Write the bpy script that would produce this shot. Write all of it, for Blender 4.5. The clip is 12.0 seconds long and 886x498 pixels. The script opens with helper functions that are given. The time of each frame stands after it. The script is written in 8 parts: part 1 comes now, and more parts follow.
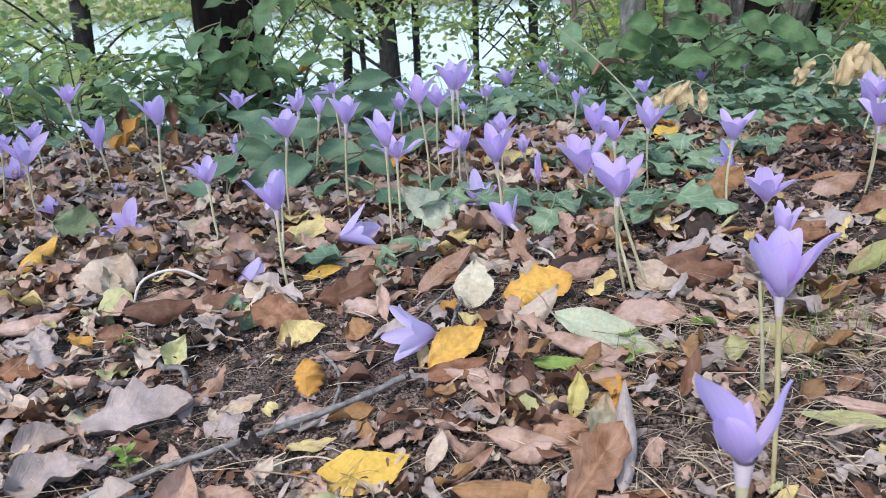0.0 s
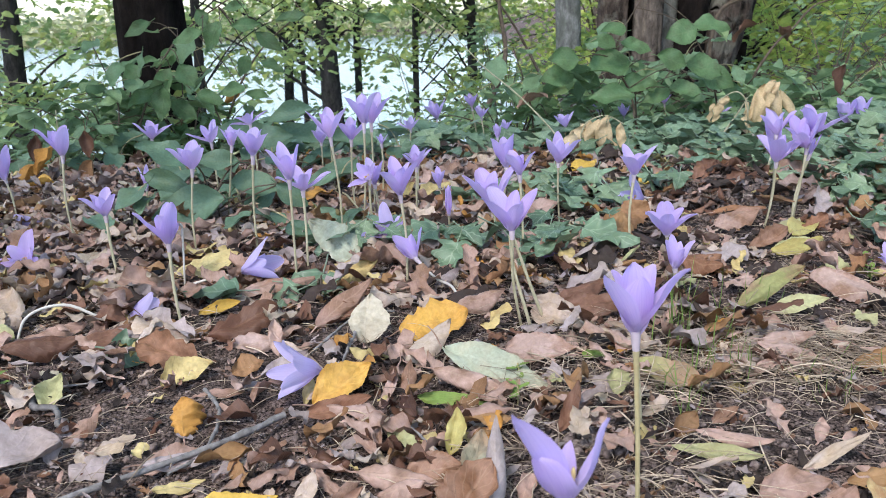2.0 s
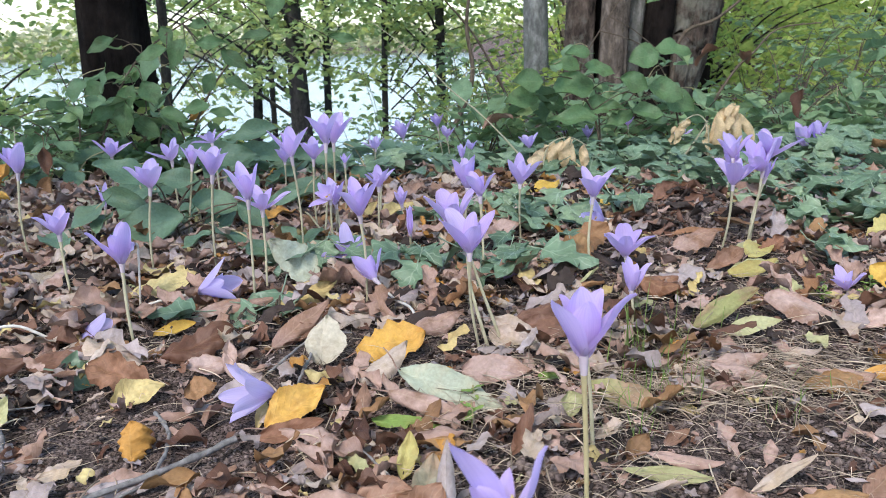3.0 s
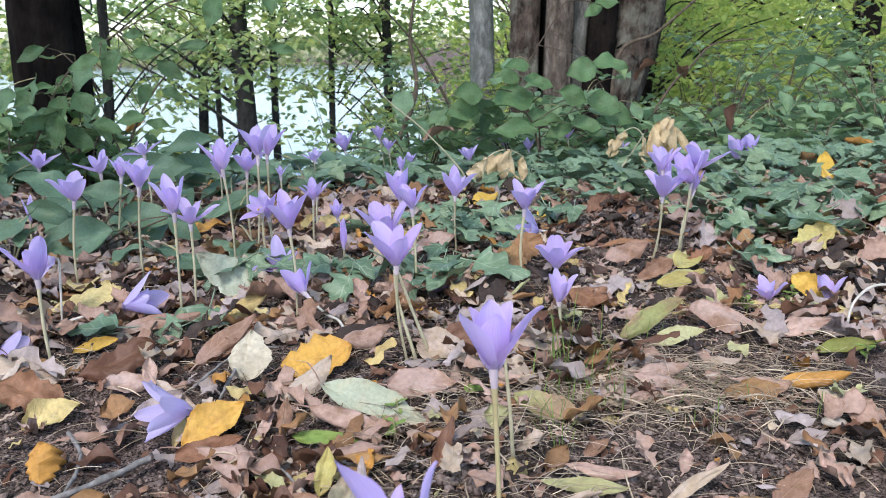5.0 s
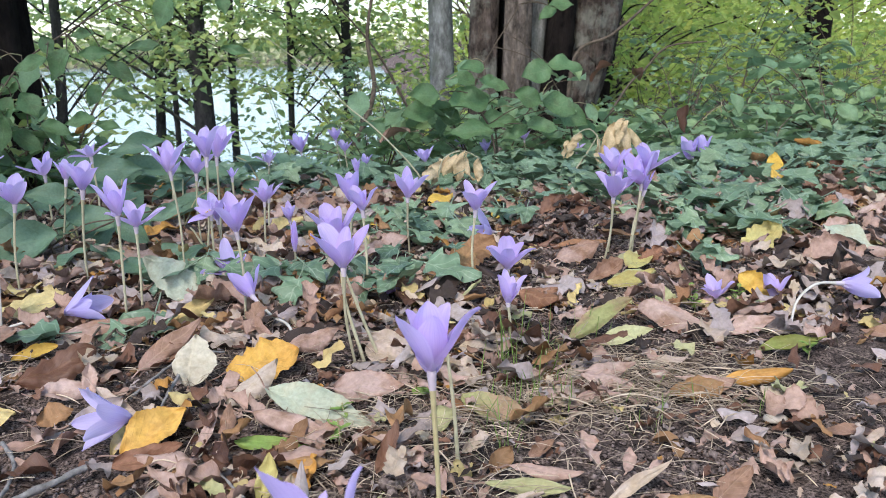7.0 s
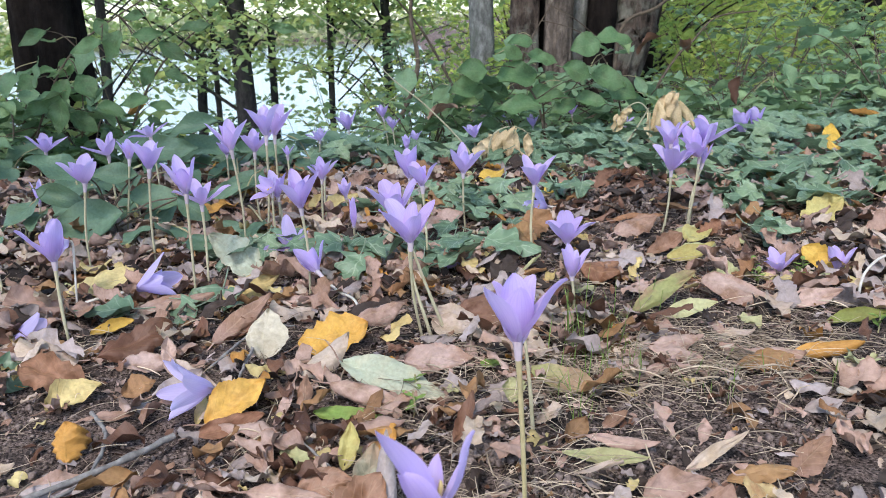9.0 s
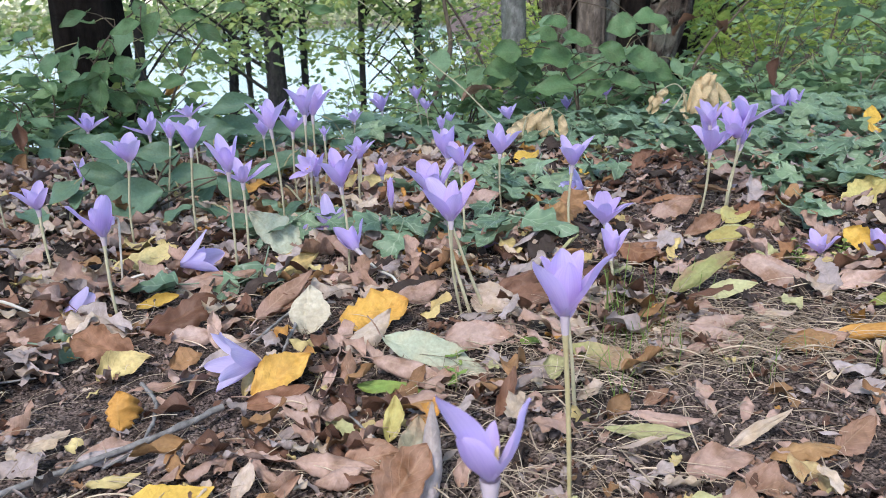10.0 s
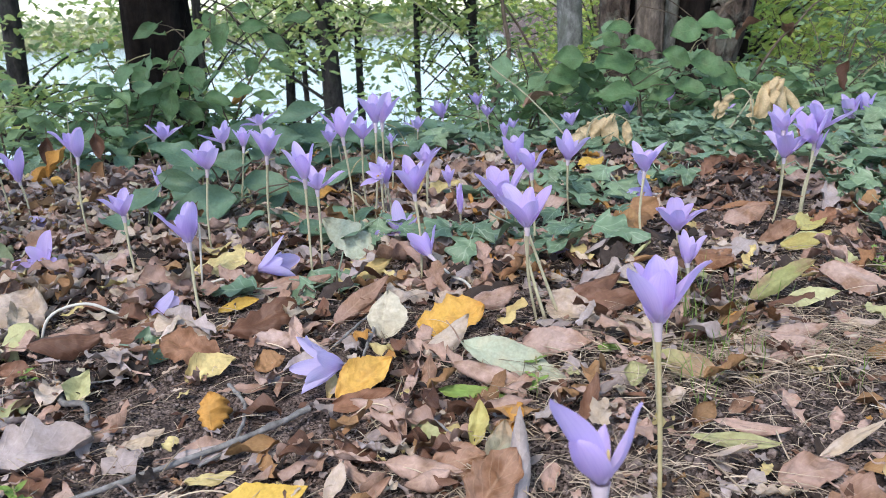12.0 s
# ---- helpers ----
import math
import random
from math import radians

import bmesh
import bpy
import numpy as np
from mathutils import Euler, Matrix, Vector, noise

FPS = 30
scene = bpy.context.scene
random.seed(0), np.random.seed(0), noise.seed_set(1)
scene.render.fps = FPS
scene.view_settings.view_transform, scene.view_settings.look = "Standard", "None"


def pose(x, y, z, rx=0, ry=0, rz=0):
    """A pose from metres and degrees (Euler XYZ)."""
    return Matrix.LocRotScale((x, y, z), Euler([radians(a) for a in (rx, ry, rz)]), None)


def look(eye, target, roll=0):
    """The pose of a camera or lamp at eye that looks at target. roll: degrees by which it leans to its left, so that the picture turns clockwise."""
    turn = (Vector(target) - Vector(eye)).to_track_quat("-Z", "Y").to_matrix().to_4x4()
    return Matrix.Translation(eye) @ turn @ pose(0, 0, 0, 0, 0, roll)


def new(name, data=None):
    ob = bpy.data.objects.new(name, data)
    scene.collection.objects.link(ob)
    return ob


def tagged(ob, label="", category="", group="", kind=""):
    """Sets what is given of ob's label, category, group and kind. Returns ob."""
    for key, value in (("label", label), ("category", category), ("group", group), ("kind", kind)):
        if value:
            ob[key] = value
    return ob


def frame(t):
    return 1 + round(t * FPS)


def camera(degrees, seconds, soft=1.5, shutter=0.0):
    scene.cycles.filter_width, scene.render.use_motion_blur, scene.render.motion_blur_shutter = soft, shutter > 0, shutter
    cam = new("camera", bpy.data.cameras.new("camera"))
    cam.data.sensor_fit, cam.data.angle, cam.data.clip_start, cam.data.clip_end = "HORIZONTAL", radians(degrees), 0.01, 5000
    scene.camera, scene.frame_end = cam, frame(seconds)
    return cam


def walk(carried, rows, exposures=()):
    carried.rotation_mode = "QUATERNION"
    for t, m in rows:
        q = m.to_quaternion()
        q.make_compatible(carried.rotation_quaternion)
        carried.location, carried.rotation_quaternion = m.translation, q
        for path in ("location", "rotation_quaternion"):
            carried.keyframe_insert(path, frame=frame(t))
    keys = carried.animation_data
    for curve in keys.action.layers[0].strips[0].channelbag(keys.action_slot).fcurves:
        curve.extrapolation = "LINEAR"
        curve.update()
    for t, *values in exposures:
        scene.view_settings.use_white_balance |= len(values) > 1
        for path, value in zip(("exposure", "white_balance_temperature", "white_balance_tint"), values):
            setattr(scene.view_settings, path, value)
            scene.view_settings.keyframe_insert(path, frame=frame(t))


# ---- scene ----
cam = camera(56.5, 12.0, soft=0.7)
cam.data.dof.use_dof, cam.data.dof.focus_distance, cam.data.dof.aperture_fstop = True, 0.78, 24.0
PATH = [
    (0, (-0.0065, -0.0299, 0.2951), (0.042, 2.452, -0.478), -3.0),
    (0.5, (0.0026, -0.0299, 0.2964), (0.083, 2.458, -0.452), -2.8),
    (1, (0.0143, -0.0286, 0.2938), (0.142, 2.462, -0.439), -2.5),
    (1.5, (0.0273, -0.0286, 0.2938), (0.202, 2.466, -0.416), -2.2),
    (2, (0.0416, -0.0286, 0.2951), (0.268, 2.469, -0.393), -1.9),
    (2.5, (0.0481, -0.0286, 0.2951), (0.329, 2.467, -0.372), -1.4),
    (3, (0.0533, -0.0286, 0.2977), (0.378, 2.471, -0.337), -1.1),
    (5, (0.0767, -0.0299, 0.2977), (0.556, 2.453, -0.303), -0.6),
    (5.5, (0.0832, -0.0312, 0.2990), (0.603, 2.445, -0.299), -0.5),
    (6, (0.0923, -0.0299, 0.2990), (0.653, 2.439, -0.298), -0.6),
    (6.5, (0.0962, -0.0273, 0.2964), (0.688, 2.432, -0.303), -0.6),
    (6.7, (0.0949, -0.0286, 0.2964), (0.694, 2.430, -0.300), -0.4),
    (8.5, (0.0702, -0.0299, 0.2964), (0.584, 2.440, -0.332), -1.3),
    (9, (0.0637, -0.0312, 0.2964), (0.536, 2.438, -0.369), -1.5),
    (9.5, (0.0585, -0.0351, 0.2912), (0.481, 2.432, -0.408), -1.5),
    (10, (0.0507, -0.0364, 0.2938), (0.432, 2.435, -0.420), -1.6),
    (10.5, (0.0429, -0.0364, 0.2925), (0.390, 2.439, -0.424), -1.7),
    (11, (0.0364, -0.0364, 0.2925), (0.341, 2.445, -0.420), -1.9),
    (11.5, (0.0312, -0.0390, 0.2938), (0.293, 2.450, -0.408), -2.1),
    (12, (0.0260, -0.0403, 0.2964), (0.247, 2.457, -0.393), -2.4),
]
walk(cam, [(t, look(eye, target, roll)) for t, eye, target, roll in PATH])

# ---- light ----
SUN_UP, SUN_TURN = 50.0, 208.0
world = bpy.data.worlds.new("sky")
scene.world = world
world.use_nodes = True
wn = world.node_tree
sky = wn.nodes.new("ShaderNodeTexSky")
sky.sky_type = "NISHITA"
sky.sun_disc = False
sky.sun_elevation, sky.sun_rotation = radians(SUN_UP), radians(SUN_TURN)
sky.air_density, sky.dust_density, sky.ozone_density = 1.0, 1.0, 1.6
wn.nodes["Background"].inputs["Strength"].default_value = 0.125
wn.links.new(sky.outputs["Color"], wn.nodes["Background"].inputs["Color"])
sun = new("sun", bpy.data.lights.new("sun", "SUN"))
sun.data.energy, sun.data.angle, sun.data.color = 1.5, radians(12), (1.0, 0.965, 0.96)
sun.matrix_world = look((0, 0, 30), (30 * math.sin(radians(SUN_TURN)) / math.tan(radians(SUN_UP)) * -1, -30 * math.cos(radians(SUN_TURN)) / math.tan(radians(SUN_UP)), 0))
scene.view_settings.exposure = 1.62


# ---- materials ----
def nodes_of(name):
    m = bpy.data.materials.new(name)
    m.use_nodes = True
    t = m.node_tree
    return m, t, t.nodes["Principled BSDF"]


def add(t, kind, **values):
    n = t.nodes.new(kind)
    for k, v in values.items():
        n.inputs[k.replace("_", " ")].default_value = v
    return n


def ramp(t, source, *stops):
    n = t.nodes.new("ShaderNodeValToRGB")
    e = n.color_ramp.elements
    while len(e) < len(stops):
        e.new(0.5)
    for i, (p, c) in enumerate(stops):
        e[i].position, e[i].color = p, (*c, 1)
    t.links.new(source, n.inputs["Fac"])
    return n.outputs["Color"]


def mixed(t, kind, fac, a, b):
    n = t.nodes.new("ShaderNodeMixRGB")
    n.blend_type = kind
    for k, v in (("Fac", fac), ("Color1", a), ("Color2", b)):
        if isinstance(v, bpy.types.NodeSocket):
            t.links.new(v, n.inputs[k])
        elif k == "Fac":
            n.inputs[k].default_value = v
        else:
            n.inputs[k].default_value = (*v, 1)
    return n.outputs["Color"]


def calc(t, op, a, b=0.0, c=0.0):
    n = t.nodes.new("ShaderNodeMath")
    n.operation = op
    for i, v in enumerate((a, b, c)):
        if isinstance(v, bpy.types.NodeSocket):
            t.links.new(v, n.inputs[i])
        else:
            n.inputs[i].default_value = v
    return n.outputs["Value"]


def noisy(t, scale, detail=4.0, rough=0.55, where=None):
    n = add(t, "ShaderNodeTexNoise", Scale=scale, Detail=detail, Roughness=rough)
    if where is None:
        where = t.nodes.new("ShaderNodeTexCoord").outputs["Object"]
    t.links.new(where, n.inputs["Vector"])
    return n.outputs["Fac"]


def bumped(t, bsdf, height, strength, distance):
    n = add(t, "ShaderNodeBump", Strength=strength, Distance=distance)
    t.links.new(height, n.inputs["Height"])
    t.links.new(n.outputs["Normal"], bsdf.inputs["Normal"])


def chance(t):
    """A number of its own for every object and every loose piece of a joined mesh."""
    a = t.nodes.new("ShaderNodeObjectInfo").outputs["Random"]
    b = t.nodes.new("ShaderNodeNewGeometry").outputs["Random Per Island"]
    return calc(t, "FRACT", calc(t, "ADD", a, b))


def see_through(t, bsdf, colour, share):
    """Lets part of the light through a thin blade."""
    thin = t.nodes.new("ShaderNodeBsdfTranslucent")
    t.links.new(colour, thin.inputs["Color"])
    both = t.nodes.new("ShaderNodeMixShader")
    both.inputs["Fac"].default_value = share
    t.links.new(bsdf.outputs["BSDF"], both.inputs[1])
    t.links.new(thin.outputs["BSDF"], both.inputs[2])
    t.links.new(both.outputs["Shader"], t.nodes["Material Output"].inputs["Surface"])


def leaf_material(name, tones, spot, vein, share=0.06, rough=0.62, veins=7.0, blotch=0.5, spec=0.3, veined=0.16):
    m, t, b = nodes_of(name)
    if name.split("_")[0] in ("tan", "pinkish", "brown", "greyish", "ochre", "cream"):
        tones = [(c[0] * 0.83, c[1] * 0.79, c[2] * 0.97) for c in tones]
    own = chance(t)
    tone = ramp(t, own, *[(i / (len(tones) - 1), c) for i, c in enumerate(tones)])
    coords = t.nodes.new("ShaderNodeTexCoord")
    shift = t.nodes.new("ShaderNodeVectorMath")
    t.links.new(coords.outputs["Object"], shift.inputs[0])
    t.links.new(calc(t, "MULTIPLY", own, 7.3), shift.inputs[1])
    where = shift.outputs["Vector"]
    sep = t.nodes.new("ShaderNodeSeparateXYZ")
    t.links.new(coords.outputs["UV"], sep.inputs["Vector"])
    across = calc(t, "ABSOLUTE", calc(t, "SUBTRACT", sep.outputs["X"], 0.5))
    along = sep.outputs["Y"]
    side = calc(t, "FRACT", calc(t, "SUBTRACT", calc(t, "MULTIPLY", along, veins), calc(t, "MULTIPLY", across, veins * 0.7)))
    side = calc(t, "ABSOLUTE", calc(t, "SUBTRACT", side, 0.5))
    line = calc(t, "MAXIMUM", ramp(t, side, (0.02, (0.7, 0.7, 0.7)), (0.11, (0, 0, 0))), ramp(t, across, (0.010, (1, 1, 1)), (0.03, (0, 0, 0))))
    n1 = noisy(t, 45.0, 5.0, 0.55, where)
    n2 = noisy(t, 260.0, 3.0, 0.55, where)
    n3 = noisy(t, 140.0, 5.0, 0.6, where)
    n5 = noisy(t, 18.0, 2.0, 0.5, where)
    rim = calc(t, "MULTIPLY", ramp(t, across, (0.30, (0, 0, 0)), (0.50, (1, 1, 1))), ramp(t, n3, (0.42, (0, 0, 0)), (0.6, (1, 1, 1))))
    blot = ramp(t, n1, (0.48, (0, 0, 0)), (0.68, (1, 1, 1)))
    c = mixed(t, "MIX", calc(t, "MULTIPLY", calc(t, "MAXIMUM", blot, rim), blotch), tone, spot)
    drift = calc(t, "ADD", n5, calc(t, "MULTIPLY", calc(t, "SUBTRACT", along, own), 0.35))
    c = mixed(t, "MIX", calc(t, "MULTIPLY", ramp(t, drift, (0.55, (0, 0, 0)), (0.80, (1, 1, 1))), blotch * 0.8), c, spot)
    c = mixed(t, "MIX", calc(t, "MULTIPLY", line, veined), c, vein)
    c = mixed(t, "MULTIPLY", 0.7, c, ramp(t, n5, (0.3, (0.70, 0.66, 0.62)), (0.7, (1.16, 1.16, 1.18))))
    c = mixed(t, "MULTIPLY", 0.32, c, ramp(t, n2, (0.3, (0.50, 0.48, 0.46)), (0.7, (1.28, 1.28, 1.28))))
    t.links.new(c, b.inputs["Base Color"])
    b.inputs["Roughness"].default_value = rough
    b.inputs["Specular IOR Level"].default_value = spec
    bumped(t, b, calc(t, "ADD", calc(t, "MULTIPLY", line, 0.15), calc(t, "ADD", n1, calc(t, "ADD", calc(t, "MULTIPLY", n3, 0.6), calc(t, "MULTIPLY", n2, 0.25)))), 0.7, 0.0020)
    see_through(t, b, c, share)
    return m


def plain_material(name, low, high, scale, rough, bump=0.3, depth=0.002, detail=5.0, spec=0.3, stretch=(1, 1, 1), vary=0.35):
    m, t, b = nodes_of(name)
    mapping = t.nodes.new("ShaderNodeMapping")
    mapping.inputs["Scale"].default_value = stretch
    t.links.new(t.nodes.new("ShaderNodeTexCoord").outputs["Object"], mapping.inputs["Vector"])
    n = noisy(t, scale, detail, 0.6, mapping.outputs["Vector"])
    c = ramp(t, n, (0.3, low), (0.7, high))
    c = mixed(t, "MULTIPLY", vary, c, ramp(t, chance(t), (0, (0.35, 0.33, 0.32)), (1, (1.35, 1.35, 1.35))))
    t.links.new(c, b.inputs["Base Color"])
    b.inputs["Roughness"].default_value = rough
    b.inputs["Specular IOR Level"].default_value = spec
    bumped(t, b, n, bump, depth)
    return m


def petal_material(name, low, mid, high):
    m, t, b = nodes_of(name)
    uv = t.nodes.new("ShaderNodeTexCoord").outputs["UV"]
    mapping = t.nodes.new("ShaderNodeMapping")
    mapping.inputs["Scale"].default_value = (26, 1.6, 1)
    t.links.new(uv, mapping.inputs["Vector"])
    n = noisy(t, 1.0, 3.0, 0.5, mapping.outputs["Vector"])
    sep = t.nodes.new("ShaderNodeSeparateXYZ")
    t.links.new(uv, sep.inputs["Vector"])
    tone = ramp(t, chance(t), (0.0, low), (0.5, mid), (1.0, high))
    c = mixed(t, "MULTIPLY", 0.35, tone, ramp(t, n, (0.35, (0.78, 0.72, 0.9)), (0.6, (1.08, 1.08, 1.05))))
    c = mixed(t, "MIX", ramp(t, sep.outputs["Y"], (0.0, (0.75, 0.75, 0.75)), (0.3, (0, 0, 0))), c, (0.72, 0.63, 0.80))
    t.links.new(c, b.inputs["Base Color"])
    b.inputs["Roughness"].default_value = 0.55
    b.inputs["Specular IOR Level"].default_value = 0.25
    bumped(t, b, n, 0.25, 0.0006)
    see_through(t, b, c, 0.52)
    return m


def soil_material():
    m, t, b = nodes_of("dark_soil")
    fine, mid, wide = noisy(t, 420.0, 6.0, 0.65), noisy(t, 60.0, 5.0), noisy(t, 5.0, 3.0)
    c = ramp(t, fine, (0.38, (0.008, 0.006, 0.0055)), (0.53, (0.175, 0.130, 0.113)), (0.72, (0.42, 0.325, 0.285)))
    c = mixed(t, "MULTIPLY", 0.8, c, ramp(t, mid, (0.38, (0.20, 0.19, 0.19)), (0.60, (1.3, 1.27, 1.25))))
    c = mixed(t, "MIX", ramp(t, wide, (0.5, (0, 0, 0)), (0.75, (0.5, 0.5, 0.5))), c, (0.14, 0.108, 0.096))
    t.links.new(c, b.inputs["Base Color"])
    b.inputs["Roughness"].default_value = 0.95
    b.inputs["Specular IOR Level"].default_value = 0.08
    bumped(t, b, calc(t, "ADD", fine, calc(t, "MULTIPLY", mid, 2.0)), 0.9, 0.004)
    return m


def bark_material(name, low, high, moss):
    m, t, b = nodes_of(name)
    mapping = t.nodes.new("ShaderNodeMapping")
    mapping.inputs["Scale"].default_value = (1, 1, 0.38)
    t.links.new(t.nodes.new("ShaderNodeTexCoord").outputs["Object"], mapping.inputs["Vector"])
    crack = noisy(t, 15.0, 8.0, 0.72, mapping.outputs["Vector"])
    fine = noisy(t, 70.0, 4.0, 0.6, mapping.outputs["Vector"])
    wide = noisy(t, 6.0, 5.0, 0.65)
    c = ramp(t, crack, (0.36, low), (0.50, [0.45 * (p + q) for p, q in zip(low, high)]), (0.64, high))
    c = mixed(t, "MIX", ramp(t, wide, (0.48, (0, 0, 0)), (0.60, (0.75, 0.75, 0.75))), c, moss)
    c = mixed(t, "MULTIPLY", 0.6, c, ramp(t, fine, (0.3, (0.55, 0.54, 0.53)), (0.7, (1.25, 1.25, 1.25))))
    t.links.new(c, b.inputs["Base Color"])
    b.inputs["Roughness"].default_value = 0.95
    b.inputs["Specular IOR Level"].default_value = 0.08
    bumped(t, b, calc(t, "ADD", crack, calc(t, "MULTIPLY", fine, 0.25)), 1.0, 0.03)
    return m


def water_material():
    m, t, b = nodes_of("lake_water")
    b.inputs["Base Color"].default_value = (0.10, 0.12, 0.13, 1)
    b.inputs["Roughness"].default_value = 0.16
    b.inputs["IOR"].default_value = 1.33
    b.inputs["Specular IOR Level"].default_value = 0.9
    bumped(t, b, noisy(t, 3.0, 3.0), 0.3, 0.05)
    return m


PETAL = petal_material("lilac_petal", (0.63, 0.49, 0.86), (0.73, 0.60, 0.91), (0.68, 0.51, 0.86))
PETAL_PALE = petal_material("pale_lilac_petal", (0.64, 0.55, 0.86), (0.70, 0.62, 0.89), (0.66, 0.57, 0.86))
SOIL = soil_material()
STALK = plain_material("cream_stalk", (0.36, 0.33, 0.20), (0.52, 0.47, 0.33), 60, 0.5, 0.1)
STALK_WHITE = plain_material("white_stalk", (0.52, 0.48, 0.42), (0.68, 0.64, 0.58), 60, 0.5, 0.1)
TUBE = plain_material("lilac_tube", (0.48, 0.40, 0.46), (0.60, 0.50, 0.56), 60, 0.5, 0.1)
STALK_GREEN = plain_material("olive_stalk", (0.30, 0.25, 0.12), (0.42, 0.36, 0.21), 60, 0.5, 0.1)
STIGMA = plain_material("orange_stigma", (0.78, 0.42, 0.10), (0.85, 0.52, 0.16), 200, 0.6, 0.2)
ANTHER = plain_material("yellow_anther", (0.78, 0.58, 0.20), (0.85, 0.68, 0.30), 200, 0.6, 0.2)
TWIG = plain_material("grey_twig_bark", (0.11, 0.10, 0.095), (0.30, 0.28, 0.27), 160, 0.85, 0.6, 0.002)
STRAW = plain_material("dry_straw", (0.24, 0.175, 0.125), (0.66, 0.54, 0.40), 25, 0.8, 0.2, vary=0.85)
WOOD = plain_material("woody_stem", (0.06, 0.045, 0.03), (0.15, 0.11, 0.08), 60, 0.85, 0.3)
CRUMB = plain_material("soil_crumb", (0.090, 0.066, 0.058), (0.32, 0.25, 0.225), 300, 0.95, 0.5, 0.001, spec=0.08)
# Near-black bark; also colours the two trunks that fill shaded gaps in the clump.
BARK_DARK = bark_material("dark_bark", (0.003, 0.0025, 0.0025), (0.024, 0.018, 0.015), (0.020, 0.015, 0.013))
BARK_GREY = bark_material("grey_brown_bark", (0.014, 0.011, 0.009), (0.27, 0.215, 0.178), (0.13, 0.105, 0.088))
BARK_BROWN = bark_material("brown_bark", (0.010, 0.008, 0.007), (0.150, 0.112, 0.092), (0.215, 0.205, 0.170))
BARK_LAKE = bark_material("bluish_dark_bark", (0.020, 0.019, 0.020), (0.075, 0.070, 0.070), (0.055, 0.058, 0.048))
BARK_PALE = bark_material("pale_mottled_bark", (0.10, 0.10, 0.095), (0.42, 0.42, 0.40), (0.16, 0.17, 0.14))
WATER = water_material()
CAP = plain_material("pale_cap", (0.36, 0.30, 0.24), (0.52, 0.46, 0.39), 120, 0.7, 0.2)

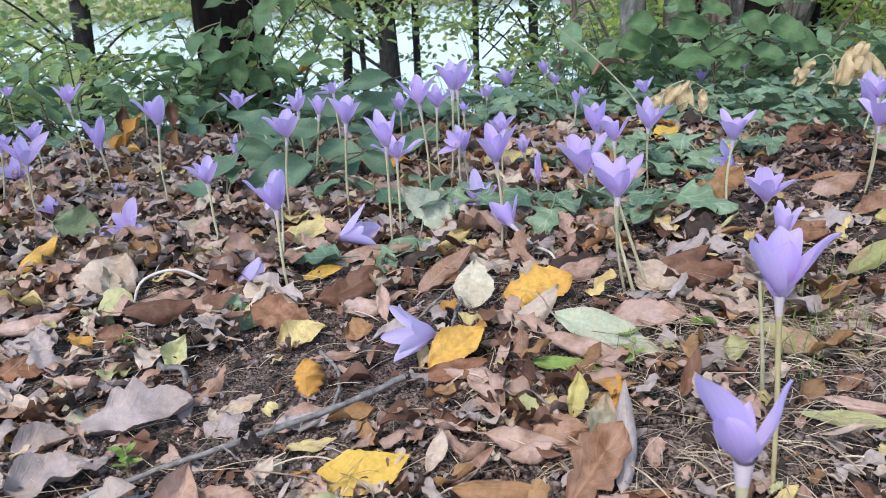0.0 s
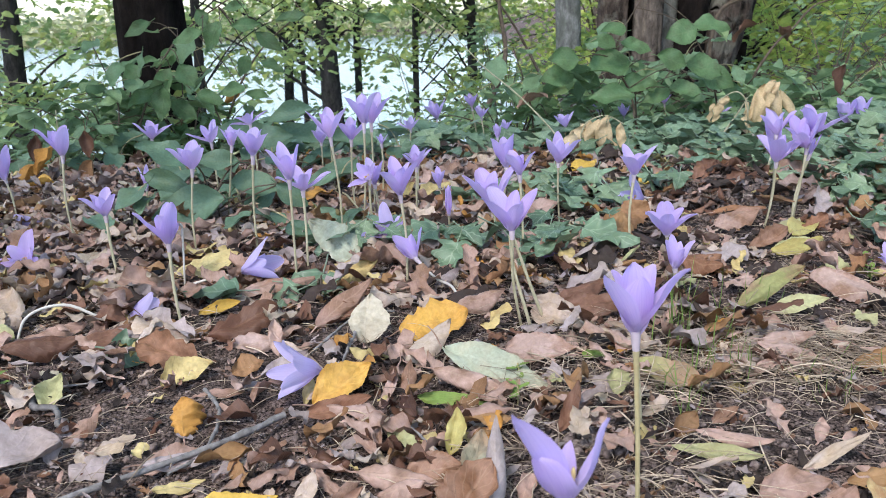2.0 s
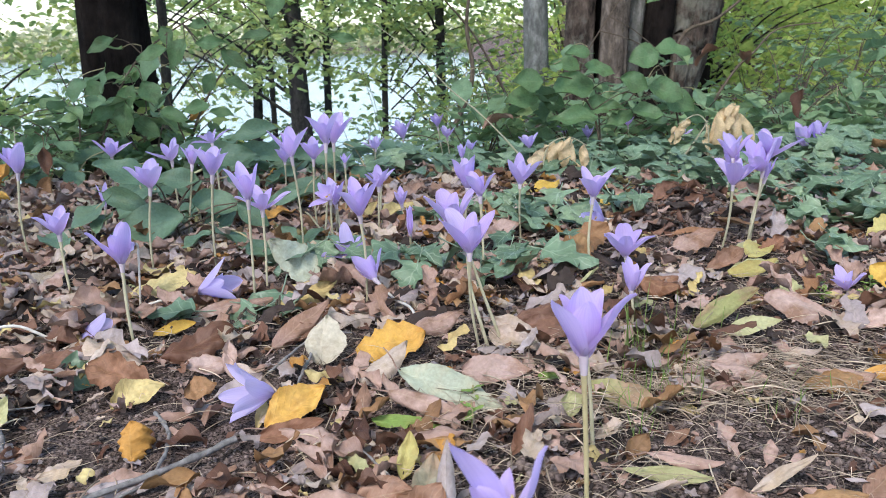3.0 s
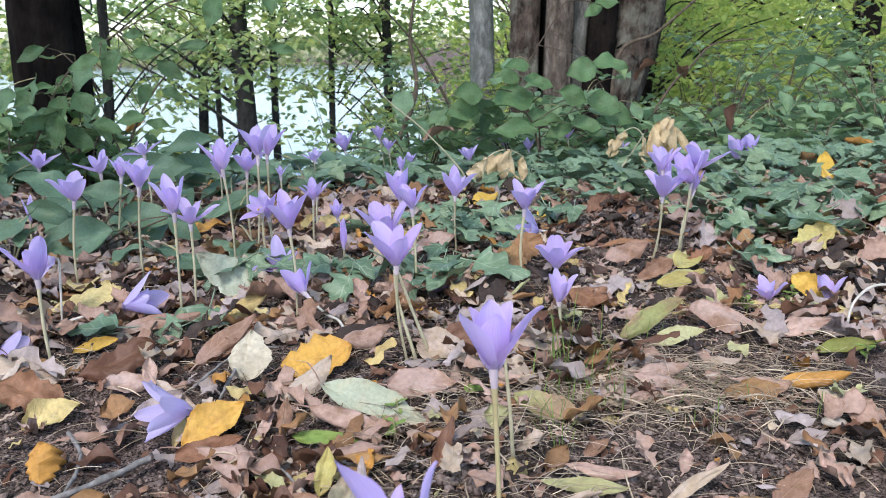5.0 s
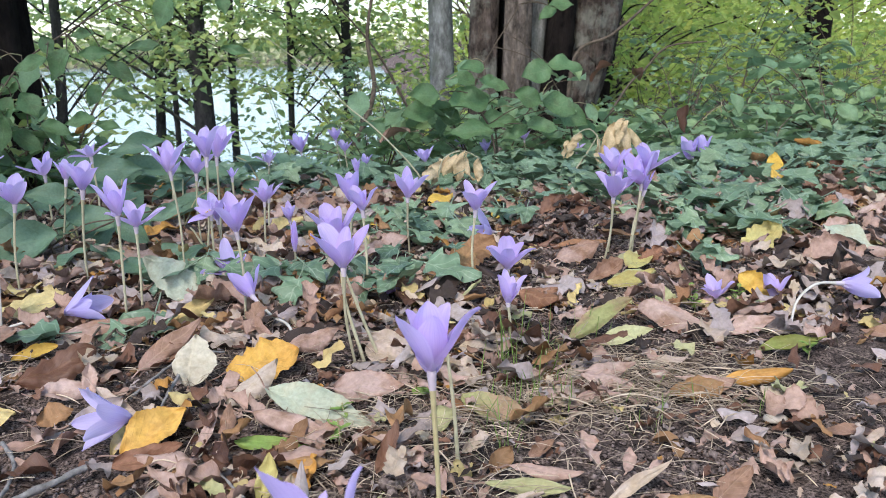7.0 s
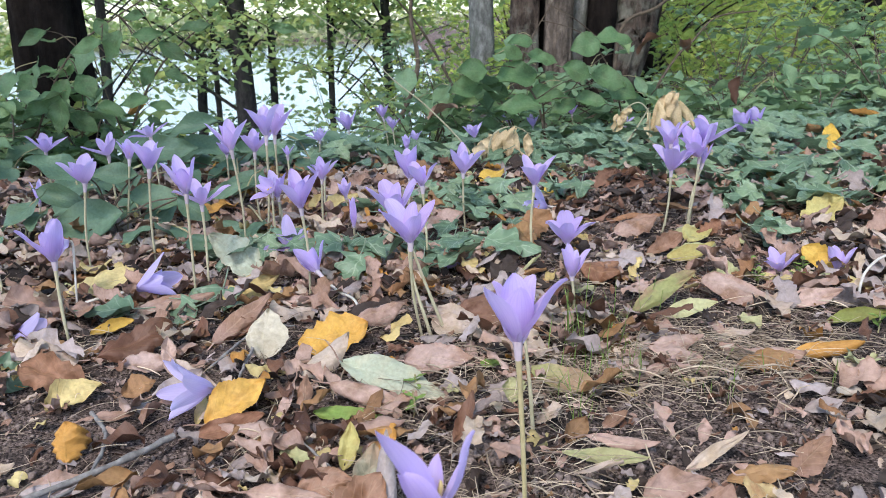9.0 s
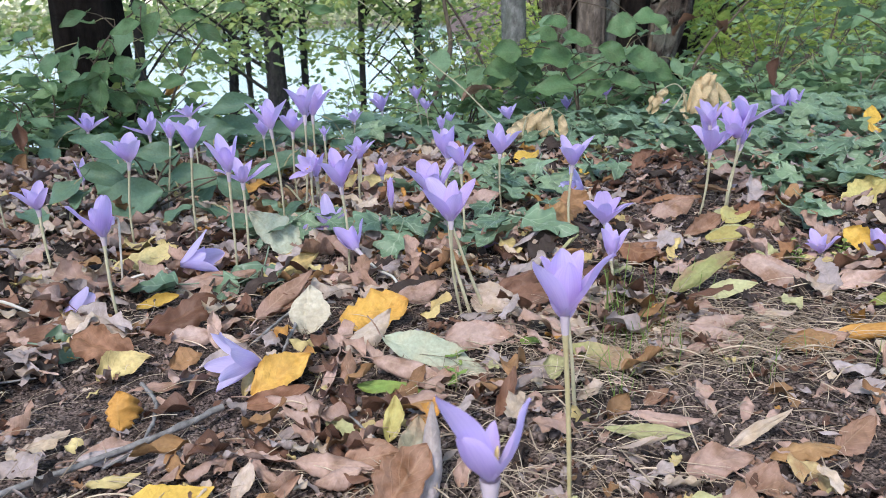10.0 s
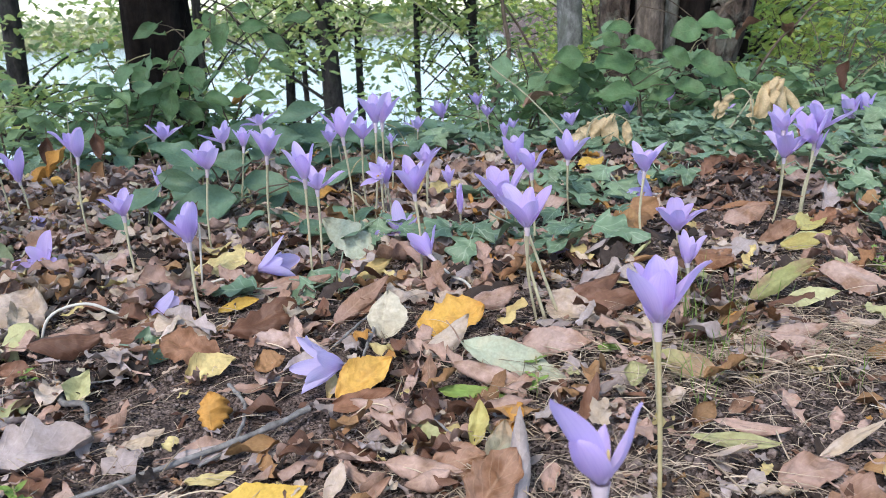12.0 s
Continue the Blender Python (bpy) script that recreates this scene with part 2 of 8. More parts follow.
LEAF = {
    "tan": leaf_material("tan_leaf", [(0.40, 0.255, 0.158), (0.66, 0.49, 0.34), (0.50, 0.335, 0.21)], (0.22, 0.12, 0.07), (0.62, 0.46, 0.32), blotch=0.8),
    "pink_tan": leaf_material("pinkish_leaf", [(0.50, 0.355, 0.235), (0.62, 0.475, 0.34), (0.42, 0.272, 0.17)], (0.24, 0.12, 0.06), (0.66, 0.50, 0.35), blotch=0.75),
    "cream": leaf_material("cream_leaf", [(0.60, 0.51, 0.33), (0.66, 0.57, 0.40), (0.56, 0.45, 0.30)], (0.40, 0.28, 0.14), (0.70, 0.62, 0.46)),
    "grey_tan": leaf_material("greyish_leaf", [(0.44, 0.38, 0.30), (0.52, 0.46, 0.37), (0.38, 0.32, 0.25)], (0.26, 0.20, 0.15), (0.56, 0.50, 0.42)),
    "pale_grey": leaf_material("bleached_leaf", [(0.53, 0.48, 0.36), (0.56, 0.51, 0.40)], (0.42, 0.34, 0.22), (0.62, 0.57, 0.46), blotch=0.3),
    "brown": leaf_material("brown_leaf", [(0.18, 0.088, 0.045), (0.29, 0.155, 0.08), (0.10, 0.050, 0.030)], (0.10, 0.05, 0.03), (0.34, 0.20, 0.12), share=0.15, rough=0.5),
    # Near-black leaves: real dark litter, plus gap shade put into their colour.
    "mould": leaf_material("blackened_leaf", [(0.024, 0.017, 0.014), (0.060, 0.040, 0.032), (0.040, 0.027, 0.021)], (0.02, 0.013, 0.011), (0.07, 0.045, 0.035), share=0.03, rough=0.6),
    "russet": leaf_material("tan_russet_leaf", [(0.39, 0.205, 0.10), (0.48, 0.29, 0.15), (0.32, 0.155, 0.075)], (0.15, 0.065, 0.03), (0.56, 0.37, 0.21), blotch=0.8),
    "pink_russet": leaf_material("pinkish_russet_leaf", [(0.50, 0.335, 0.20), (0.38, 0.225, 0.12)], (0.20, 0.09, 0.04), (0.60, 0.45, 0.31), blotch=0.9),
    "dull_grey": leaf_material("dull_grey_leaf", [(0.24, 0.23, 0.16), (0.30, 0.28, 0.20)], (0.36, 0.24, 0.15), (0.36, 0.34, 0.26), blotch=0.8),
    "straw_brown": leaf_material("straw_brown_leaf", [(0.50, 0.38, 0.18), (0.54, 0.42, 0.22)], (0.26, 0.13, 0.06), (0.58, 0.48, 0.28), blotch=0.9),
    "ochre_brown": leaf_material("ochre_brown_leaf", [(0.36, 0.21, 0.09), (0.44, 0.27, 0.10), (0.33, 0.17, 0.07)], (0.18, 0.09, 0.04), (0.48, 0.32, 0.17)),
    "orange": leaf_material("orange_leaf", [(0.50, 0.25, 0.06), (0.58, 0.30, 0.07)], (0.22, 0.09, 0.03), (0.58, 0.36, 0.12)),
    "gold": leaf_material("golden_leaf", [(0.66, 0.37, 0.07), (0.72, 0.44, 0.11)], (0.42, 0.20, 0.05), (0.78, 0.56, 0.20), blotch=0.6),
    "yellow": leaf_material("yellow_leaf", [(0.64, 0.41, 0.07), (0.68, 0.44, 0.10)], (0.56, 0.34, 0.05), (0.78, 0.62, 0.16), blotch=0.25),
    "straw_yellow": leaf_material("straw_yellow_leaf", [(0.60, 0.47, 0.20), (0.62, 0.52, 0.25)], (0.36, 0.24, 0.09), (0.66, 0.56, 0.32)),
    "yellow_green": leaf_material("yellow_green_leaf", [(0.46, 0.41, 0.14), (0.50, 0.44, 0.17)], (0.40, 0.26, 0.08), (0.60, 0.56, 0.24)),
    "pale_green": leaf_material("pale_green_leaf", [(0.43, 0.43, 0.22), (0.47, 0.46, 0.25)], (0.40, 0.34, 0.16), (0.56, 0.56, 0.32), blotch=0.3),
    "silver_green": leaf_material("silvery_leaf", [(0.40, 0.44, 0.33), (0.44, 0.47, 0.36)], (0.46, 0.40, 0.27), (0.52, 0.54, 0.43), blotch=0.5),
    "green": leaf_material("fresh_green_leaf", [(0.17, 0.28, 0.06), (0.22, 0.34, 0.08)], (0.30, 0.28, 0.08), (0.30, 0.42, 0.16), blotch=0.3),
    "leaf_green": leaf_material("olive_green_leaf", [(0.19, 0.22, 0.05), (0.24, 0.26, 0.07)], (0.24, 0.18, 0.06), (0.32, 0.34, 0.14), blotch=0.3),
    "green_brown": leaf_material("half_green_leaf", [(0.30, 0.31, 0.12), (0.33, 0.33, 0.14)], (0.32, 0.19, 0.13), (0.40, 0.38, 0.20), blotch=0.9),
    "dull_green": leaf_material("dull_green_leaf", [(0.14, 0.19, 0.10), (0.19, 0.23, 0.13)], (0.20, 0.19, 0.11), (0.25, 0.30, 0.20), blotch=0.4),
}
IVY = leaf_material("ivy_leaf", [(0.10, 0.17, 0.10), (0.20, 0.305, 0.185), (0.145, 0.235, 0.145), (0.275, 0.375, 0.215)], (0.08, 0.125, 0.07), (0.46, 0.54, 0.40), share=0.15, rough=0.45, veins=4.0, blotch=0.35, spec=0.5, veined=0.45)
BROAD = leaf_material("broad_leaf", [(0.10, 0.185, 0.12), (0.16, 0.26, 0.17), (0.125, 0.215, 0.14)], (0.16, 0.22, 0.09), (0.20, 0.28, 0.15), share=0.22, rough=0.48, veins=6.0, blotch=0.35, spec=0.4, veined=0.3)
SOFT = leaf_material("soft_green_leaf", [(0.10, 0.19, 0.085), (0.165, 0.29, 0.125), (0.13, 0.235, 0.10)], (0.10, 0.13, 0.05), (0.20, 0.30, 0.14), share=0.35, rough=0.5, veins=6.0, blotch=0.5, spec=0.4, veined=0.45)
SHRUB = leaf_material("shrub_leaf", [(0.17, 0.29, 0.16), (0.26, 0.40, 0.215), (0.34, 0.47, 0.22), (0.21, 0.335, 0.195)], (0.11, 0.17, 0.07), (0.16, 0.23, 0.11), share=0.35, rough=0.5, veins=6.0, blotch=0.35, spec=0.4)
LIGHT = leaf_material("light_leaf", [(0.34, 0.50, 0.11), (0.48, 0.63, 0.16), (0.56, 0.61, 0.15), (0.30, 0.47, 0.15)], (0.32, 0.36, 0.08), (0.38, 0.44, 0.16), share=0.6, rough=0.5, blotch=0.3)
FERN = leaf_material("withered_yellow_leaf", [(0.76, 0.58, 0.34), (0.82, 0.65, 0.42), (0.74, 0.55, 0.31)], (0.50, 0.33, 0.15), (0.70, 0.53, 0.29), share=0.3, blotch=0.3)
LAKE = leaf_material("lakeside_leaf", [(0.30, 0.46, 0.18), (0.40, 0.56, 0.23), (0.53, 0.60, 0.19), (0.34, 0.50, 0.23)], (0.26, 0.32, 0.08), (0.28, 0.38, 0.18), share=0.5, rough=0.5, blotch=0.3)
# Paler than real foliage: the haze of distance is put into this colour.
FAR_HAZED = leaf_material("far_foliage", [(0.50, 0.56, 0.30), (0.60, 0.64, 0.38), (0.62, 0.60, 0.36)], (0.55, 0.55, 0.32), (0.6, 0.62, 0.4), share=0.6)
GRASS = leaf_material("grass_blade", [(0.16, 0.27, 0.06), (0.25, 0.37, 0.10)], (0.24, 0.26, 0.09), (0.22, 0.32, 0.10), share=0.3, blotch=0.3)


# ---- mesh tools ----
def mesh_of(name, verts, faces, uvs=None, material=None, smooth=True):
    me = bpy.data.meshes.new(name)
    me.from_pydata([tuple(v) for v in verts], [], [tuple(f) for f in faces])
    if uvs is not None:
        layer = me.uv_layers.new(name="UVMap")
        loops = np.empty(len(me.loops), dtype=np.int32)
        me.loops.foreach_get("vertex_index", loops)
        layer.data.foreach_set("uv", np.asarray(uvs, dtype=np.float32)[loops].ravel())
    if smooth:
        me.polygons.foreach_set("use_smooth", [True] * len(me.polygons))
    if material:
        me.materials.append(material)
    me.update()
    return me


def part(name, me, parent, label="", m=None):
    ob = new(name, me)
    ob.parent = parent
    if m is not None:
        ob.matrix_basis = m
    return tagged(ob, label) if label else ob


class Heap:
    """Gathers many small pieces for one joined mesh."""

    def __init__(self):
        self.v, self.f, self.uv, self.n = [], [], [], 0

    def put(self, piece, m):
        verts, faces, uvs = piece
        a = np.array(m)
        self.v.append(np.asarray(verts) @ a[:3, :3].T + a[:3, 3])
        self.f.append(np.asarray(faces) + self.n)
        self.uv.append(uvs)
        self.n += len(verts)

    def mesh(self, name, material):
        v, f, uv = np.concatenate(self.v), np.concatenate(self.f), np.concatenate(self.uv)
        me = bpy.data.meshes.new(name)
        k = f.shape[1]
        me.vertices.add(len(v))
        me.vertices.foreach_set("co", v.astype(np.float32).ravel())
        me.loops.add(f.size)
        me.loops.foreach_set("vertex_index", f.astype(np.int32).ravel())
        me.polygons.add(len(f))
        me.polygons.foreach_set("loop_start", np.arange(0, f.size, k, dtype=np.int32))
        me.update(calc_edges=True)
        me.uv_layers.new(name="UVMap").data.foreach_set("uv", np.asarray(uv, dtype=np.float32)[f.ravel()].ravel())
        me.polygons.foreach_set("use_smooth", [True] * len(f))
        me.materials.append(material)
        me.validate()
        me.update()
        return me


OUTLINE = {
    "ovate": ((0, 0.06), (0.08, 0.42), (0.22, 0.82), (0.38, 1.0), (0.55, 0.93), (0.72, 0.68), (0.87, 0.34), (1, 0.02)),
    "willow": ((0, 0.05), (0.1, 0.5), (0.3, 0.92), (0.5, 1.0), (0.7, 0.8), (0.86, 0.45), (1, 0.02)),
    "oak": ((0, 0.06), (0.1, 0.35), (0.2, 0.62), (0.28, 0.48), (0.38, 0.92), (0.47, 0.70), (0.58, 1.0), (0.68, 0.66), (0.78, 0.78), (0.9, 0.42), (1, 0.03)),
    "ivy": ((0, 0.25), (0.06, 0.62), (0.12, 0.86), (0.20, 0.54), (0.28, 0.62), (0.36, 1.0), (0.42, 0.94), (0.52, 0.50), (0.62, 0.42), (0.75, 0.36), (0.88, 0.20), (1, 0.01)),
    "scrap": ((0, 0.45), (0.08, 0.8), (0.2, 0.62), (0.35, 0.95), (0.5, 0.72), (0.65, 1.0), (0.8, 0.6), (0.92, 0.75), (1, 0.3)),
    "torn": ((0, 0.1), (0.15, 0.7), (0.3, 1.0), (0.55, 0.85), (0.7, 0.95), (0.85, 0.9), (1, 0.6)),
    "round": ((0, 0.15), (0.1, 0.6), (0.3, 0.95), (0.5, 1.0), (0.7, 0.88), (0.88, 0.55), (1, 0.05)),
}


def blade(length, width, shape="ovate", curl=0.5, fold=0.2, wave=0.06, serrate=0.05, nu=14, nv=4, seed=0, sway=0.0, stalk=0.25, ragged=0.0):
    """A leaf from its base at the origin along +y, its face up; curl bends it along its length and rolls its sides, in radians."""
    r = random.Random(seed)
    xs, ws = zip(*OUTLINE[shape])
    pa, pb, pc = r.uniform(0, 9), r.uniform(0, 9), r.uniform(0.6, 1.4)
    bend, rolled = curl * r.uniform(-0.6, 1.0), curl * r.uniform(0.5, 1.1)
    verts, uvs, faces = [], [], []
    y = z = 0.0
    for i in range(nu + 1):
        s = i / nu
        a = bend * (s - 0.35)
        if i:
            y += length / nu * math.cos(a)
            z += length / nu * math.sin(a)
        half = width / 2 * float(np.interp(s, xs, ws))
        if 0 < i < nu:
            half *= 1 + serrate * (1 if i % 2 else -1) + 0.06 * math.sin(pa + 7 * s) + ragged * noise.noise((s * 7.0, pa, pb))
        off = sway * length * math.sin(s * 2.6 + pb)
        for j in range(nv + 1):
            v = 2 * j / nv - 1
            ang = rolled * v
            k = half / max(rolled, 0.01)
            x = k * math.sin(ang) if rolled > 0.01 else half * v
            up = k * (1 - math.cos(ang)) if rolled > 0.01 else 0.0
            up += fold * half * abs(v) * 0.5 + wave * width * math.sin(pa + 9 * s * pc + 2.5 * v) * (0.3 + abs(v)) + wave * width * 1.2 * noise.noise((s * 4.5 + pa, v * 1.8 + pb, pc * 5))
            verts.append((x + off, y - math.sin(a) * up, z + math.cos(a) * up))
            uvs.append((j / nv, s))
    for i in range(nu):
        for j in range(nv):
            p = i * (nv + 1) + j
            faces.append((p, p + 1, p + nv + 2, p + nv + 1))
    if stalk:
        k, rad = len(verts), max(0.0005, width * 0.018)
        for q, (yy, zz) in enumerate(((0.02 * length, 0.0), (-stalk * 0.5 * length, -0.02 * length), (-stalk * length, -0.05 * length * r.uniform(-1, 1)))):
            for dx, dz in ((rad, 0), (-rad * 0.5, rad * 0.8), (-rad * 0.5, -rad * 0.8)):
                verts.append((dx + off * 0, yy, zz + dz))
                uvs.append((0.5, 0.05))
        for q in range(2):
            for j in range(3):
                a0, b0 = k + q * 3 + j, k + q * 3 + (j + 1) % 3
                faces.append((a0, b0, b0 + 3, a0 + 3))
    return np.array(verts), faces, np.array(uvs)


def tube(points, radii, sides=8, cap=True):
    """A round tube along a smooth line through the points."""
    pts = [Vector(p) for p in points]
    verts, faces, uvs = [], [], []
    ref = Vector((0.31, 0.17, 0.93))
    for i, p in enumerate(pts):
        d = (pts[min(i + 1, len(pts) - 1)] - pts[max(i - 1, 0)]).normalized()
        if abs(d.dot(ref)) > 0.97:
            ref = Vector((1, 0, 0))
        a = d.cross(ref).normalized()
        b = d.cross(a)
        for j in range(sides):
            q = 2 * math.pi * j / sides
            verts.append(p + (a * math.cos(q) + b * math.sin(q)) * radii[i])
            uvs.append((j / sides, i / (len(pts) - 1)))
    for i in range(len(pts) - 1):
        for j in range(sides):
            k = (j + 1) % sides
            faces.append((i * sides + j, i * sides + k, (i + 1) * sides + k, (i + 1) * sides + j))
    return np.array([tuple(v) for v in verts]), faces, np.array(uvs)


def flow(points, n):
    """n + 1 points on a smooth line through the given ones."""
    p = [Vector(q) for q in points]
    p = [p[0] * 2 - p[1]] + p + [p[-1] * 2 - p[-2]]
    out = []
    for i in range(n + 1):
        s = i / n * (len(p) - 3)
        k = min(int(s), len(p) - 4)
        u = s - k
        a, b, c, d = p[k:k + 4]
        out.append(0.5 * ((2 * b) + (c - a) * u + (2 * a - 5 * b + 4 * c - d) * u * u + (3 * b - a - 3 * c + d) * u ** 3))
    return out


def smooth(a, b, x):
    u = min(1.0, max(0.0, (x - a) / (b - a)))
    return u * u * (3 - 2 * u)


# ---- ground, bank and lake ----
def height(x, y):
    near = smooth(0.0, 1.6, x - 0.16 * y - 0.25)
    z = -0.28 * smooth(2.3, 6.0, y) - 0.55 * smooth(1.72, 4.2, y) * (1 - near)
    land = smooth(0.0, 3.0, x - 0.16 * y - 0.5)
    z -= 1.35 * smooth(4.5, 11.0, y) * (1 - land)
    z += 3.0 * smooth(150.0, 190.0, y) + 1.2 * smooth(8, 40, y) * land
    z += 0.045 * math.exp(-((x - 0.62) ** 2 / 0.012 + (y - 1.22) ** 2 / 0.006))
    if y < 6 and abs(x) < 6:
        z += 0.007 * noise.noise((x * 5, y * 5, 0)) + 0.004 * noise.noise((x * 22, y * 22, 3)) + 0.003 * noise.noise((x * 60, y * 60, 7)) + 0.0014 * noise.noise((x * 150, y * 150, 9))
    else:
        z += 0.05 * noise.noise((x * 0.7, y * 0.7, 0))
    return z


def lines(centre, step, grow, low, high):
    out = [centre]
    d, x = step, centre
    while x < high:
        x += d
        out.append(x)
        if x > centre + 1.0:
            d *= grow
    d, x = step, centre
    while x > low:
        x -= d
        out.insert(0, x)
        if x < centre - 0.7:
            d *= grow
    return out


gx, gy = lines(0.15, 0.008, 1.09, -300, 300), lines(0.9, 0.008, 1.09, -300, 300)
verts = [(x, y, height(x, y)) for y in gy for x in gx]
w = len(gx)
faces = [(j * w + i, j * w + i + 1, (j + 1) * w + i + 1, (j + 1) * w + i) for j in range(len(gy) - 1) for i in range(w - 1)]
ground = new("ground", mesh_of("ground", verts, faces, None, SOIL))
tagged(ground, "dark crumbly woodland soil sloping to a lake", "ground", kind="structure")

water = new("water", mesh_of("water", [(-290, 8.5, -1.55), (60, 8.5, -1.55), (60, 190, -1.55), (-290, 190, -1.55)], [(0, 1, 2, 3)], None, WATER))
tagged(water, "pale still lake water reflecting the sky", "water", kind="structure")


# ---- crocuses ----
def tepal_mesh(length, width, lean0, lean1, cup, twist, seed, petal=None):
    r = random.Random(seed)
    flare, pinch = r.uniform(0.0, 0.7), r.uniform(0.58, 0.74)
    nu, nv = (22, 12) if length > 0.048 and width > 0.024 else (14, 6)
    verts, uvs, faces = [], [], []
    rad, up = 0.0012, 0.0
    ph = r.uniform(0, 6)
    for i in range(nu + 1):
        s = i / nu
        a = lean0 + (lean1 - lean0) * s + flare * max(0.0, s - 0.62) ** 2 * 6
        if i:
            rad += length / nu * math.sin(a)
            up += length / nu * math.cos(a)
        q = 0.05 + 0.945 * s
        half = max(width / 2 * 2.3 * q ** 0.64 * (1 - q) ** pinch, 0.0003)
        for j in range(nv + 1):
            v = 2 * j / nv - 1
            ang = cup * v
            x = half / cup * math.sin(ang)
            inn = half / cup * (1 - math.cos(ang)) + 0.045 * width * math.sin(ph + 7 * s + v) * v * v - 0.02 * width * math.exp(-(v * 5) ** 2)
            verts.append((x + twist * length * s * s, rad - inn * math.cos(a), up + inn * math.sin(a)))
            uvs.append((j / nv, s))
    for i in range(nu):
        for j in range(nv):
            p = i * (nv + 1) + j
            faces.append((p, p + 1, p + nv + 2, p + nv + 1))
    return mesh_of("tepal", verts, faces, uvs, petal or PETAL)


flower_count = 0


def crocus(points, tip, width, spread, stalk=STALK, thick=0.0017, state="", tepals=None, petal=None):
    """A flower whose stalk runs through the points up to its cup; tip: the middle of its upper rim."""
    global flower_count
    flower_count += 1
    r = random.Random(flower_count * 7 + 3)
    base, cup, tip = Vector(points[0]), Vector(points[-1]), Vector(tip)
    if base.z < 0.03:
        base.z = height(base.x, base.y) - 0.004
    axis = (tip - cup).normalized()
    tall = (tip - cup).length
    thing = new("crocus")
    thing.location = base
    if not state:
        state = "closed slender bud" if spread < 0.1 else "half-open cup" if spread < 0.5 else "open cup" if spread < 0.8 else "wide open star"
    tagged(thing, f"lilac autumn crocus with {state} on a pale stalk", "flower", "autumn crocuses")
    line = [Vector(p) for p in points]
    line[0] = base
    if len(line) == 2:
        side = Vector((r.uniform(-1, 1), r.uniform(-1, 1), 0)) * 0.004
        line = [line[0], line[0].lerp(line[1], 0.5) + side, line[1]]
    pts = [p - base for p in flow(line, 22)]
    rad = []
    for i in range(23):
        s = i / 22
        rad.append(thick * (0.85 + 0.15 * s) if s < 0.84 else thick * (1 + 0.95 * ((s - 0.84) / 0.16) ** 1.5))
    v, f, u = tube(pts, rad, 8)
    cut = 21 * 8
    part("stem", mesh_of("stem", v[:cut], [q for q in f if max(q) < cut], u[:cut], stalk), thing)
    part("flower_tube", mesh_of("flower_tube", v[cut - 8:], [[i - cut + 8 for i in q] for q in f if min(q) >= cut - 8], u[cut - 8:], TUBE), thing, "pale lilac flower tube")
    half = width / 2 * 1.04
    mean = math.atan2(half, tall)
    length = math.hypot(tall, half) * 1.05
    wide = length * (0.30 if spread < 0.1 else r.uniform(0.44, 0.53))
    turn = axis.to_track_quat("Z", "Y").to_matrix().to_4x4() @ pose(0, 0, 0, 0, 0, r.uniform(0, 360))
    at = Matrix.Translation(cup - base) @ turn
    lean_by = r.uniform(-24, 24)
    spread_set = None
    if len(points) == 2:
        spread_set = [q + lean_by for q in ((128, 236, 2, 72, 292, 182) if r.random() < 0.6 else (100, 262, 0, 62, 300, 180))]
    away = axis.cross(Vector((1, 0, 0))).normalized()
    front = Matrix((away.cross(axis), away, axis)).transposed().to_4x4()
    for k, (turned, lean, long, across, curve) in enumerate(tepals or ()):
        me = tepal_mesh(long, across, radians(lean) + curve, radians(lean) - curve, 0.75, 0.0, k + 1, petal)
        part("tepal", me, thing, "", Matrix.Translation(cup - base) @ (front if len(points) == 2 else turn) @ pose(0, 0, -0.0004 * k, 0, 0, turned))
    for ring in range(0 if tepals else 2):
        for k in range(3):
            open_by = mean * ((1.1 if k < 2 else 0.9) if ring == 0 else 0.6) * r.uniform(0.85, 1.12)
            start, end = open_by + 0.16, open_by - 0.10
            if spread > 0.7:
                start, end = open_by + 0.15, open_by + 0.05 + r.uniform(-0.15, 0.2)
            if spread < 0.1:
                start, end = open_by + 0.12, open_by - 0.22
            me = tepal_mesh(length * r.uniform(0.88, 1.04) * (1 if ring == 0 else 0.76), wide * (1 if ring == 0 else 0.85), start + r.uniform(-0.12, 0.14), end + r.uniform(-0.2, 0.2) * (0.3 if spread < 0.1 else 1), 0.8, r.uniform(-0.07, 0.07), r.random(), petal)
            if spread_set:
                m = Matrix.Translation(cup - base) @ front @ pose(0, 0, -0.001 * ring, 0, 0, spread_set[3 * ring + k] + r.uniform(-8, 8))
            else:
                m = at @ pose(0, 0, -0.001 * ring, 0, 0, 120 * k + 60 * ring + r.uniform(-9, 9))
            part("tepal", me, thing, "", m)
    if spread > 0.25:
        pts = [(0, 0, 0), (0.0006, 0, tall * 0.28), (0.0012, 0.0005, tall * 0.40)]
        v, f, u = tube([Vector(p) for p in flow(pts, 6)], [0.0006] * 5 + [0.0011, 0.0013], 6)
        part("stigma", mesh_of("stigma", v, f, u, STIGMA), thing, "orange feathery stigma", at)
        for k in range(3):
            v, f, u = tube(flow([(0.0014, 0, 0), (0.0028, 0, tall * 0.22), (0.0034, 0, tall * 0.36)], 6), [0.0004, 0.0004, 0.0007, 0.0011, 0.0011, 0.0009, 0.0004], 6)
            part("stamen", mesh_of("stamen", v, f, u, ANTHER), thing, "yellow stamen", at @ pose(0, 0, 0, 0, 0, 120 * k + 30))
    return thing


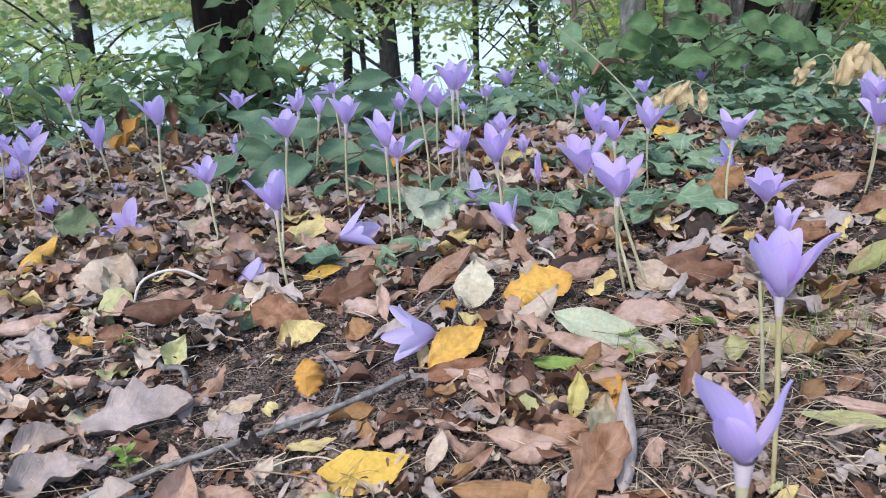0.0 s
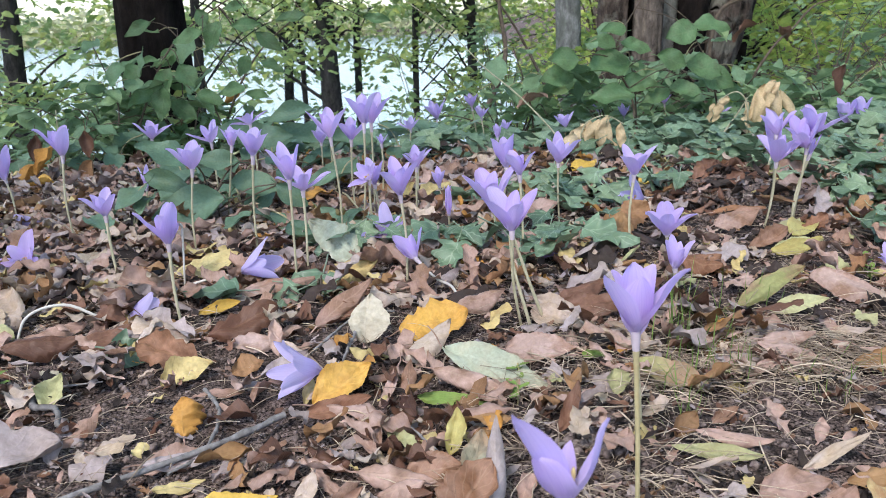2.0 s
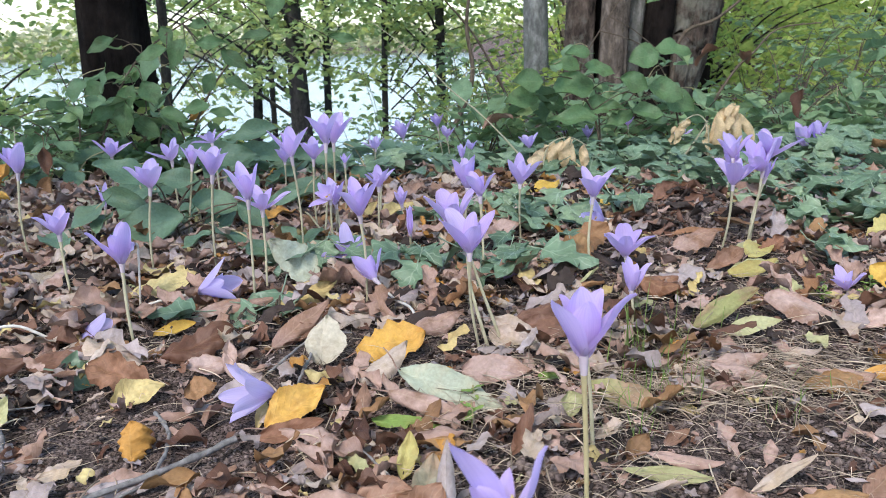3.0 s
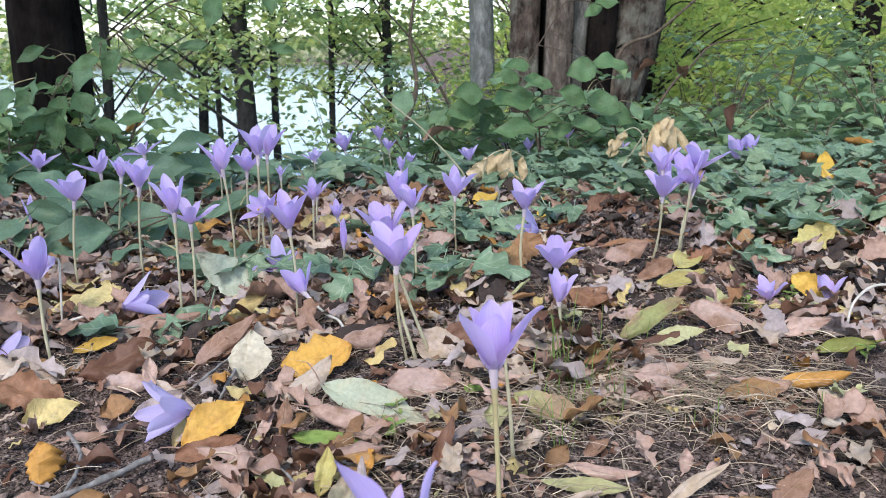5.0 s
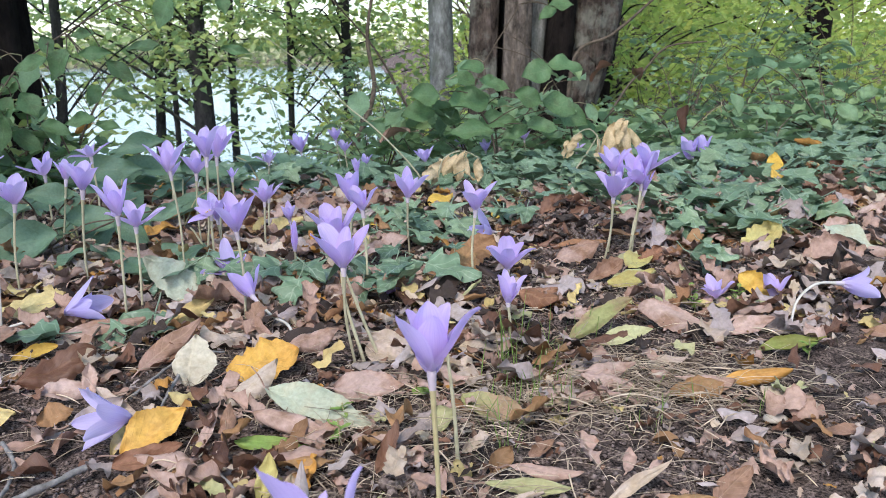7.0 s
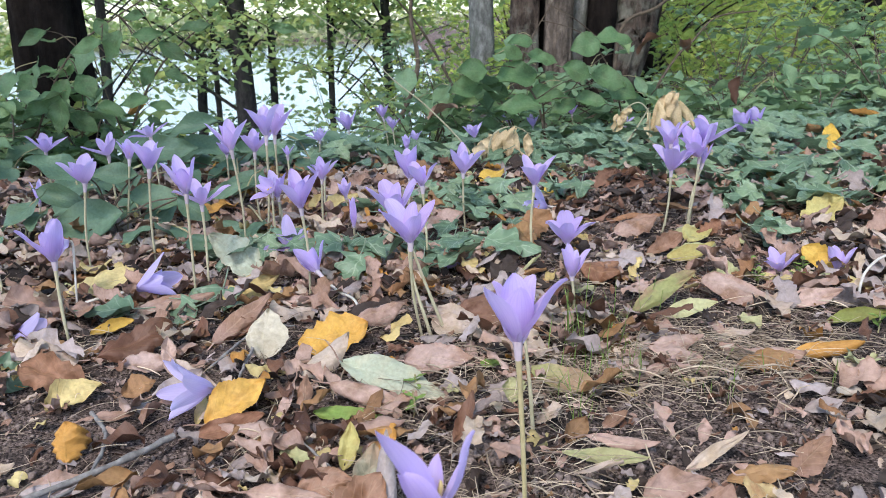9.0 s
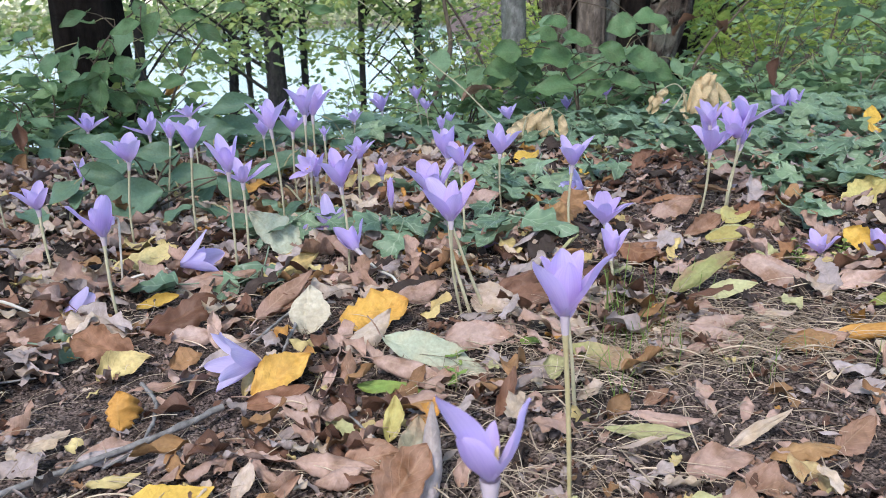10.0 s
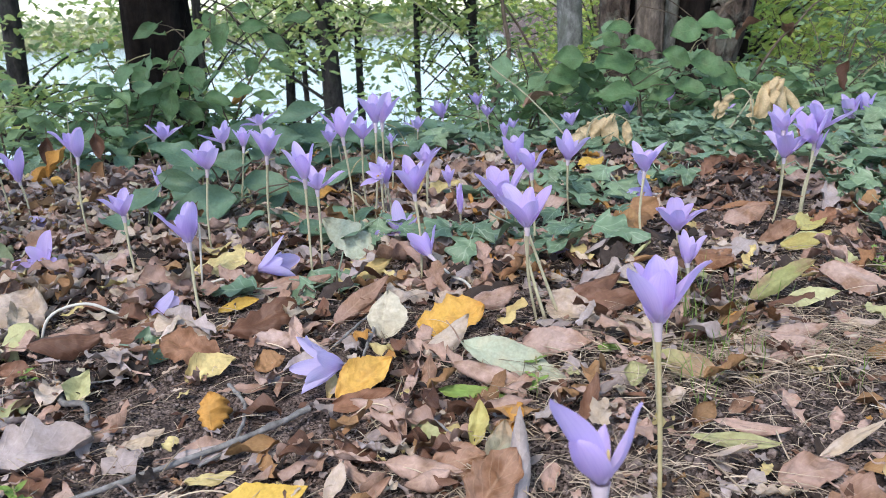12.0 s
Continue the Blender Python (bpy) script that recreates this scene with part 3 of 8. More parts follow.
crocus([(-0.982, 2.001, 0.0), (-0.989, 2.001, 0.107)], (-0.990, 2.001, 0.136), 0.034, 0.45)
crocus([(-0.560, 1.350, 0.0), (-0.580, 1.350, 0.152)], (-0.580, 1.350, 0.185), 0.039, 0.5)
crocus([(-0.548, 1.389, 0.0), (-0.556, 1.389, 0.067)], (-0.561, 1.389, 0.117), 0.036, 0.45)
crocus([(-0.397, 1.212, 0.0), (-0.396, 1.212, 0.127)], (-0.401, 1.212, 0.171), 0.045, 0.5)
crocus([(-0.672, 1.429, 0.0), (-0.682, 1.429, 0.082)], (-0.683, 1.429, 0.114), 0.040, 0.5)
crocus([(-0.561, 1.135, 0.0), (-0.564, 1.135, 0.092)], (-0.559, 1.135, 0.130), 0.075, 0.7)
crocus([(-0.667, 1.249, 0.0), (-0.652, 1.249, 0.095)], (-0.647, 1.249, 0.120), 0.040, 0.6)
crocus([(-0.330, 1.487, 0.000), (-0.336, 1.487, 0.112)], (-0.334, 1.487, 0.144), 0.045, 0.75)
crocus([(-0.311, 1.329, 0.0), (-0.314, 1.329, 0.052)], (-0.314, 1.329, 0.088), 0.012, 0.0)
crocus([(-0.257, 0.944, 0.0), (-0.264, 0.944, 0.091)], (-0.268, 0.944, 0.120), 0.044, 0.6)
crocus([(-0.151, 0.774, 0.0), (-0.155, 0.774, 0.096)], (-0.157, 0.774, 0.135), 0.035, 0.3)
crocus([(-0.191, 1.064, 0.0), (-0.184, 1.064, 0.122)], (-0.186, 1.064, 0.157), 0.051, 0.7)
crocus([(-0.199, 1.333, 0.000), (-0.205, 1.333, 0.121)], (-0.211, 1.333, 0.153), 0.049, 0.55)
crocus([(-0.182, 1.280, 0.0), (-0.165, 1.280, 0.121)], (-0.165, 1.280, 0.151), 0.026, 0.35)
crocus([(-0.109, 1.057, 0.000), (-0.104, 1.057, 0.137)], (-0.104, 1.057, 0.176), 0.042, 0.5)
crocus([(-0.154, 1.468, 0.000), (-0.159, 1.468, 0.132)], (-0.166, 1.468, 0.155), 0.050, 0.8)
crocus([(-0.049, 0.932, 0.000), (-0.048, 0.932, 0.125)], (-0.052, 0.932, 0.165), 0.029, 0.4)
crocus([(-0.040, 1.002, 0.0), (-0.039, 1.002, 0.098)], (-0.039, 1.002, 0.124), 0.056, 1.0)
crocus([(-0.045, 1.617, 0.0), (-0.044, 1.617, 0.074)], (-0.043, 1.617, 0.108), 0.034, 0.4)
crocus([(0.003, 1.136, 0.000), (-0.006, 1.136, 0.146)], (-0.009, 1.136, 0.188), 0.042, 0.5)
crocus([(0.032, 1.158, 0.000), (0.042, 1.158, 0.161)], (0.039, 1.158, 0.203), 0.041, 0.5)
crocus([(0.051, 1.242, 0.000), (0.053, 1.242, 0.151)], (0.059, 1.242, 0.195), 0.042, 0.5)
crocus([(0.023, 1.267, 0.000), (0.021, 1.267, 0.124)], (0.022, 1.267, 0.157), 0.044, 0.7)
crocus([(0.068, 1.423, 0.0), (0.071, 1.423, 0.094)], (0.071, 1.423, 0.110), 0.012, 0.2)
crocus([(0.054, 1.121, 0.0), (0.052, 1.121, 0.079)], (0.047, 1.121, 0.114), 0.027, 0.4)
crocus([(0.083, 0.912, 0.000), (0.079, 0.912, 0.104)], (0.077, 0.912, 0.146), 0.047, 0.5)
crocus([(0.117, 1.229, 0.0), (0.119, 1.229, 0.082)], (0.117, 1.229, 0.111), 0.032, 0.4)
crocus([(0.145, 1.845, 0.0), (0.147, 1.845, 0.064)], (0.142, 1.845, 0.089), 0.049, 0.6)
crocus([(0.277, 2.394, 0.000), (0.256, 2.394, 0.025)], (0.246, 2.394, 0.076), 0.061, 0.5)
crocus([(0.322, 1.703, 0.0), (0.323, 1.703, 0.056)], (0.321, 1.703, 0.085), 0.018, 0.2)
crocus([(0.163, 1.275, 0.0), (0.157, 1.275, 0.043)], (0.155, 1.275, 0.070), 0.018, 0.3)
crocus([(0.156, 1.091, 0.0), (0.153, 1.091, 0.038)], (0.153, 1.091, 0.077), 0.006, 0.0)
crocus([(0.226, 1.066, 0.000), (0.231, 1.066, 0.104)], (0.227, 1.066, 0.147), 0.025, 0.4)
crocus([(0.236, 0.976, 0.000), (0.232, 0.976, 0.109)], (0.226, 0.976, 0.141), 0.032, 0.4)
crocus([(0.207, 1.013, 0.0), (0.203, 1.013, 0.062)], (0.195, 1.013, 0.113), 0.051, 0.75)
crocus([(0.187, 0.733, 0.0), (0.178, 0.733, 0.100)], (0.174, 0.733, 0.140), 0.053, 0.6)
crocus([(0.329, 1.168, 0.0), (0.327, 1.168, 0.089)], (0.331, 1.168, 0.128), 0.050, 0.65)
crocus([(0.372, 0.955, 0.0), (0.372, 0.955, 0.106)], (0.372, 0.955, 0.139), 0.048, 0.8)
crocus([(0.412, 0.934, 0.0), (0.409, 0.934, 0.032)], (0.407, 0.934, 0.072), 0.059, 0.95)
crocus([(0.349, 0.751, 0.0), (0.349, 0.751, 0.046)], (0.352, 0.751, 0.079), 0.025, 0.5)
crocus([(0.191, 0.391, 0.0), (0.186, 0.391, 0.126)], (0.184, 0.389, 0.168), 0.044, 0.5, STALK_GREEN, 0.0016, tepals=((116, 28, 0.044, 0.025, 0.16), (242, 31, 0.048, 0.026, 0.16), (182, 10, 0.036, 0.022, 0.20), (352, 6, 0.040, 0.022, 0.12), (52, 16, 0.038, 0.021, 0.14), (302, 18, 0.040, 0.021, 0.14)))
crocus([(0.112, 0.245, 0.0), (0.110, 0.244, 0.118)], (0.111, 0.251, 0.154), 0.031, 0.6, STALK, 0.0022, tepals=((120, 32, 0.045, 0.026, 0.08), (252, 22, 0.037, 0.018, 0.50), (140, 40, 0.030, 0.021, 0.16), (62, 24, 0.030, 0.016, 0.1), (320, 6, 0.024, 0.010, 0.05)))
crocus([(0.715, 1.298, 0.0), (0.730, 1.298, 0.078)], (0.723, 1.298, 0.132), 0.031, 0.45)
crocus([(0.591, 1.046, 0.0), (0.603, 1.046, 0.096)], (0.605, 1.046, 0.138), 0.060, 0.75)
crocus([(0.616, 1.085, 0.0), (0.620, 1.085, 0.128)], (0.617, 1.085, 0.160), 0.040, 0.5)
crocus([(0.634, 1.056, 0.0), (0.651, 1.056, 0.112)], (0.633, 1.056, 0.155), 0.050, 0.6)
crocus([(0.650, 1.077, 0.0), (0.670, 1.077, 0.127)], (0.675, 1.077, 0.166), 0.054, 0.75)
crocus([(0.642, 1.068, 0.0), (0.662, 1.066, 0.101)], (0.664, 1.064, 0.130), 0.018, 0.0, state="shrunken purple bud")
crocus([(1.194, 1.841, 0.0), (1.188, 1.841, 0.032)], (1.176, 1.841, 0.092), 0.051, 0.6)
crocus([(1.221, 1.833, 0.0), (1.217, 1.833, 0.043)], (1.217, 1.833, 0.098), 0.027, 0.35)
crocus([(0.630, 0.813, 0.0), (0.631, 0.813, 0.012)], (0.624, 0.813, 0.034), 0.034, 0.8)
crocus([(0.508, 1.818, 0.0), (0.498, 1.818, 0.058)], (0.493, 1.818, 0.090), 0.045, 0.6)
crocus([(0.690, 2.188, 0.0), (0.685, 2.188, 0.044)], (0.681, 2.188, 0.076), 0.038, 0.6)
crocus([(0.753, 2.170, 0.0), (0.747, 2.170, 0.035)], (0.743, 2.170, 0.066), 0.032, 0.6)
crocus([(0.877, 2.200, 0.0), (0.870, 2.200, 0.061)], (0.865, 2.200, 0.088), 0.042, 0.6)
crocus([(0.949, 1.996, 0.0), (0.944, 1.996, 0.042)], (0.940, 1.996, 0.069), 0.046, 0.6)
crocus([(0.361, 2.281, 0.0), (0.345, 2.281, 0.067)], (0.340, 2.281, 0.102), 0.035, 0.5)
crocus([(0.361, 2.159, 0.0), (0.354, 2.159, 0.049)], (0.352, 2.159, 0.079), 0.037, 0.5)
crocus([(0.361, 1.815, 0.0), (0.360, 1.815, 0.056)], (0.359, 1.815, 0.078), 0.026, 0.4)
crocus([(0.127, 1.328, 0.0), (0.128, 1.328, 0.070)], (0.126, 1.328, 0.095), 0.038, 0.5)

# crocuses that lie on the soil or nod low
crocus([(0.134, 0.788, 0.0), (0.128, 0.815, 0.018), (0.112, 0.850, 0.020), (0.092, 0.885, 0.034)], (0.078, 0.900, 0.062), 0.036, 0.55, STALK_WHITE, state="leaning cup")
crocus([(-0.312, 0.766, 0.0), (-0.300, 0.775, 0.028), (-0.268, 0.790, 0.034), (-0.235, 0.795, 0.016), (-0.212, 0.800, 0.008)], (-0.178, 0.806, 0.024), 0.036, 0.4, STALK_WHITE, state="toppled cup", petal=PETAL_PALE)
crocus([(-0.222, 0.886, 0.002), (-0.165, 0.901, 0.014), (-0.126, 0.918, 0.018), (-0.112, 0.922, 0.020)], (-0.068, 0.924, 0.034), 0.040, 0.5, STALK_WHITE, state="toppled cup", petal=PETAL_PALE)
crocus([(0.014, 0.612, 0.008), (0.004, 0.606, 0.020), (-0.006, 0.600, 0.026)], (-0.042, 0.586, 0.034), 0.060, 0.6, STALK_WHITE, state="fallen pale star", tepals=((10, 40, 0.044, 0.019, 0.1), (70, 34, 0.046, 0.018, 0.05), (130, 36, 0.040, 0.022, 0.1), (200, 26, 0.042, 0.022, 0.05), (260, 38, 0.044, 0.019, 0.1), (320, 30, 0.042, 0.022, 0.05)), petal=PETAL_PALE)
crocus([(-0.424, 1.43, 0.002), (-0.45, 1.36, 0.012), (-0.478, 1.301, 0.008)], (-0.517, 1.310, 0.010), 0.026, 0.4, STALK_WHITE, state="toppled cup", petal=PETAL_PALE)
crocus([(-0.395, 1.040, 0.0), (-0.398, 1.038, 0.012)], (-0.402, 1.020, 0.040), 0.062, 0.95, state="low wide star")
crocus([(-0.553, 1.176, 0.0), (-0.556, 1.174, 0.010)], (-0.560, 1.165, 0.034), 0.030, 0.5, state="low cup")
crocus([(-0.700, 1.380, 0.0), (-0.697, 1.372, 0.030)], (-0.690, 1.350, 0.052), 0.042, 0.6, state="nodding cup")
crocus([(0.074, 1.037, 0.0), (0.070, 1.036, 0.018)], (0.058, 1.028, 0.056), 0.050, 0.75, state="limp nodding cup")
crocus([(0.523, 1.20, 0.012), (0.495, 1.19, 0.020), (0.462, 1.18, 0.026)], (0.425, 1.165, 0.034), 0.044, 0.75, STALK_WHITE, state="sideways cup", petal=PETAL_PALE)
crocus([(0.255, 0.955, 0.0), (0.255, 0.952, 0.006)], (0.262, 0.945, 0.024), 0.032, 0.7, state="crumpled low cup")
crocus([(0.700, 0.800, 0.0), (0.702, 0.804, 0.008)], (0.708, 0.812, 0.036), 0.024, 0.7, state="low leaning cup")
crocus([(0.661, 0.715, 0.0), (0.672, 0.722, 0.030), (0.705, 0.735, 0.044), (0.745, 0.742, 0.040)], (0.785, 0.746, 0.034), 0.030, 0.5, STALK_WHITE, state="toppled cup", petal=PETAL_PALE)
crocus([(0.052, 1.100, 0.0), (0.045, 1.100, 0.090)], (0.034, 1.090, 0.104), 0.040, 0.6, state="nodding cup")


def bare_stalk(points, material, thick=0.0019):
    pts = flow(points, 14)
    base = pts[0].copy()
    v, f, u = tube([p - base for p in pts], [thick * (1 - 0.3 * i / 14) for i in range(15)], 7)
    ob = new("flower_stalk", mesh_of("flower_stalk", v, f, u, material))
    ob.location = base
    return tagged(ob, "bare pale crocus stalk without its flower", "stalk", "bare stalks")


crocus([(-0.183, 0.939, 0.000), (-0.179, 0.939, 0.050), (-0.178, 0.939, 0.074), (-0.181, 0.934, 0.078)], (-0.193, 0.919, 0.075), 0.030, 0.6, STALK_WHITE, 0.0015, state="drooping pale head", petal=PETAL_PALE)
bare_stalk([(0.078, 1.309, 0.012), (0.120, 1.219, 0.012), (0.159, 1.139, 0.012)], STALK_WHITE, 0.0013)


bare_stalk([(0.231, 0.504, 0.0), (0.228, 0.504, 0.045), (0.223, 0.504, 0.092)], STALK, 0.0017)
bare_stalk([(0.196, 0.735, 0.0), (0.180, 0.735, 0.06), (0.176, 0.735, 0.095)], STALK)
bare_stalk([(0.212, 0.742, 0.0), (0.194, 0.738, 0.05), (0.180, 0.735, 0.092)], STALK)

# ---- fallen leaves ----
leaf_count = 0
LAID = []
WORDS = {"tan": "tan", "russet": "russet brown", "pink_russet": "pinkish russet", "dull_grey": "dull grey green", "straw_brown": "straw and brown", "pink_tan": "pinkish tan", "cream": "cream", "grey_tan": "greyish", "pale_grey": "bleached grey", "brown": "dark brown", "mould": "blackened", "ochre_brown": "ochre brown", "orange": "orange brown", "gold": "golden orange", "yellow": "bright yellow", "straw_yellow": "straw yellow", "yellow_green": "yellow green", "pale_green": "pale green", "silver_green": "silvery green", "green": "fresh green", "leaf_green": "olive green", "green_brown": "half green, half brown", "dull_green": "dull green"}


def leaf_label(colour, shape, curl):
    kind = {"ovate": "oval", "willow": "narrow", "oak": "lobed", "round": "round", "scrap": "ragged", "torn": "torn"}[shape]
    return f"{'curled' if curl > 0.8 else 'flat'} {WORDS[colour]} {kind} leaf fallen on the soil"


def fallen_leaf(x, y, yaw, length, ratio, colour, shape, curl, lift, pitch=0):
    global leaf_count
    leaf_count += 1
    r = random.Random(leaf_count * 13 + 1)
    v, f, u = blade(length, length * ratio, shape, curl, 0.15, 0.075, 0.022, 24, 8, leaf_count, 0.03, 0.0)
    ob = new("fallen_leaf", mesh_of("fallen_leaf", v, f, u, LEAF[colour]))
    bow = r.uniform(-0.12, 0.12) * length
    mid = v[1 * 9 + 4]
    v, f, u = tube(flow([tuple(mid), (mid[0] * 0.5, -0.01 * length, -0.001), (bow * 0.4, -0.16 * length, -0.002), (bow, -0.30 * length, -0.004)], 8), [0.0011 - 0.0005 * i / 8 for i in range(9)], 6)
    part("leaf_stalk", mesh_of("leaf_stalk", v, f, u, LEAF["tan"]), ob, "thin leaf stalk")
    ob.matrix_basis = pose(x, y, max(height(x, y), 0) + lift, pitch, r.uniform(-4, 4) - 13 * math.sin(radians(yaw)), yaw)
    LAID.append((x - math.sin(radians(yaw)) * length / 2, y + math.cos(radians(yaw)) * length / 2, length * 0.36))
    return tagged(ob, leaf_label(colour, shape, curl), "leaf", "fallen leaves")


def pressed(length, width, shape, style, seed):
    """A weathered leaf from its base along +y, its face up: arched, cupped, rolled, twisted, hooked or nearly flat, with toothed and nibbled edges, pleats and crumples."""
    r = random.Random(seed)
    nu, nv = 30, 10
    xs, ws = zip(*OUTLINE[shape])
    roll = {"smooth": 0.2, "flat": r.uniform(-0.35, 0.35), "arch": -r.uniform(0.7, 1.2), "cup": r.uniform(0.7, 1.1), "roll": -r.uniform(1.6, 2.5), "twist": r.uniform(0.3, 0.7), "hook": -r.uniform(0.2, 0.6)}[style]
    bend = {"smooth": 0.25, "flat": r.uniform(-0.3, 0.3), "arch": -r.uniform(0.2, 0.7), "cup": r.uniform(0.2, 0.7), "roll": r.uniform(-0.3, 0.3), "twist": r.uniform(-0.5, 0.5), "hook": r.uniform(-0.2, 0.2)}[style]
    twist = r.choice((-1, 1)) * (r.uniform(0.8, 1.4) if style == "twist" else r.uniform(0.0, 0.3))
    calm = 0.35 if style == "smooth" else 1.0
    hook = r.uniform(0.9, 1.7) if style == "hook" else r.uniform(0, 0.35)
    pa, pb, ribs = r.uniform(0, 50), r.uniform(0, 50), r.randint(7, 10)
    lopsided, fold, rim = r.uniform(-0.22, 0.22), r.uniform(-0.25, 0.45), r.choice((-1, 1, 1)) * r.uniform(0.3, 0.9)
    verts, uvs, faces = [], [], []
    y = z = 0.0
    for i in range(nu + 1):
        s = i / nu
        a = bend * (s - 0.5) + hook * max(0.0, s - 0.6) ** 2 * 6
        if i:
            y += 1.06 * length / nu * math.cos(a)
            z += 1.06 * length / nu * math.sin(a)
        half = width / 2 * 1.12 * float(np.interp(s, xs, ws)) ** 0.8 * (1 + 0.10 * noise.noise((s * 9, pa, 4.0)) + 0.07 * noise.noise((s * 23, pb, 4.0))) * (1 + 0.014 * (1 if i % 2 else -1) * (0 < i < nu))
        sway = 0.04 * length * math.sin(2.6 * s + pa)
        tw = twist * (s - 0.45)
        for j in range(nv + 1):
            v = 2 * j / nv - 1
            side = half * (1 + lopsided * v) * (1 - 0.24 * calm * max(0.0, noise.noise((s * 5 + pa, (3.0 if v > 0 else 9.0), pb))) * abs(v))
            ang = abs(roll) * v * (1 + 0.25 * noise.noise((s * 2.2, pa, 1.0)))
            k = side / max(math.sin(min(abs(roll), 1.5708)), 0.05)
            x = k * math.sin(ang) if abs(roll) > 0.06 else side * v
            up = (k * (1 - math.cos(ang)) if abs(roll) > 0.06 else 0.0) * (1 if roll > 0 else -1)
            up += 0.008 * width * math.cos(6.283 * (ribs * s - abs(v) * ribs * 0.30)) * min(1.0, 2.5 * (1 - s)) * (1 - 0.5 * abs(v))
            up += calm * width * (0.22 * noise.noise((v * 1.3 + pa, s * 3.0, pb)) + 0.09 * noise.noise((v * 3.4 + pb, s * 8.0, pa)) + 0.03 * noise.noise((v * 8.0 + pa, s * 17.0, pb)))
            up -= 0.03 * width * math.exp(-(v * 6) ** 2)
            up += calm * fold * side * abs(v) + calm * rim * side * abs(v) ** 4 * (0.4 + noise.noise((s * 3.0 + pb, 2.0 if v > 0 else 6.0, pa)))
            x, up = x * math.cos(tw) - up * math.sin(tw), x * math.sin(tw) + up * math.cos(tw)
            verts.append((x + sway, y - math.sin(a) * up, z + math.cos(a) * up))
            uvs.append((j / nv, s))
    for i in range(nu):
        for j in range(nv):
            p = i * (nv + 1) + j
            faces.append((p, p + 1, p + nv + 2, p + nv + 1))
    return np.array(verts), faces, np.array(uvs)


def laid_leaf(base, tip, width, lean, colour, shape, style):
    """A fallen leaf between two places, its face leaning towards the clearing's near edge, let down until it rests."""
    global leaf_count
    leaf_count += 1
    b, t = Vector(base), Vector(tip)
    along = (t - b).normalized()
    face = Vector((-0.35 * b.x, -1, 0)).normalized() * math.sin(radians(lean)) + Vector((0, 0, math.cos(radians(lean))))
    wide = along.cross(face).normalized()
    face = wide.cross(along)
    turn = Matrix((wide, along, face)).transposed()
    v, f, u = pressed((t - b).length, width, shape, style, leaf_count * 17)
    a = np.array(turn)
    placed = v @ a.T + np.array(b)
    clear = min(p[2] - height(p[0], p[1]) for p in placed[::3])
    ob = new("fallen_leaf", mesh_of("fallen_leaf", v, f, u, LEAF[colour]))
    ob.matrix_basis = Matrix.Translation(b - Vector((0, 0, clear - 0.002))) @ turn.to_4x4()
    r = random.Random(leaf_count)
    k, bow = (t - b).length, r.uniform(-0.12, 0.12) * (t - b).length
    start = v[5]
    sv, sf, su = tube(flow([tuple(start), (start[0], -0.04 * k, start[2] * 0.6), (bow * 0.4, -0.14 * k, 0.0), (bow, -0.26 * k, 0.002)], 8), [0.0009 - 0.0004 * i / 8 for i in range(9)], 6)
    part("leaf_stalk", mesh_of("leaf_stalk", sv, sf, su, LEAF["tan"]), ob, "thin leaf stalk")
    m = (b + t) / 2
    LAID.append((m.x, m.y, k * 0.34))
    kind = {"ovate": "oval", "willow": "narrow", "oak": "lobed"}[shape]
    form = {"smooth": "smooth flat", "flat": "flat", "arch": "arched", "cup": "cupped", "roll": "rolled-up", "twist": "twisted", "hook": "curled"}[style]
    return tagged(ob, f"{form} {WORDS[colour]} {kind} leaf fallen on the soil", "leaf", "fallen leaves")


laid_leaf((-0.349, 0.788, 0.006), (-0.338, 0.836, 0.042), 0.059, 42, "cream", "ovate", "flat")
laid_leaf((-0.479, 0.873, 0.006), (-0.450, 0.935, 0.030), 0.025, 30, "gold", "willow", "roll")
laid_leaf((-0.501, 1.044, 0.036), (-0.442, 1.045, 0.009), 0.045, 50, "dull_green", "ovate", "flat")
laid_leaf((-0.297, 0.704, 0.012), (-0.237, 0.727, 0.013), 0.023, 35, "brown", "ovate", "arch")
laid_leaf((-0.406, 0.684, 0.012), (-0.351, 0.710, 0.012), 0.025, 30, "tan", "ovate", "roll")
laid_leaf((-0.367, 0.602, 0.013), (-0.332, 0.621, 0.013), 0.029, 30, "russet", "ovate", "arch")
laid_leaf((-0.344, 0.635, 0.006), (-0.354, 0.656, 0.029), 0.019, 45, "grey_tan", "oak", "twist")
laid_leaf((-0.312, 0.580, 0.010), (-0.281, 0.582, 0.006), 0.010, 20, "tan", "willow", "roll")
laid_leaf((-0.227, 0.608, 0.006), (-0.218, 0.628, 0.029), 0.019, 55, "pale_green", "ovate", "cup")
laid_leaf((-0.105, 0.545, 0.006), (-0.107, 0.564, 0.028), 0.024, 50, "orange", "oak", "roll")
laid_leaf((-0.120, 0.679, 0.007), (-0.169, 0.691, 0.027), 0.035, 42, "russet", "oak", "arch")
laid_leaf((-0.144, 0.644, 0.008), (-0.105, 0.664, 0.017), 0.025, 35, "straw_yellow", "ovate", "flat")
laid_leaf((-0.118, 0.734, 0.010), (-0.056, 0.757, 0.024), 0.036, 40, "brown", "oak", "arch")
laid_leaf((-0.093, 0.698, 0.010), (-0.045, 0.706, 0.013), 0.021, 35, "pink_tan", "ovate", "cup")
laid_leaf((-0.050, 0.693, 0.006), (-0.052, 0.719, 0.032), 0.013, 45, "tan", "willow", "twist")
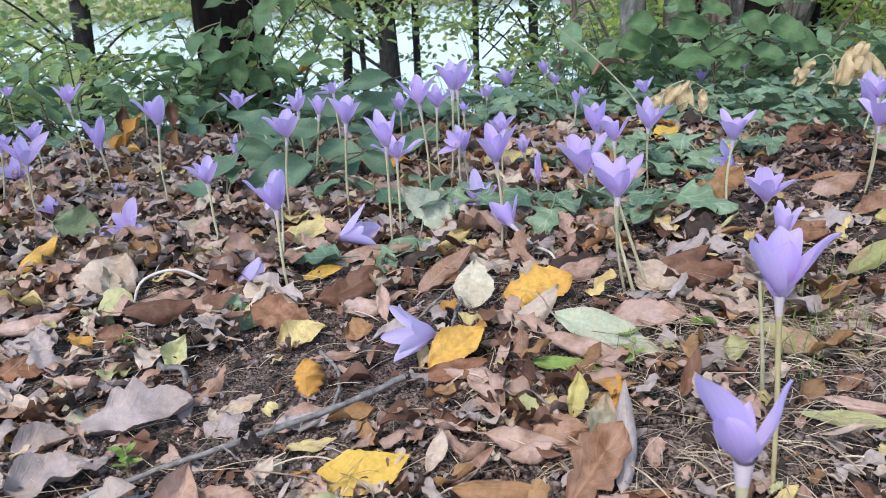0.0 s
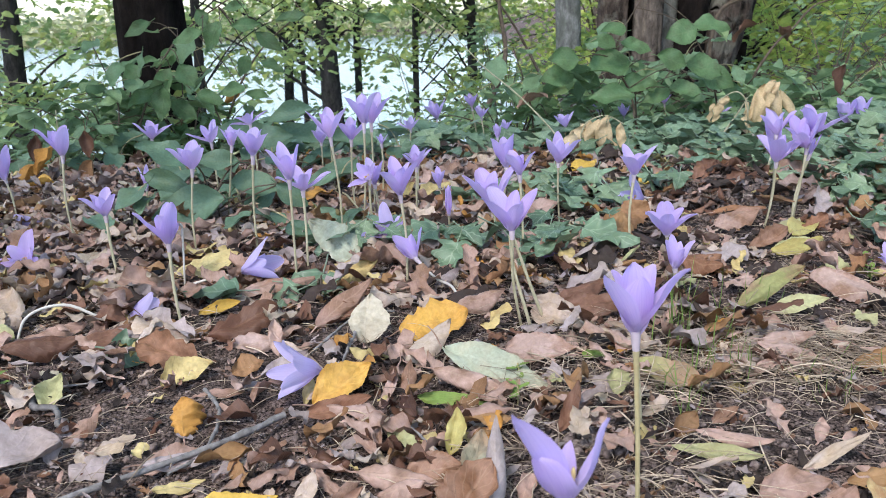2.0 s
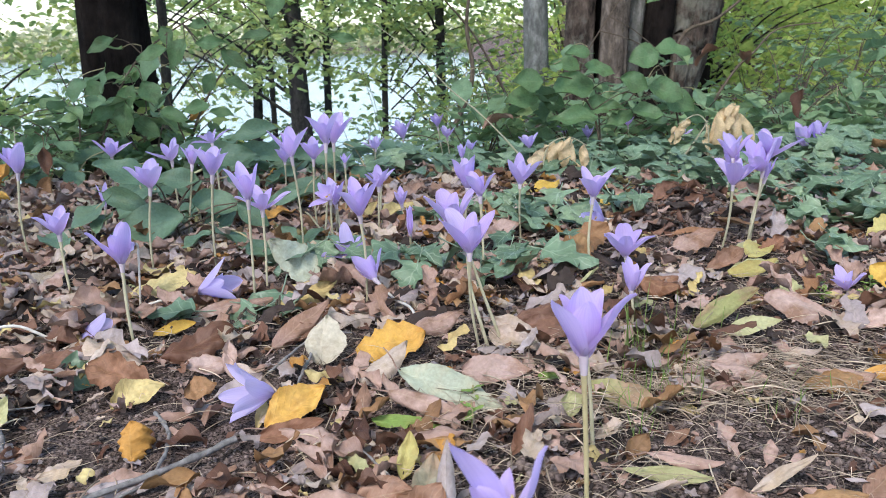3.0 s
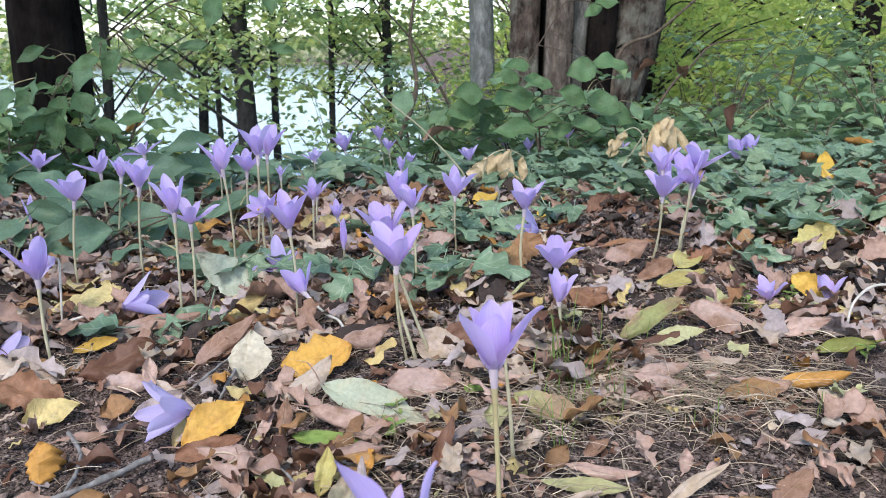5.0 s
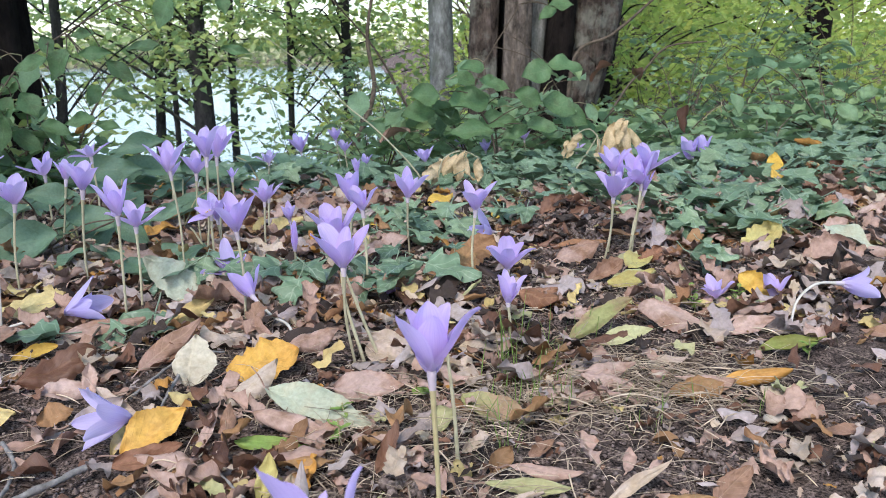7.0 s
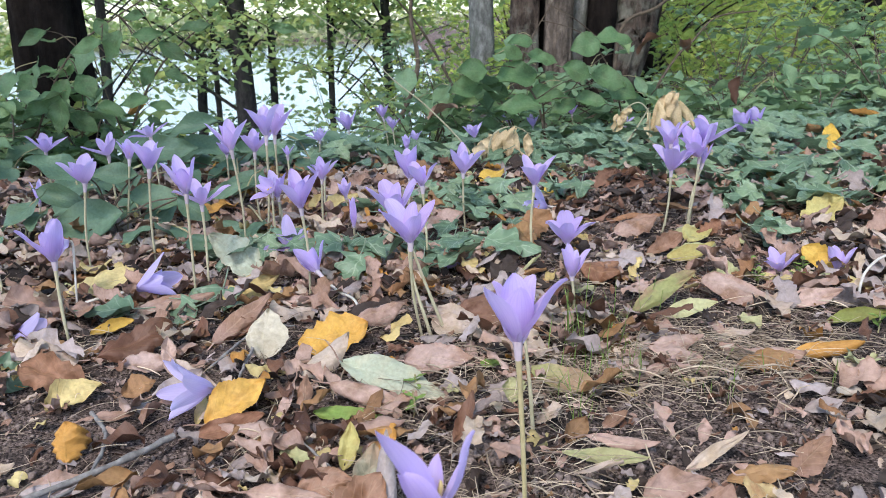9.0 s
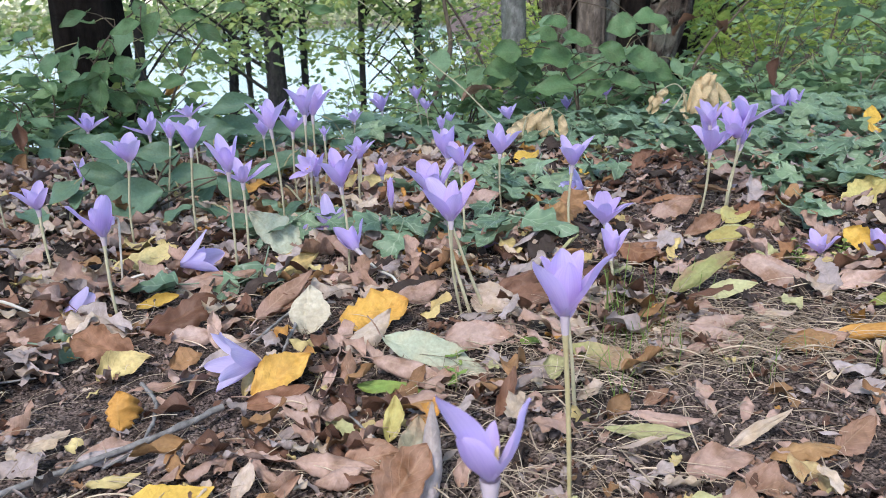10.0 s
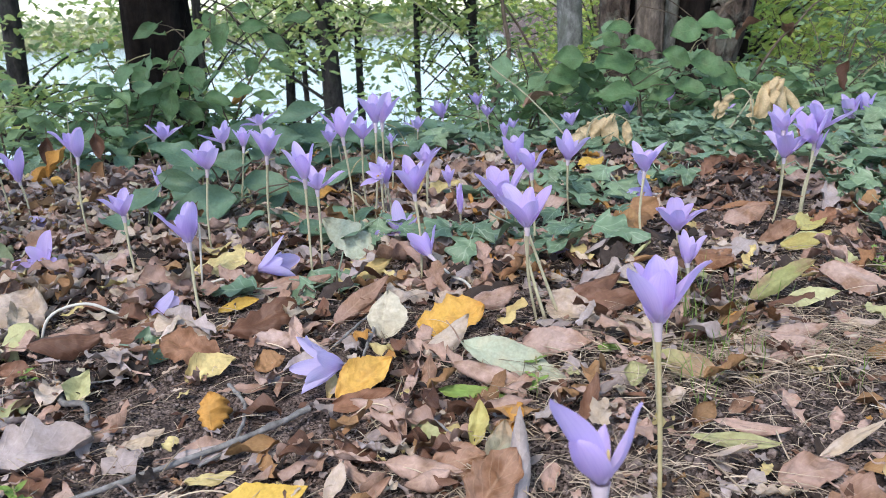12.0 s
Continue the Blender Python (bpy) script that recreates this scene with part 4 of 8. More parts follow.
laid_leaf((-0.044, 0.689, 0.021), (-0.007, 0.656, 0.006), 0.011, 25, "cream", "willow", "twist")
laid_leaf((-0.016, 0.755, 0.006), (0.038, 0.793, 0.038), 0.023, 40, "tan", "ovate", "roll")
laid_leaf((0.031, 0.709, 0.006), (0.038, 0.739, 0.042), 0.036, 50, "pale_grey", "ovate", "flat")
laid_leaf((0.065, 0.711, 0.011), (0.128, 0.720, 0.025), 0.042, 38, "gold", "oak", "flat")
laid_leaf((0.063, 0.651, 0.006), (0.112, 0.674, 0.026), 0.020, 35, "cream", "ovate", "hook")
laid_leaf((0.102, 0.636, 0.031), (0.174, 0.586, 0.006), 0.030, 42, "silver_green", "ovate", "arch")
laid_leaf((0.157, 0.656, 0.015), (0.214, 0.638, 0.014), 0.029, 38, "pink_tan", "ovate", "arch")
laid_leaf((0.125, 0.762, 0.007), (0.172, 0.770, 0.018), 0.024, 35, "tan", "ovate", "arch")
laid_leaf((0.204, 0.760, 0.021), (0.250, 0.719, 0.006), 0.025, 32, "cream", "ovate", "twist")
laid_leaf((0.230, 0.755, 0.008), (0.298, 0.752, 0.017), 0.029, 25, "brown", "ovate", "arch")
laid_leaf((0.072, 0.572, 0.013), (0.125, 0.556, 0.007), 0.011, 45, "green", "willow", "arch")
laid_leaf((0.087, 0.594, 0.016), (0.138, 0.567, 0.006), 0.018, 35, "tan", "ovate", "roll")
laid_leaf((-0.012, 0.577, 0.006), (0.035, 0.597, 0.023), 0.030, 42, "gold", "ovate", "flat")
laid_leaf((-0.016, 0.557, 0.008), (0.033, 0.563, 0.016), 0.016, 50, "russet", "ovate", "cup")
laid_leaf((-0.085, 0.420, 0.011), (-0.029, 0.440, 0.015), 0.034, 14, "yellow", "ovate", "smooth")
laid_leaf((0.025, 0.449, 0.012), (0.072, 0.441, 0.010), 0.016, 38, "tan", "ovate", "roll")
laid_leaf((0.056, 0.454, 0.012), (0.091, 0.454, 0.019), 0.024, 52, "pink_russet", "ovate", "hook")
laid_leaf((0.066, 0.388, 0.006), (0.108, 0.420, 0.032), 0.031, 34, "pink_russet", "oak", "arch")
laid_leaf((0.100, 0.448, 0.006), (0.110, 0.473, 0.028), 0.023, 40, "dull_grey", "ovate", "flat")
laid_leaf((0.099, 0.394, 0.006), (0.116, 0.445, 0.051), 0.014, 40, "grey_tan", "ovate", "roll")
laid_leaf((0.089, 0.485, 0.006), (0.095, 0.505, 0.031), 0.013, 50, "yellow_green", "ovate", "cup")
laid_leaf((-0.000, 0.396, 0.009), (0.055, 0.393, 0.010), 0.015, 30, "ochre_brown", "ovate", "arch")
laid_leaf((-0.008, 0.413, 0.006), (0.028, 0.433, 0.018), 0.010, 30, "pink_tan", "willow", "cup")
laid_leaf((-0.016, 0.434, 0.006), (-0.002, 0.455, 0.020), 0.011, 35, "cream", "ovate", "hook")
laid_leaf((-0.280, 0.427, 0.010), (-0.236, 0.453, 0.011), 0.029, 22, "grey_tan", "ovate", "flat")
laid_leaf((-0.167, 0.416, 0.014), (-0.124, 0.412, 0.006), 0.018, 25, "tan", "oak", "hook")
laid_leaf((-0.262, 0.493, 0.011), (-0.191, 0.528, 0.013), 0.034, 22, "grey_tan", "oak", "flat")
laid_leaf((-0.301, 0.481, 0.010), (-0.267, 0.498, 0.010), 0.022, 22, "grey_tan", "ovate", "flat")
laid_leaf((-0.125, 0.497, 0.009), (-0.084, 0.508, 0.011), 0.018, 25, "pink_tan", "ovate", "flat")
laid_leaf((-0.165, 0.527, 0.008), (-0.144, 0.533, 0.008), 0.011, 25, "cream", "ovate", "hook")
laid_leaf((-0.127, 0.426, 0.006), (-0.115, 0.441, 0.016), 0.011, 40, "cream", "ovate", "cup")
laid_leaf((-0.145, 0.823, 0.006), (-0.104, 0.836, 0.010), 0.013, 30, "yellow", "willow", "flat")
laid_leaf((-0.016, 0.906, 0.006), (0.046, 0.926, 0.022), 0.027, 40, "straw_yellow", "ovate", "flat")
laid_leaf((0.022, 0.992, 0.006), (-0.033, 1.020, 0.055), 0.044, 62, "silver_green", "ovate", "flat")
laid_leaf((-0.203, 0.967, 0.009), (-0.128, 0.997, 0.021), 0.033, 35, "straw_yellow", "oak", "hook")
laid_leaf((-0.111, 0.885, 0.010), (-0.029, 0.897, 0.014), 0.023, 30, "pink_tan", "ovate", "arch")
laid_leaf((0.234, 0.564, 0.006), (0.233, 0.578, 0.021), 0.018, 50, "pale_green", "ovate", "cup")
laid_leaf((0.259, 0.601, 0.018), (0.308, 0.562, 0.009), 0.027, 36, "green_brown", "ovate", "flat")
laid_leaf((-0.239, 0.726, 0.006), (-0.194, 0.753, 0.012), 0.022, 25, "brown", "willow", "arch")
laid_leaf((-0.299, 0.758, 0.006), (-0.250, 0.783, 0.009), 0.020, 25, "tan", "oak", "arch")
laid_leaf((-0.310, 0.667, 0.012), (-0.275, 0.665, 0.005), 0.013, 25, "brown", "ovate", "twist")
laid_leaf((-0.059, 0.644, 0.006), (-0.021, 0.667, 0.016), 0.017, 25, "grey_tan", "willow", "twist")
laid_leaf((-0.085, 0.654, 0.009), (-0.060, 0.664, 0.014), 0.020, 35, "ochre_brown", "ovate", "arch")
laid_leaf((0.415, 0.747, 0.006), (0.489, 0.754, 0.034), 0.020, 38, "green_brown", "willow", "arch")
laid_leaf((0.439, 0.723, 0.006), (0.492, 0.712, 0.016), 0.018, 35, "pale_green", "ovate", "flat")
laid_leaf((0.510, 0.778, 0.019), (0.568, 0.730, 0.011), 0.033, 35, "pink_tan", "ovate", "arch")
laid_leaf((0.542, 0.924, 0.006), (0.603, 0.924, 0.022), 0.023, 32, "yellow_green", "ovate", "flat")
laid_leaf((0.571, 0.850, 0.017), (0.589, 0.833, 0.011), 0.025, 45, "pale_green", "ovate", "flat")
laid_leaf((0.403, 0.860, 0.009), (0.443, 0.855, 0.018), 0.024, 40, "russet", "ovate", "roll")
laid_leaf((0.682, 0.847, 0.028), (0.708, 0.812, 0.006), 0.029, 60, "yellow", "ovate", "cup")
laid_leaf((0.818, 1.051, 0.006), (0.881, 1.050, 0.038), 0.044, 42, "yellow_green", "oak", "flat")
laid_leaf((0.585, 0.662, 0.003), (0.646, 0.645, 0.017), 0.017, 30, "leaf_green", "ovate", "flat")
laid_leaf((0.464, 0.668, 0.009), (0.499, 0.645, 0.008), 0.012, 25, "cream", "willow", "hook")
laid_leaf((0.377, 0.623, 0.012), (0.416, 0.598, 0.009), 0.021, 28, "pink_tan", "oak", "arch")
laid_leaf((0.445, 0.584, 0.008), (0.489, 0.574, 0.017), 0.025, 32, "ochre_brown", "oak", "arch")
laid_leaf((0.504, 0.591, 0.006), (0.554, 0.570, 0.015), 0.015, 35, "orange", "ovate", "roll")
laid_leaf((0.633, 0.724, 0.019), (0.653, 0.702, 0.012), 0.025, 55, "grey_tan", "ovate", "cup")
laid_leaf((0.518, 1.040, 0.006), (0.582, 1.049, 0.023), 0.033, 28, "pink_tan", "ovate", "arch")
laid_leaf((0.398, 1.030, 0.006), (0.374, 1.061, 0.033), 0.041, 50, "ochre_brown", "oak", "flat")
laid_leaf((0.853, 0.951, 0.006), (0.924, 0.943, 0.028), 0.042, 30, "tan", "oak", "twist")
laid_leaf((0.271, 0.399, 0.007), (0.312, 0.395, 0.016), 0.022, 30, "tan", "ovate", "arch")
laid_leaf((0.314, 0.428, 0.006), (0.361, 0.437, 0.028), 0.009, 35, "cream", "willow", "twist")
laid_leaf((0.337, 0.413, 0.005), (0.378, 0.403, 0.015), 0.015, 32, "ochre_brown", "oak", "arch")
laid_leaf((0.381, 0.411, 0.006), (0.413, 0.416, 0.023), 0.018, 36, "tan", "ovate", "arch")
laid_leaf((0.335, 0.393, 0.012), (0.357, 0.363, 0.006), 0.017, 32, "straw_brown", "ovate", "twist")
laid_leaf((0.303, 0.386, 0.013), (0.322, 0.363, 0.009), 0.024, 28, "tan", "ovate", "hook")
laid_leaf((0.344, 0.463, 0.006), (0.350, 0.470, 0.020), 0.010, 55, "tan", "ovate", "cup")
laid_leaf((0.238, 0.461, 0.008), (0.290, 0.439, 0.009), 0.010, 35, "pale_green", "willow", "flat")
laid_leaf((0.260, 0.474, 0.008), (0.305, 0.455, 0.009), 0.010, 28, "tan", "willow", "roll")
laid_leaf((0.249, 0.482, 0.006), (0.267, 0.491, 0.019), 0.015, 40, "ochre_brown", "ovate", "hook")
laid_leaf((0.238, 0.523, 0.006), (0.262, 0.528, 0.012), 0.012, 28, "cream", "oak", "twist")
laid_leaf((0.284, 0.502, 0.006), (0.305, 0.507, 0.015), 0.009, 35, "tan", "willow", "cup")
laid_leaf((0.384, 0.628, 0.008), (0.426, 0.618, 0.014), 0.020, 28, "pink_tan", "ovate", "arch")
laid_leaf((0.528, 0.957, 0.006), (0.579, 0.963, 0.027), 0.030, 38, "pink_russet", "oak", "cup")
laid_leaf((0.553, 0.939, 0.006), (0.612, 0.937, 0.021), 0.022, 30, "pale_green", "ovate", "flat")
laid_leaf((0.398, 0.855, 0.019), (0.434, 0.830, 0.011), 0.028, 40, "russet", "ovate", "roll")
laid_leaf((0.031, 0.780, 0.015), (-0.008, 0.762, 0.006), 0.019, 30, "brown", "oak", "twist")
laid_leaf((0.226, 0.650, 0.010), (0.246, 0.641, 0.008), 0.012, 30, "green", "ovate", "flat")
laid_leaf((0.201, 0.747, 0.018), (0.242, 0.716, 0.006), 0.024, 32, "cream", "ovate", "twist")
laid_leaf((0.233, 0.775, 0.006), (0.287, 0.791, 0.022), 0.022, 30, "brown", "ovate", "arch")
laid_leaf((0.382, 1.068, 0.006), (0.432, 1.079, 0.034), 0.042, 48, "ochre_brown", "oak", "flat")
laid_leaf((0.067, 0.437, 0.010), (0.038, 0.433, 0.008), 0.014, 28, "tan", "ovate", "roll")
laid_leaf((-0.006, 0.468, 0.018), (0.016, 0.448, 0.006), 0.010, 28, "pink_tan", "oak", "twist")
laid_leaf((0.576, 0.710, 0.006), (0.631, 0.707, 0.021), 0.022, 28, "tan", "ovate", "arch")
laid_leaf((0.462, 0.596, 0.010), (0.500, 0.572, 0.011), 0.019, 28, "pink_tan", "oak", "hook")
laid_leaf((0.447, 0.492, 0.005), (0.476, 0.489, 0.013), 0.012, 28, "grey_tan", "ovate", "flat")
laid_leaf((-0.172, 0.532, 0.006), (-0.142, 0.548, 0.008), 0.011, 25, "cream", "oak", "flat")
laid_leaf((-0.123, 0.498, 0.010), (-0.078, 0.502, 0.007), 0.015, 22, "grey_tan", "ovate", "flat")
laid_leaf((-0.109, 0.464, 0.008), (-0.078, 0.472, 0.008), 0.010, 22, "straw_yellow", "ovate", "flat")
laid_leaf((0.060, 0.611, 0.025), (0.039, 0.569, 0.006), 0.009, 25, "tan", "willow", "hook")
laid_leaf((-0.108, 0.609, 0.008), (-0.071, 0.615, 0.007), 0.009, 22, "tan", "willow", "twist")
laid_leaf((0.009, 0.504, 0.006), (0.042, 0.511, 0.009), 0.008, 25, "grey_tan", "willow", "hook")
laid_leaf((0.036, 0.531, 0.018), (0.063, 0.504, 0.006), 0.009, 25, "tan", "oak", "twist")
laid_leaf((-0.007, 0.475, 0.006), (0.010, 0.490, 0.014), 0.010, 28, "pink_tan", "ovate", "cup")
laid_leaf((1.235, 1.534, 0.006), (1.224, 1.557, 0.050), 0.023, 75, "yellow", "ovate", "cup")
laid_leaf((0.702, 1.438, 0.010), (0.775, 1.420, 0.019), 0.030, 35, "pale_green", "willow", "arch")
laid_leaf((0.558, 1.214, 0.006), (0.596, 1.233, 0.032), 0.030, 40, "brown", "oak", "twist")
laid_leaf((0.592, 1.251, 0.006), (0.638, 1.260, 0.027), 0.029, 40, "russet", "oak", "twist")
laid_leaf((0.578, 1.166, 0.006), (0.620, 1.185, 0.029), 0.025, 35, "brown", "oak", "cup")
laid_leaf((1.073, 1.473, 0.006), (1.122, 1.482, 0.035), 0.039, 40, "ochre_brown", "oak", "arch")
laid_leaf((0.989, 1.105, 0.006), (1.047, 1.102, 0.030), 0.029, 35, "tan", "oak", "twist")
laid_leaf((1.179, 1.321, 0.005), (1.234, 1.323, 0.030), 0.039, 35, "russet", "oak", "arch")
laid_leaf((0.996, 1.061, 0.006), (1.031, 1.074, 0.029), 0.022, 35, "straw_yellow", "ovate", "flat")
laid_leaf((0.624, 1.007, 0.006), (0.663, 1.014, 0.027), 0.023, 40, "russet", "oak", "cup")
laid_leaf((0.642, 0.962, 0.016), (0.660, 0.945, 0.011), 0.023, 45, "pink_russet", "ovate", "twist")

fallen_leaf(-0.531, 1.098, -56, 0.065, 0.75, "dull_green", "ovate", 0.3, 0.012, 0)
fallen_leaf(-0.037, 1.112, -124, 0.086, 0.7, "silver_green", "ovate", 0.3, 0.012, 0)
fallen_leaf(0.960, 1.050, -144, 0.092, 0.6, "silver_green", "ovate", 0.4, 0.03263921186687152, -17)
fallen_leaf(0.627, 1.137, -160, 0.083, 0.3, "ochre_brown", "ovate", 0.6, 0.014, 0)
fallen_leaf(0.233, 1.103, -60, 0.075, 0.5, "pink_tan", "ovate", 0.6, 0.014, 9)
fallen_leaf(0.285, 1.350, -58, 0.065, 0.6, "yellow", "ovate", 0.6, 0.012, 0)
fallen_leaf(1.247, 1.443, -139, 0.135, 0.4, "pink_tan", "ovate", 0.7, 0.001932758297664816, 2)
fallen_leaf(1.115, 1.255, -140, 0.085, 0.4, "pink_tan", "ovate", 0.9, 0.010460791911180989, -3)
fallen_leaf(1.271, 1.616, -28, 0.075, 0.5, "yellow", "ovate", 0.3, 0.03, 27)
fallen_leaf(-0.588, 1.071, 4, 0.043, 0.6, "yellow", "ovate", 0.5, 0.008, 0)
fallen_leaf(0.538, 1.096, -100, 0.075, 0.3, "ochre_brown", "willow", 0.5, 0.012, 5)
fallen_leaf(-0.297, 0.854, -126, 0.043, 0.7, "brown", "ovate", 0.8, 0.01, 0)
fallen_leaf(0.437, 1.505, -49, 0.075, 0.6, "yellow", "ovate", 0.5, 0.012, 7)
fallen_leaf(0.520, 1.349, -43, 0.073, 0.6, "yellow", "ovate", 0.5, 0.012, 0)
fallen_leaf(0.114, 1.337, -68, 0.075, 0.5, "straw_yellow", "oak", 0.6, 0.012, 13)
fallen_leaf(0.269, 1.165, -76, 0.075, 0.5, "pink_tan", "ovate", 0.6, 0.012, 9)
fallen_leaf(-0.070, 1.371, -33, 0.085, 0.6, "orange", "oak", 0.8, 0.01, 0)
fallen_leaf(0.305, 1.345, -51, 0.080, 0.5, "brown", "ovate", 0.8, 0.012, 0)
fallen_leaf(0.174, 1.524, -43, 0.075, 0.6, "pink_tan", "oak", 0.9, 0.012, 4)
fallen_leaf(-0.323, 1.005, -9, 0.076, 0.5, "cream", "ovate", 0.7, 0.01, 0)
fallen_leaf(-0.259, 0.989, -27, 0.051, 0.5, "tan", "ovate", 0.8, 0.01, 0)
fallen_leaf(-0.301, 1.202, -86, 0.051, 0.5, "pink_tan", "ovate", 0.9, 0.014, 0)
fallen_leaf(0.595, 0.981, -50, 0.080, 0.5, "yellow_green", "ovate", 0.5, 0.012, 0)
fallen_leaf(0.905, 1.213, -170, 0.075, 0.5, "yellow_green", "oak", 0.5, 0.021204714751412668, -12)

# loose litter between them, clear of the long twig
for k in range(12):
    LAID.append((-0.031 - 0.0175 * k, 0.551 - 0.0122 * k, 0.010))
rnd = random.Random(5)
SHADES = ["tan"] * 9 + ["pink_tan"] * 3 + ["cream"] * 8 + ["grey_tan"] * 6 + ["brown"] * 4 + ["mould"] * 8 + ["ochre_brown"] * 3 + ["orange"] + ["straw_yellow"] * 2 + ["pale_green"]


def bare_soil(x, y):
    """How bare the soil lies: patches near the twig and towards the front."""
    a = 1.35 * math.exp(-((x + 0.10) ** 2 / 0.017 + (y - 0.58) ** 2 / 0.017))
    b = 1.15 * math.exp(-((x - 0.35) ** 2 / 0.014 + (y - 0.48) ** 2 / 0.007))
    c = math.exp(-((x - 0.62) ** 2 / 0.02 + (y - 0.60) ** 2 / 0.006))
    d = math.exp(-((x - 0.135) ** 2 / 0.0025 + (y - 0.425) ** 2 / 0.003))
    return min(1.0, a + b + c + d)


small = {}
for colour in sorted(set(SHADES)):
    small[colour] = []
    for k in range(3):
        shape = ("torn", "oak", "scrap")[k] if colour != "cream" else ("willow", "torn", "scrap")[k]
        curl = rnd.uniform(0.3, 1.5)
        v, f, u = blade(0.045, 0.045 * (rnd.uniform(0.36, 0.6) if shape != "willow" else 0.26), shape, curl, 0.25, 0.17, 0.03, 18, 6, rnd.random(), 0.07, 0.25, 0.28)
        small[colour].append((mesh_of("fallen_leaf", v, f, u, LEAF[colour]), shape, curl))
def settled(x, y, margin):
    """Whether a larger leaf already lies here."""
    return any((x - p) ** 2 + (y - q) ** 2 < (s + margin) ** 2 for p, q, s in LAID)


def litter_pose(x, y, k):
    lift, tilt = rnd.uniform(0.003, 0.015), 32
    return pose(x, y, height(x, y) + lift, rnd.uniform(-tilt, tilt), rnd.uniform(-tilt, tilt) + (180 if rnd.random() < 0.4 else 0), rnd.uniform(0, 360)) @ Matrix.Diagonal((k, k, k, 1))


made = 0
while made < 185:
    y = rnd.uniform(0.36, 1.6)
    x = rnd.uniform(-0.52 * y - 0.1, 0.72 * y + 0.16)
    k = rnd.uniform(0.6, 1.5) * (0.6 + 0.4 * smooth(0.4, 0.7, y))
    if rnd.random() < bare_soil(x, y) * 0.98 or settled(x, y, 0.02 * k):
        continue
    colour = rnd.choice([c for c in SHADES if c != "mould"])
    me, shape, curl = rnd.choice(small[colour])
    ob = new("fallen_leaf", me)
    ob.matrix_basis = litter_pose(x, y, k)
    tagged(ob, leaf_label(colour, shape, curl), "leaf", "fallen leaves")
    made += 1

for colour in sorted(set(SHADES)):
    heap = Heap()
    kinds = [blade(0.045, 0.045 * q, s, c, 0.2, 0.14, 0.05, 10, 4, c, 0.05, 0, 0.3) for q, s, c in ((0.42, "torn", 0.6), (0.55, "scrap", 1.1), (0.26, "willow", 0.7), (0.5, "oak", 1.7), (0.3, "scrap", 0.8), (0.7, "torn", 0.4), (0.6, "scrap", 0.5))]
    for _ in range(240 * SHADES.count(colour)):
        y = 0.34 + 2.3 * rnd.random() ** 1.15
        x = rnd.uniform(-0.62 * y - 0.15, 0.80 * y + 0.2)
        k = rnd.choice((0.2, 0.3, 0.4, 0.55, 0.8, 1.0, 1.2)) * (0.6 + 0.4 * smooth(0.4, 0.7, y))
        if rnd.random() < bare_soil(x, y) * 0.93 or settled(x, y, 0.018 * k):
            continue
        heap.put(rnd.choice(kinds), litter_pose(x, y, k))
    litter = new("leaf_litter", heap.mesh("leaf_litter", LEAF[colour]))
    tagged(litter, f"crumbled {WORDS[colour]} leaf litter covering the soil", "leaf litter", kind="stuff")

for colour, n in (("grey_tan", 46), ("pale_grey", 16), ("tan", 30), ("cream", 18), ("brown", 24)):
    heap = Heap()
    kinds = [blade(0.036, 0.036 * q, s, c, 0.2, 0.14, 0.04, 10, 6, c, 0.06, 0) for q, s, c in ((0.5, "torn", 0.5), (0.6, "oak", 0.9), (0.5, "scrap", 0.6), (0.28, "willow", 0.7), (0.8, "scrap", 0.4))]
    for _ in range(n):
        y = rnd.uniform(0.36, 0.62)
        x = -0.11 - 0.32 * (y - 0.36) - abs(rnd.gauss(0, 0.075))
        k = rnd.uniform(0.5, 1.25)
        if not settled(x, y, 0.026 * k):
            heap.put(rnd.choice(kinds), litter_pose(x, y, k))
    tagged(new("leaf_litter", heap.mesh("leaf_litter", LEAF[colour])), f"matted {WORDS[colour]} leaves beside the fallen twig", "leaf litter", kind="stuff")

for colour in ("tan", "pink_tan", "grey_tan", "cream", "ochre_brown"):
    heap = Heap()
    kinds = [blade(0.05, 0.05 * q, s, c, 0.25, 0.14, 0.04, 9, 4, c, 0.06, 0, 0.25) for q, s, c in ((0.55, "ovate", 1.2), (0.6, "oak", 1.6), (0.7, "torn", 0.8), (0.5, "scrap", 0.8))]
    for _ in range(260):
        y = rnd.uniform(0.85, 1.75)
        x = rnd.uniform(-0.60 * y - 0.1, 0.25 * y)
        k = rnd.uniform(0.5, 1.2)
        if not settled(x, y, 0.018 * k):
            heap.put(rnd.choice(kinds), litter_pose(x, y, k))
    tagged(new("leaf_litter", heap.mesh("leaf_litter", LEAF[colour])), f"thick layer of {WORDS[colour]} leaves among the crocuses", "leaf litter", kind="stuff")

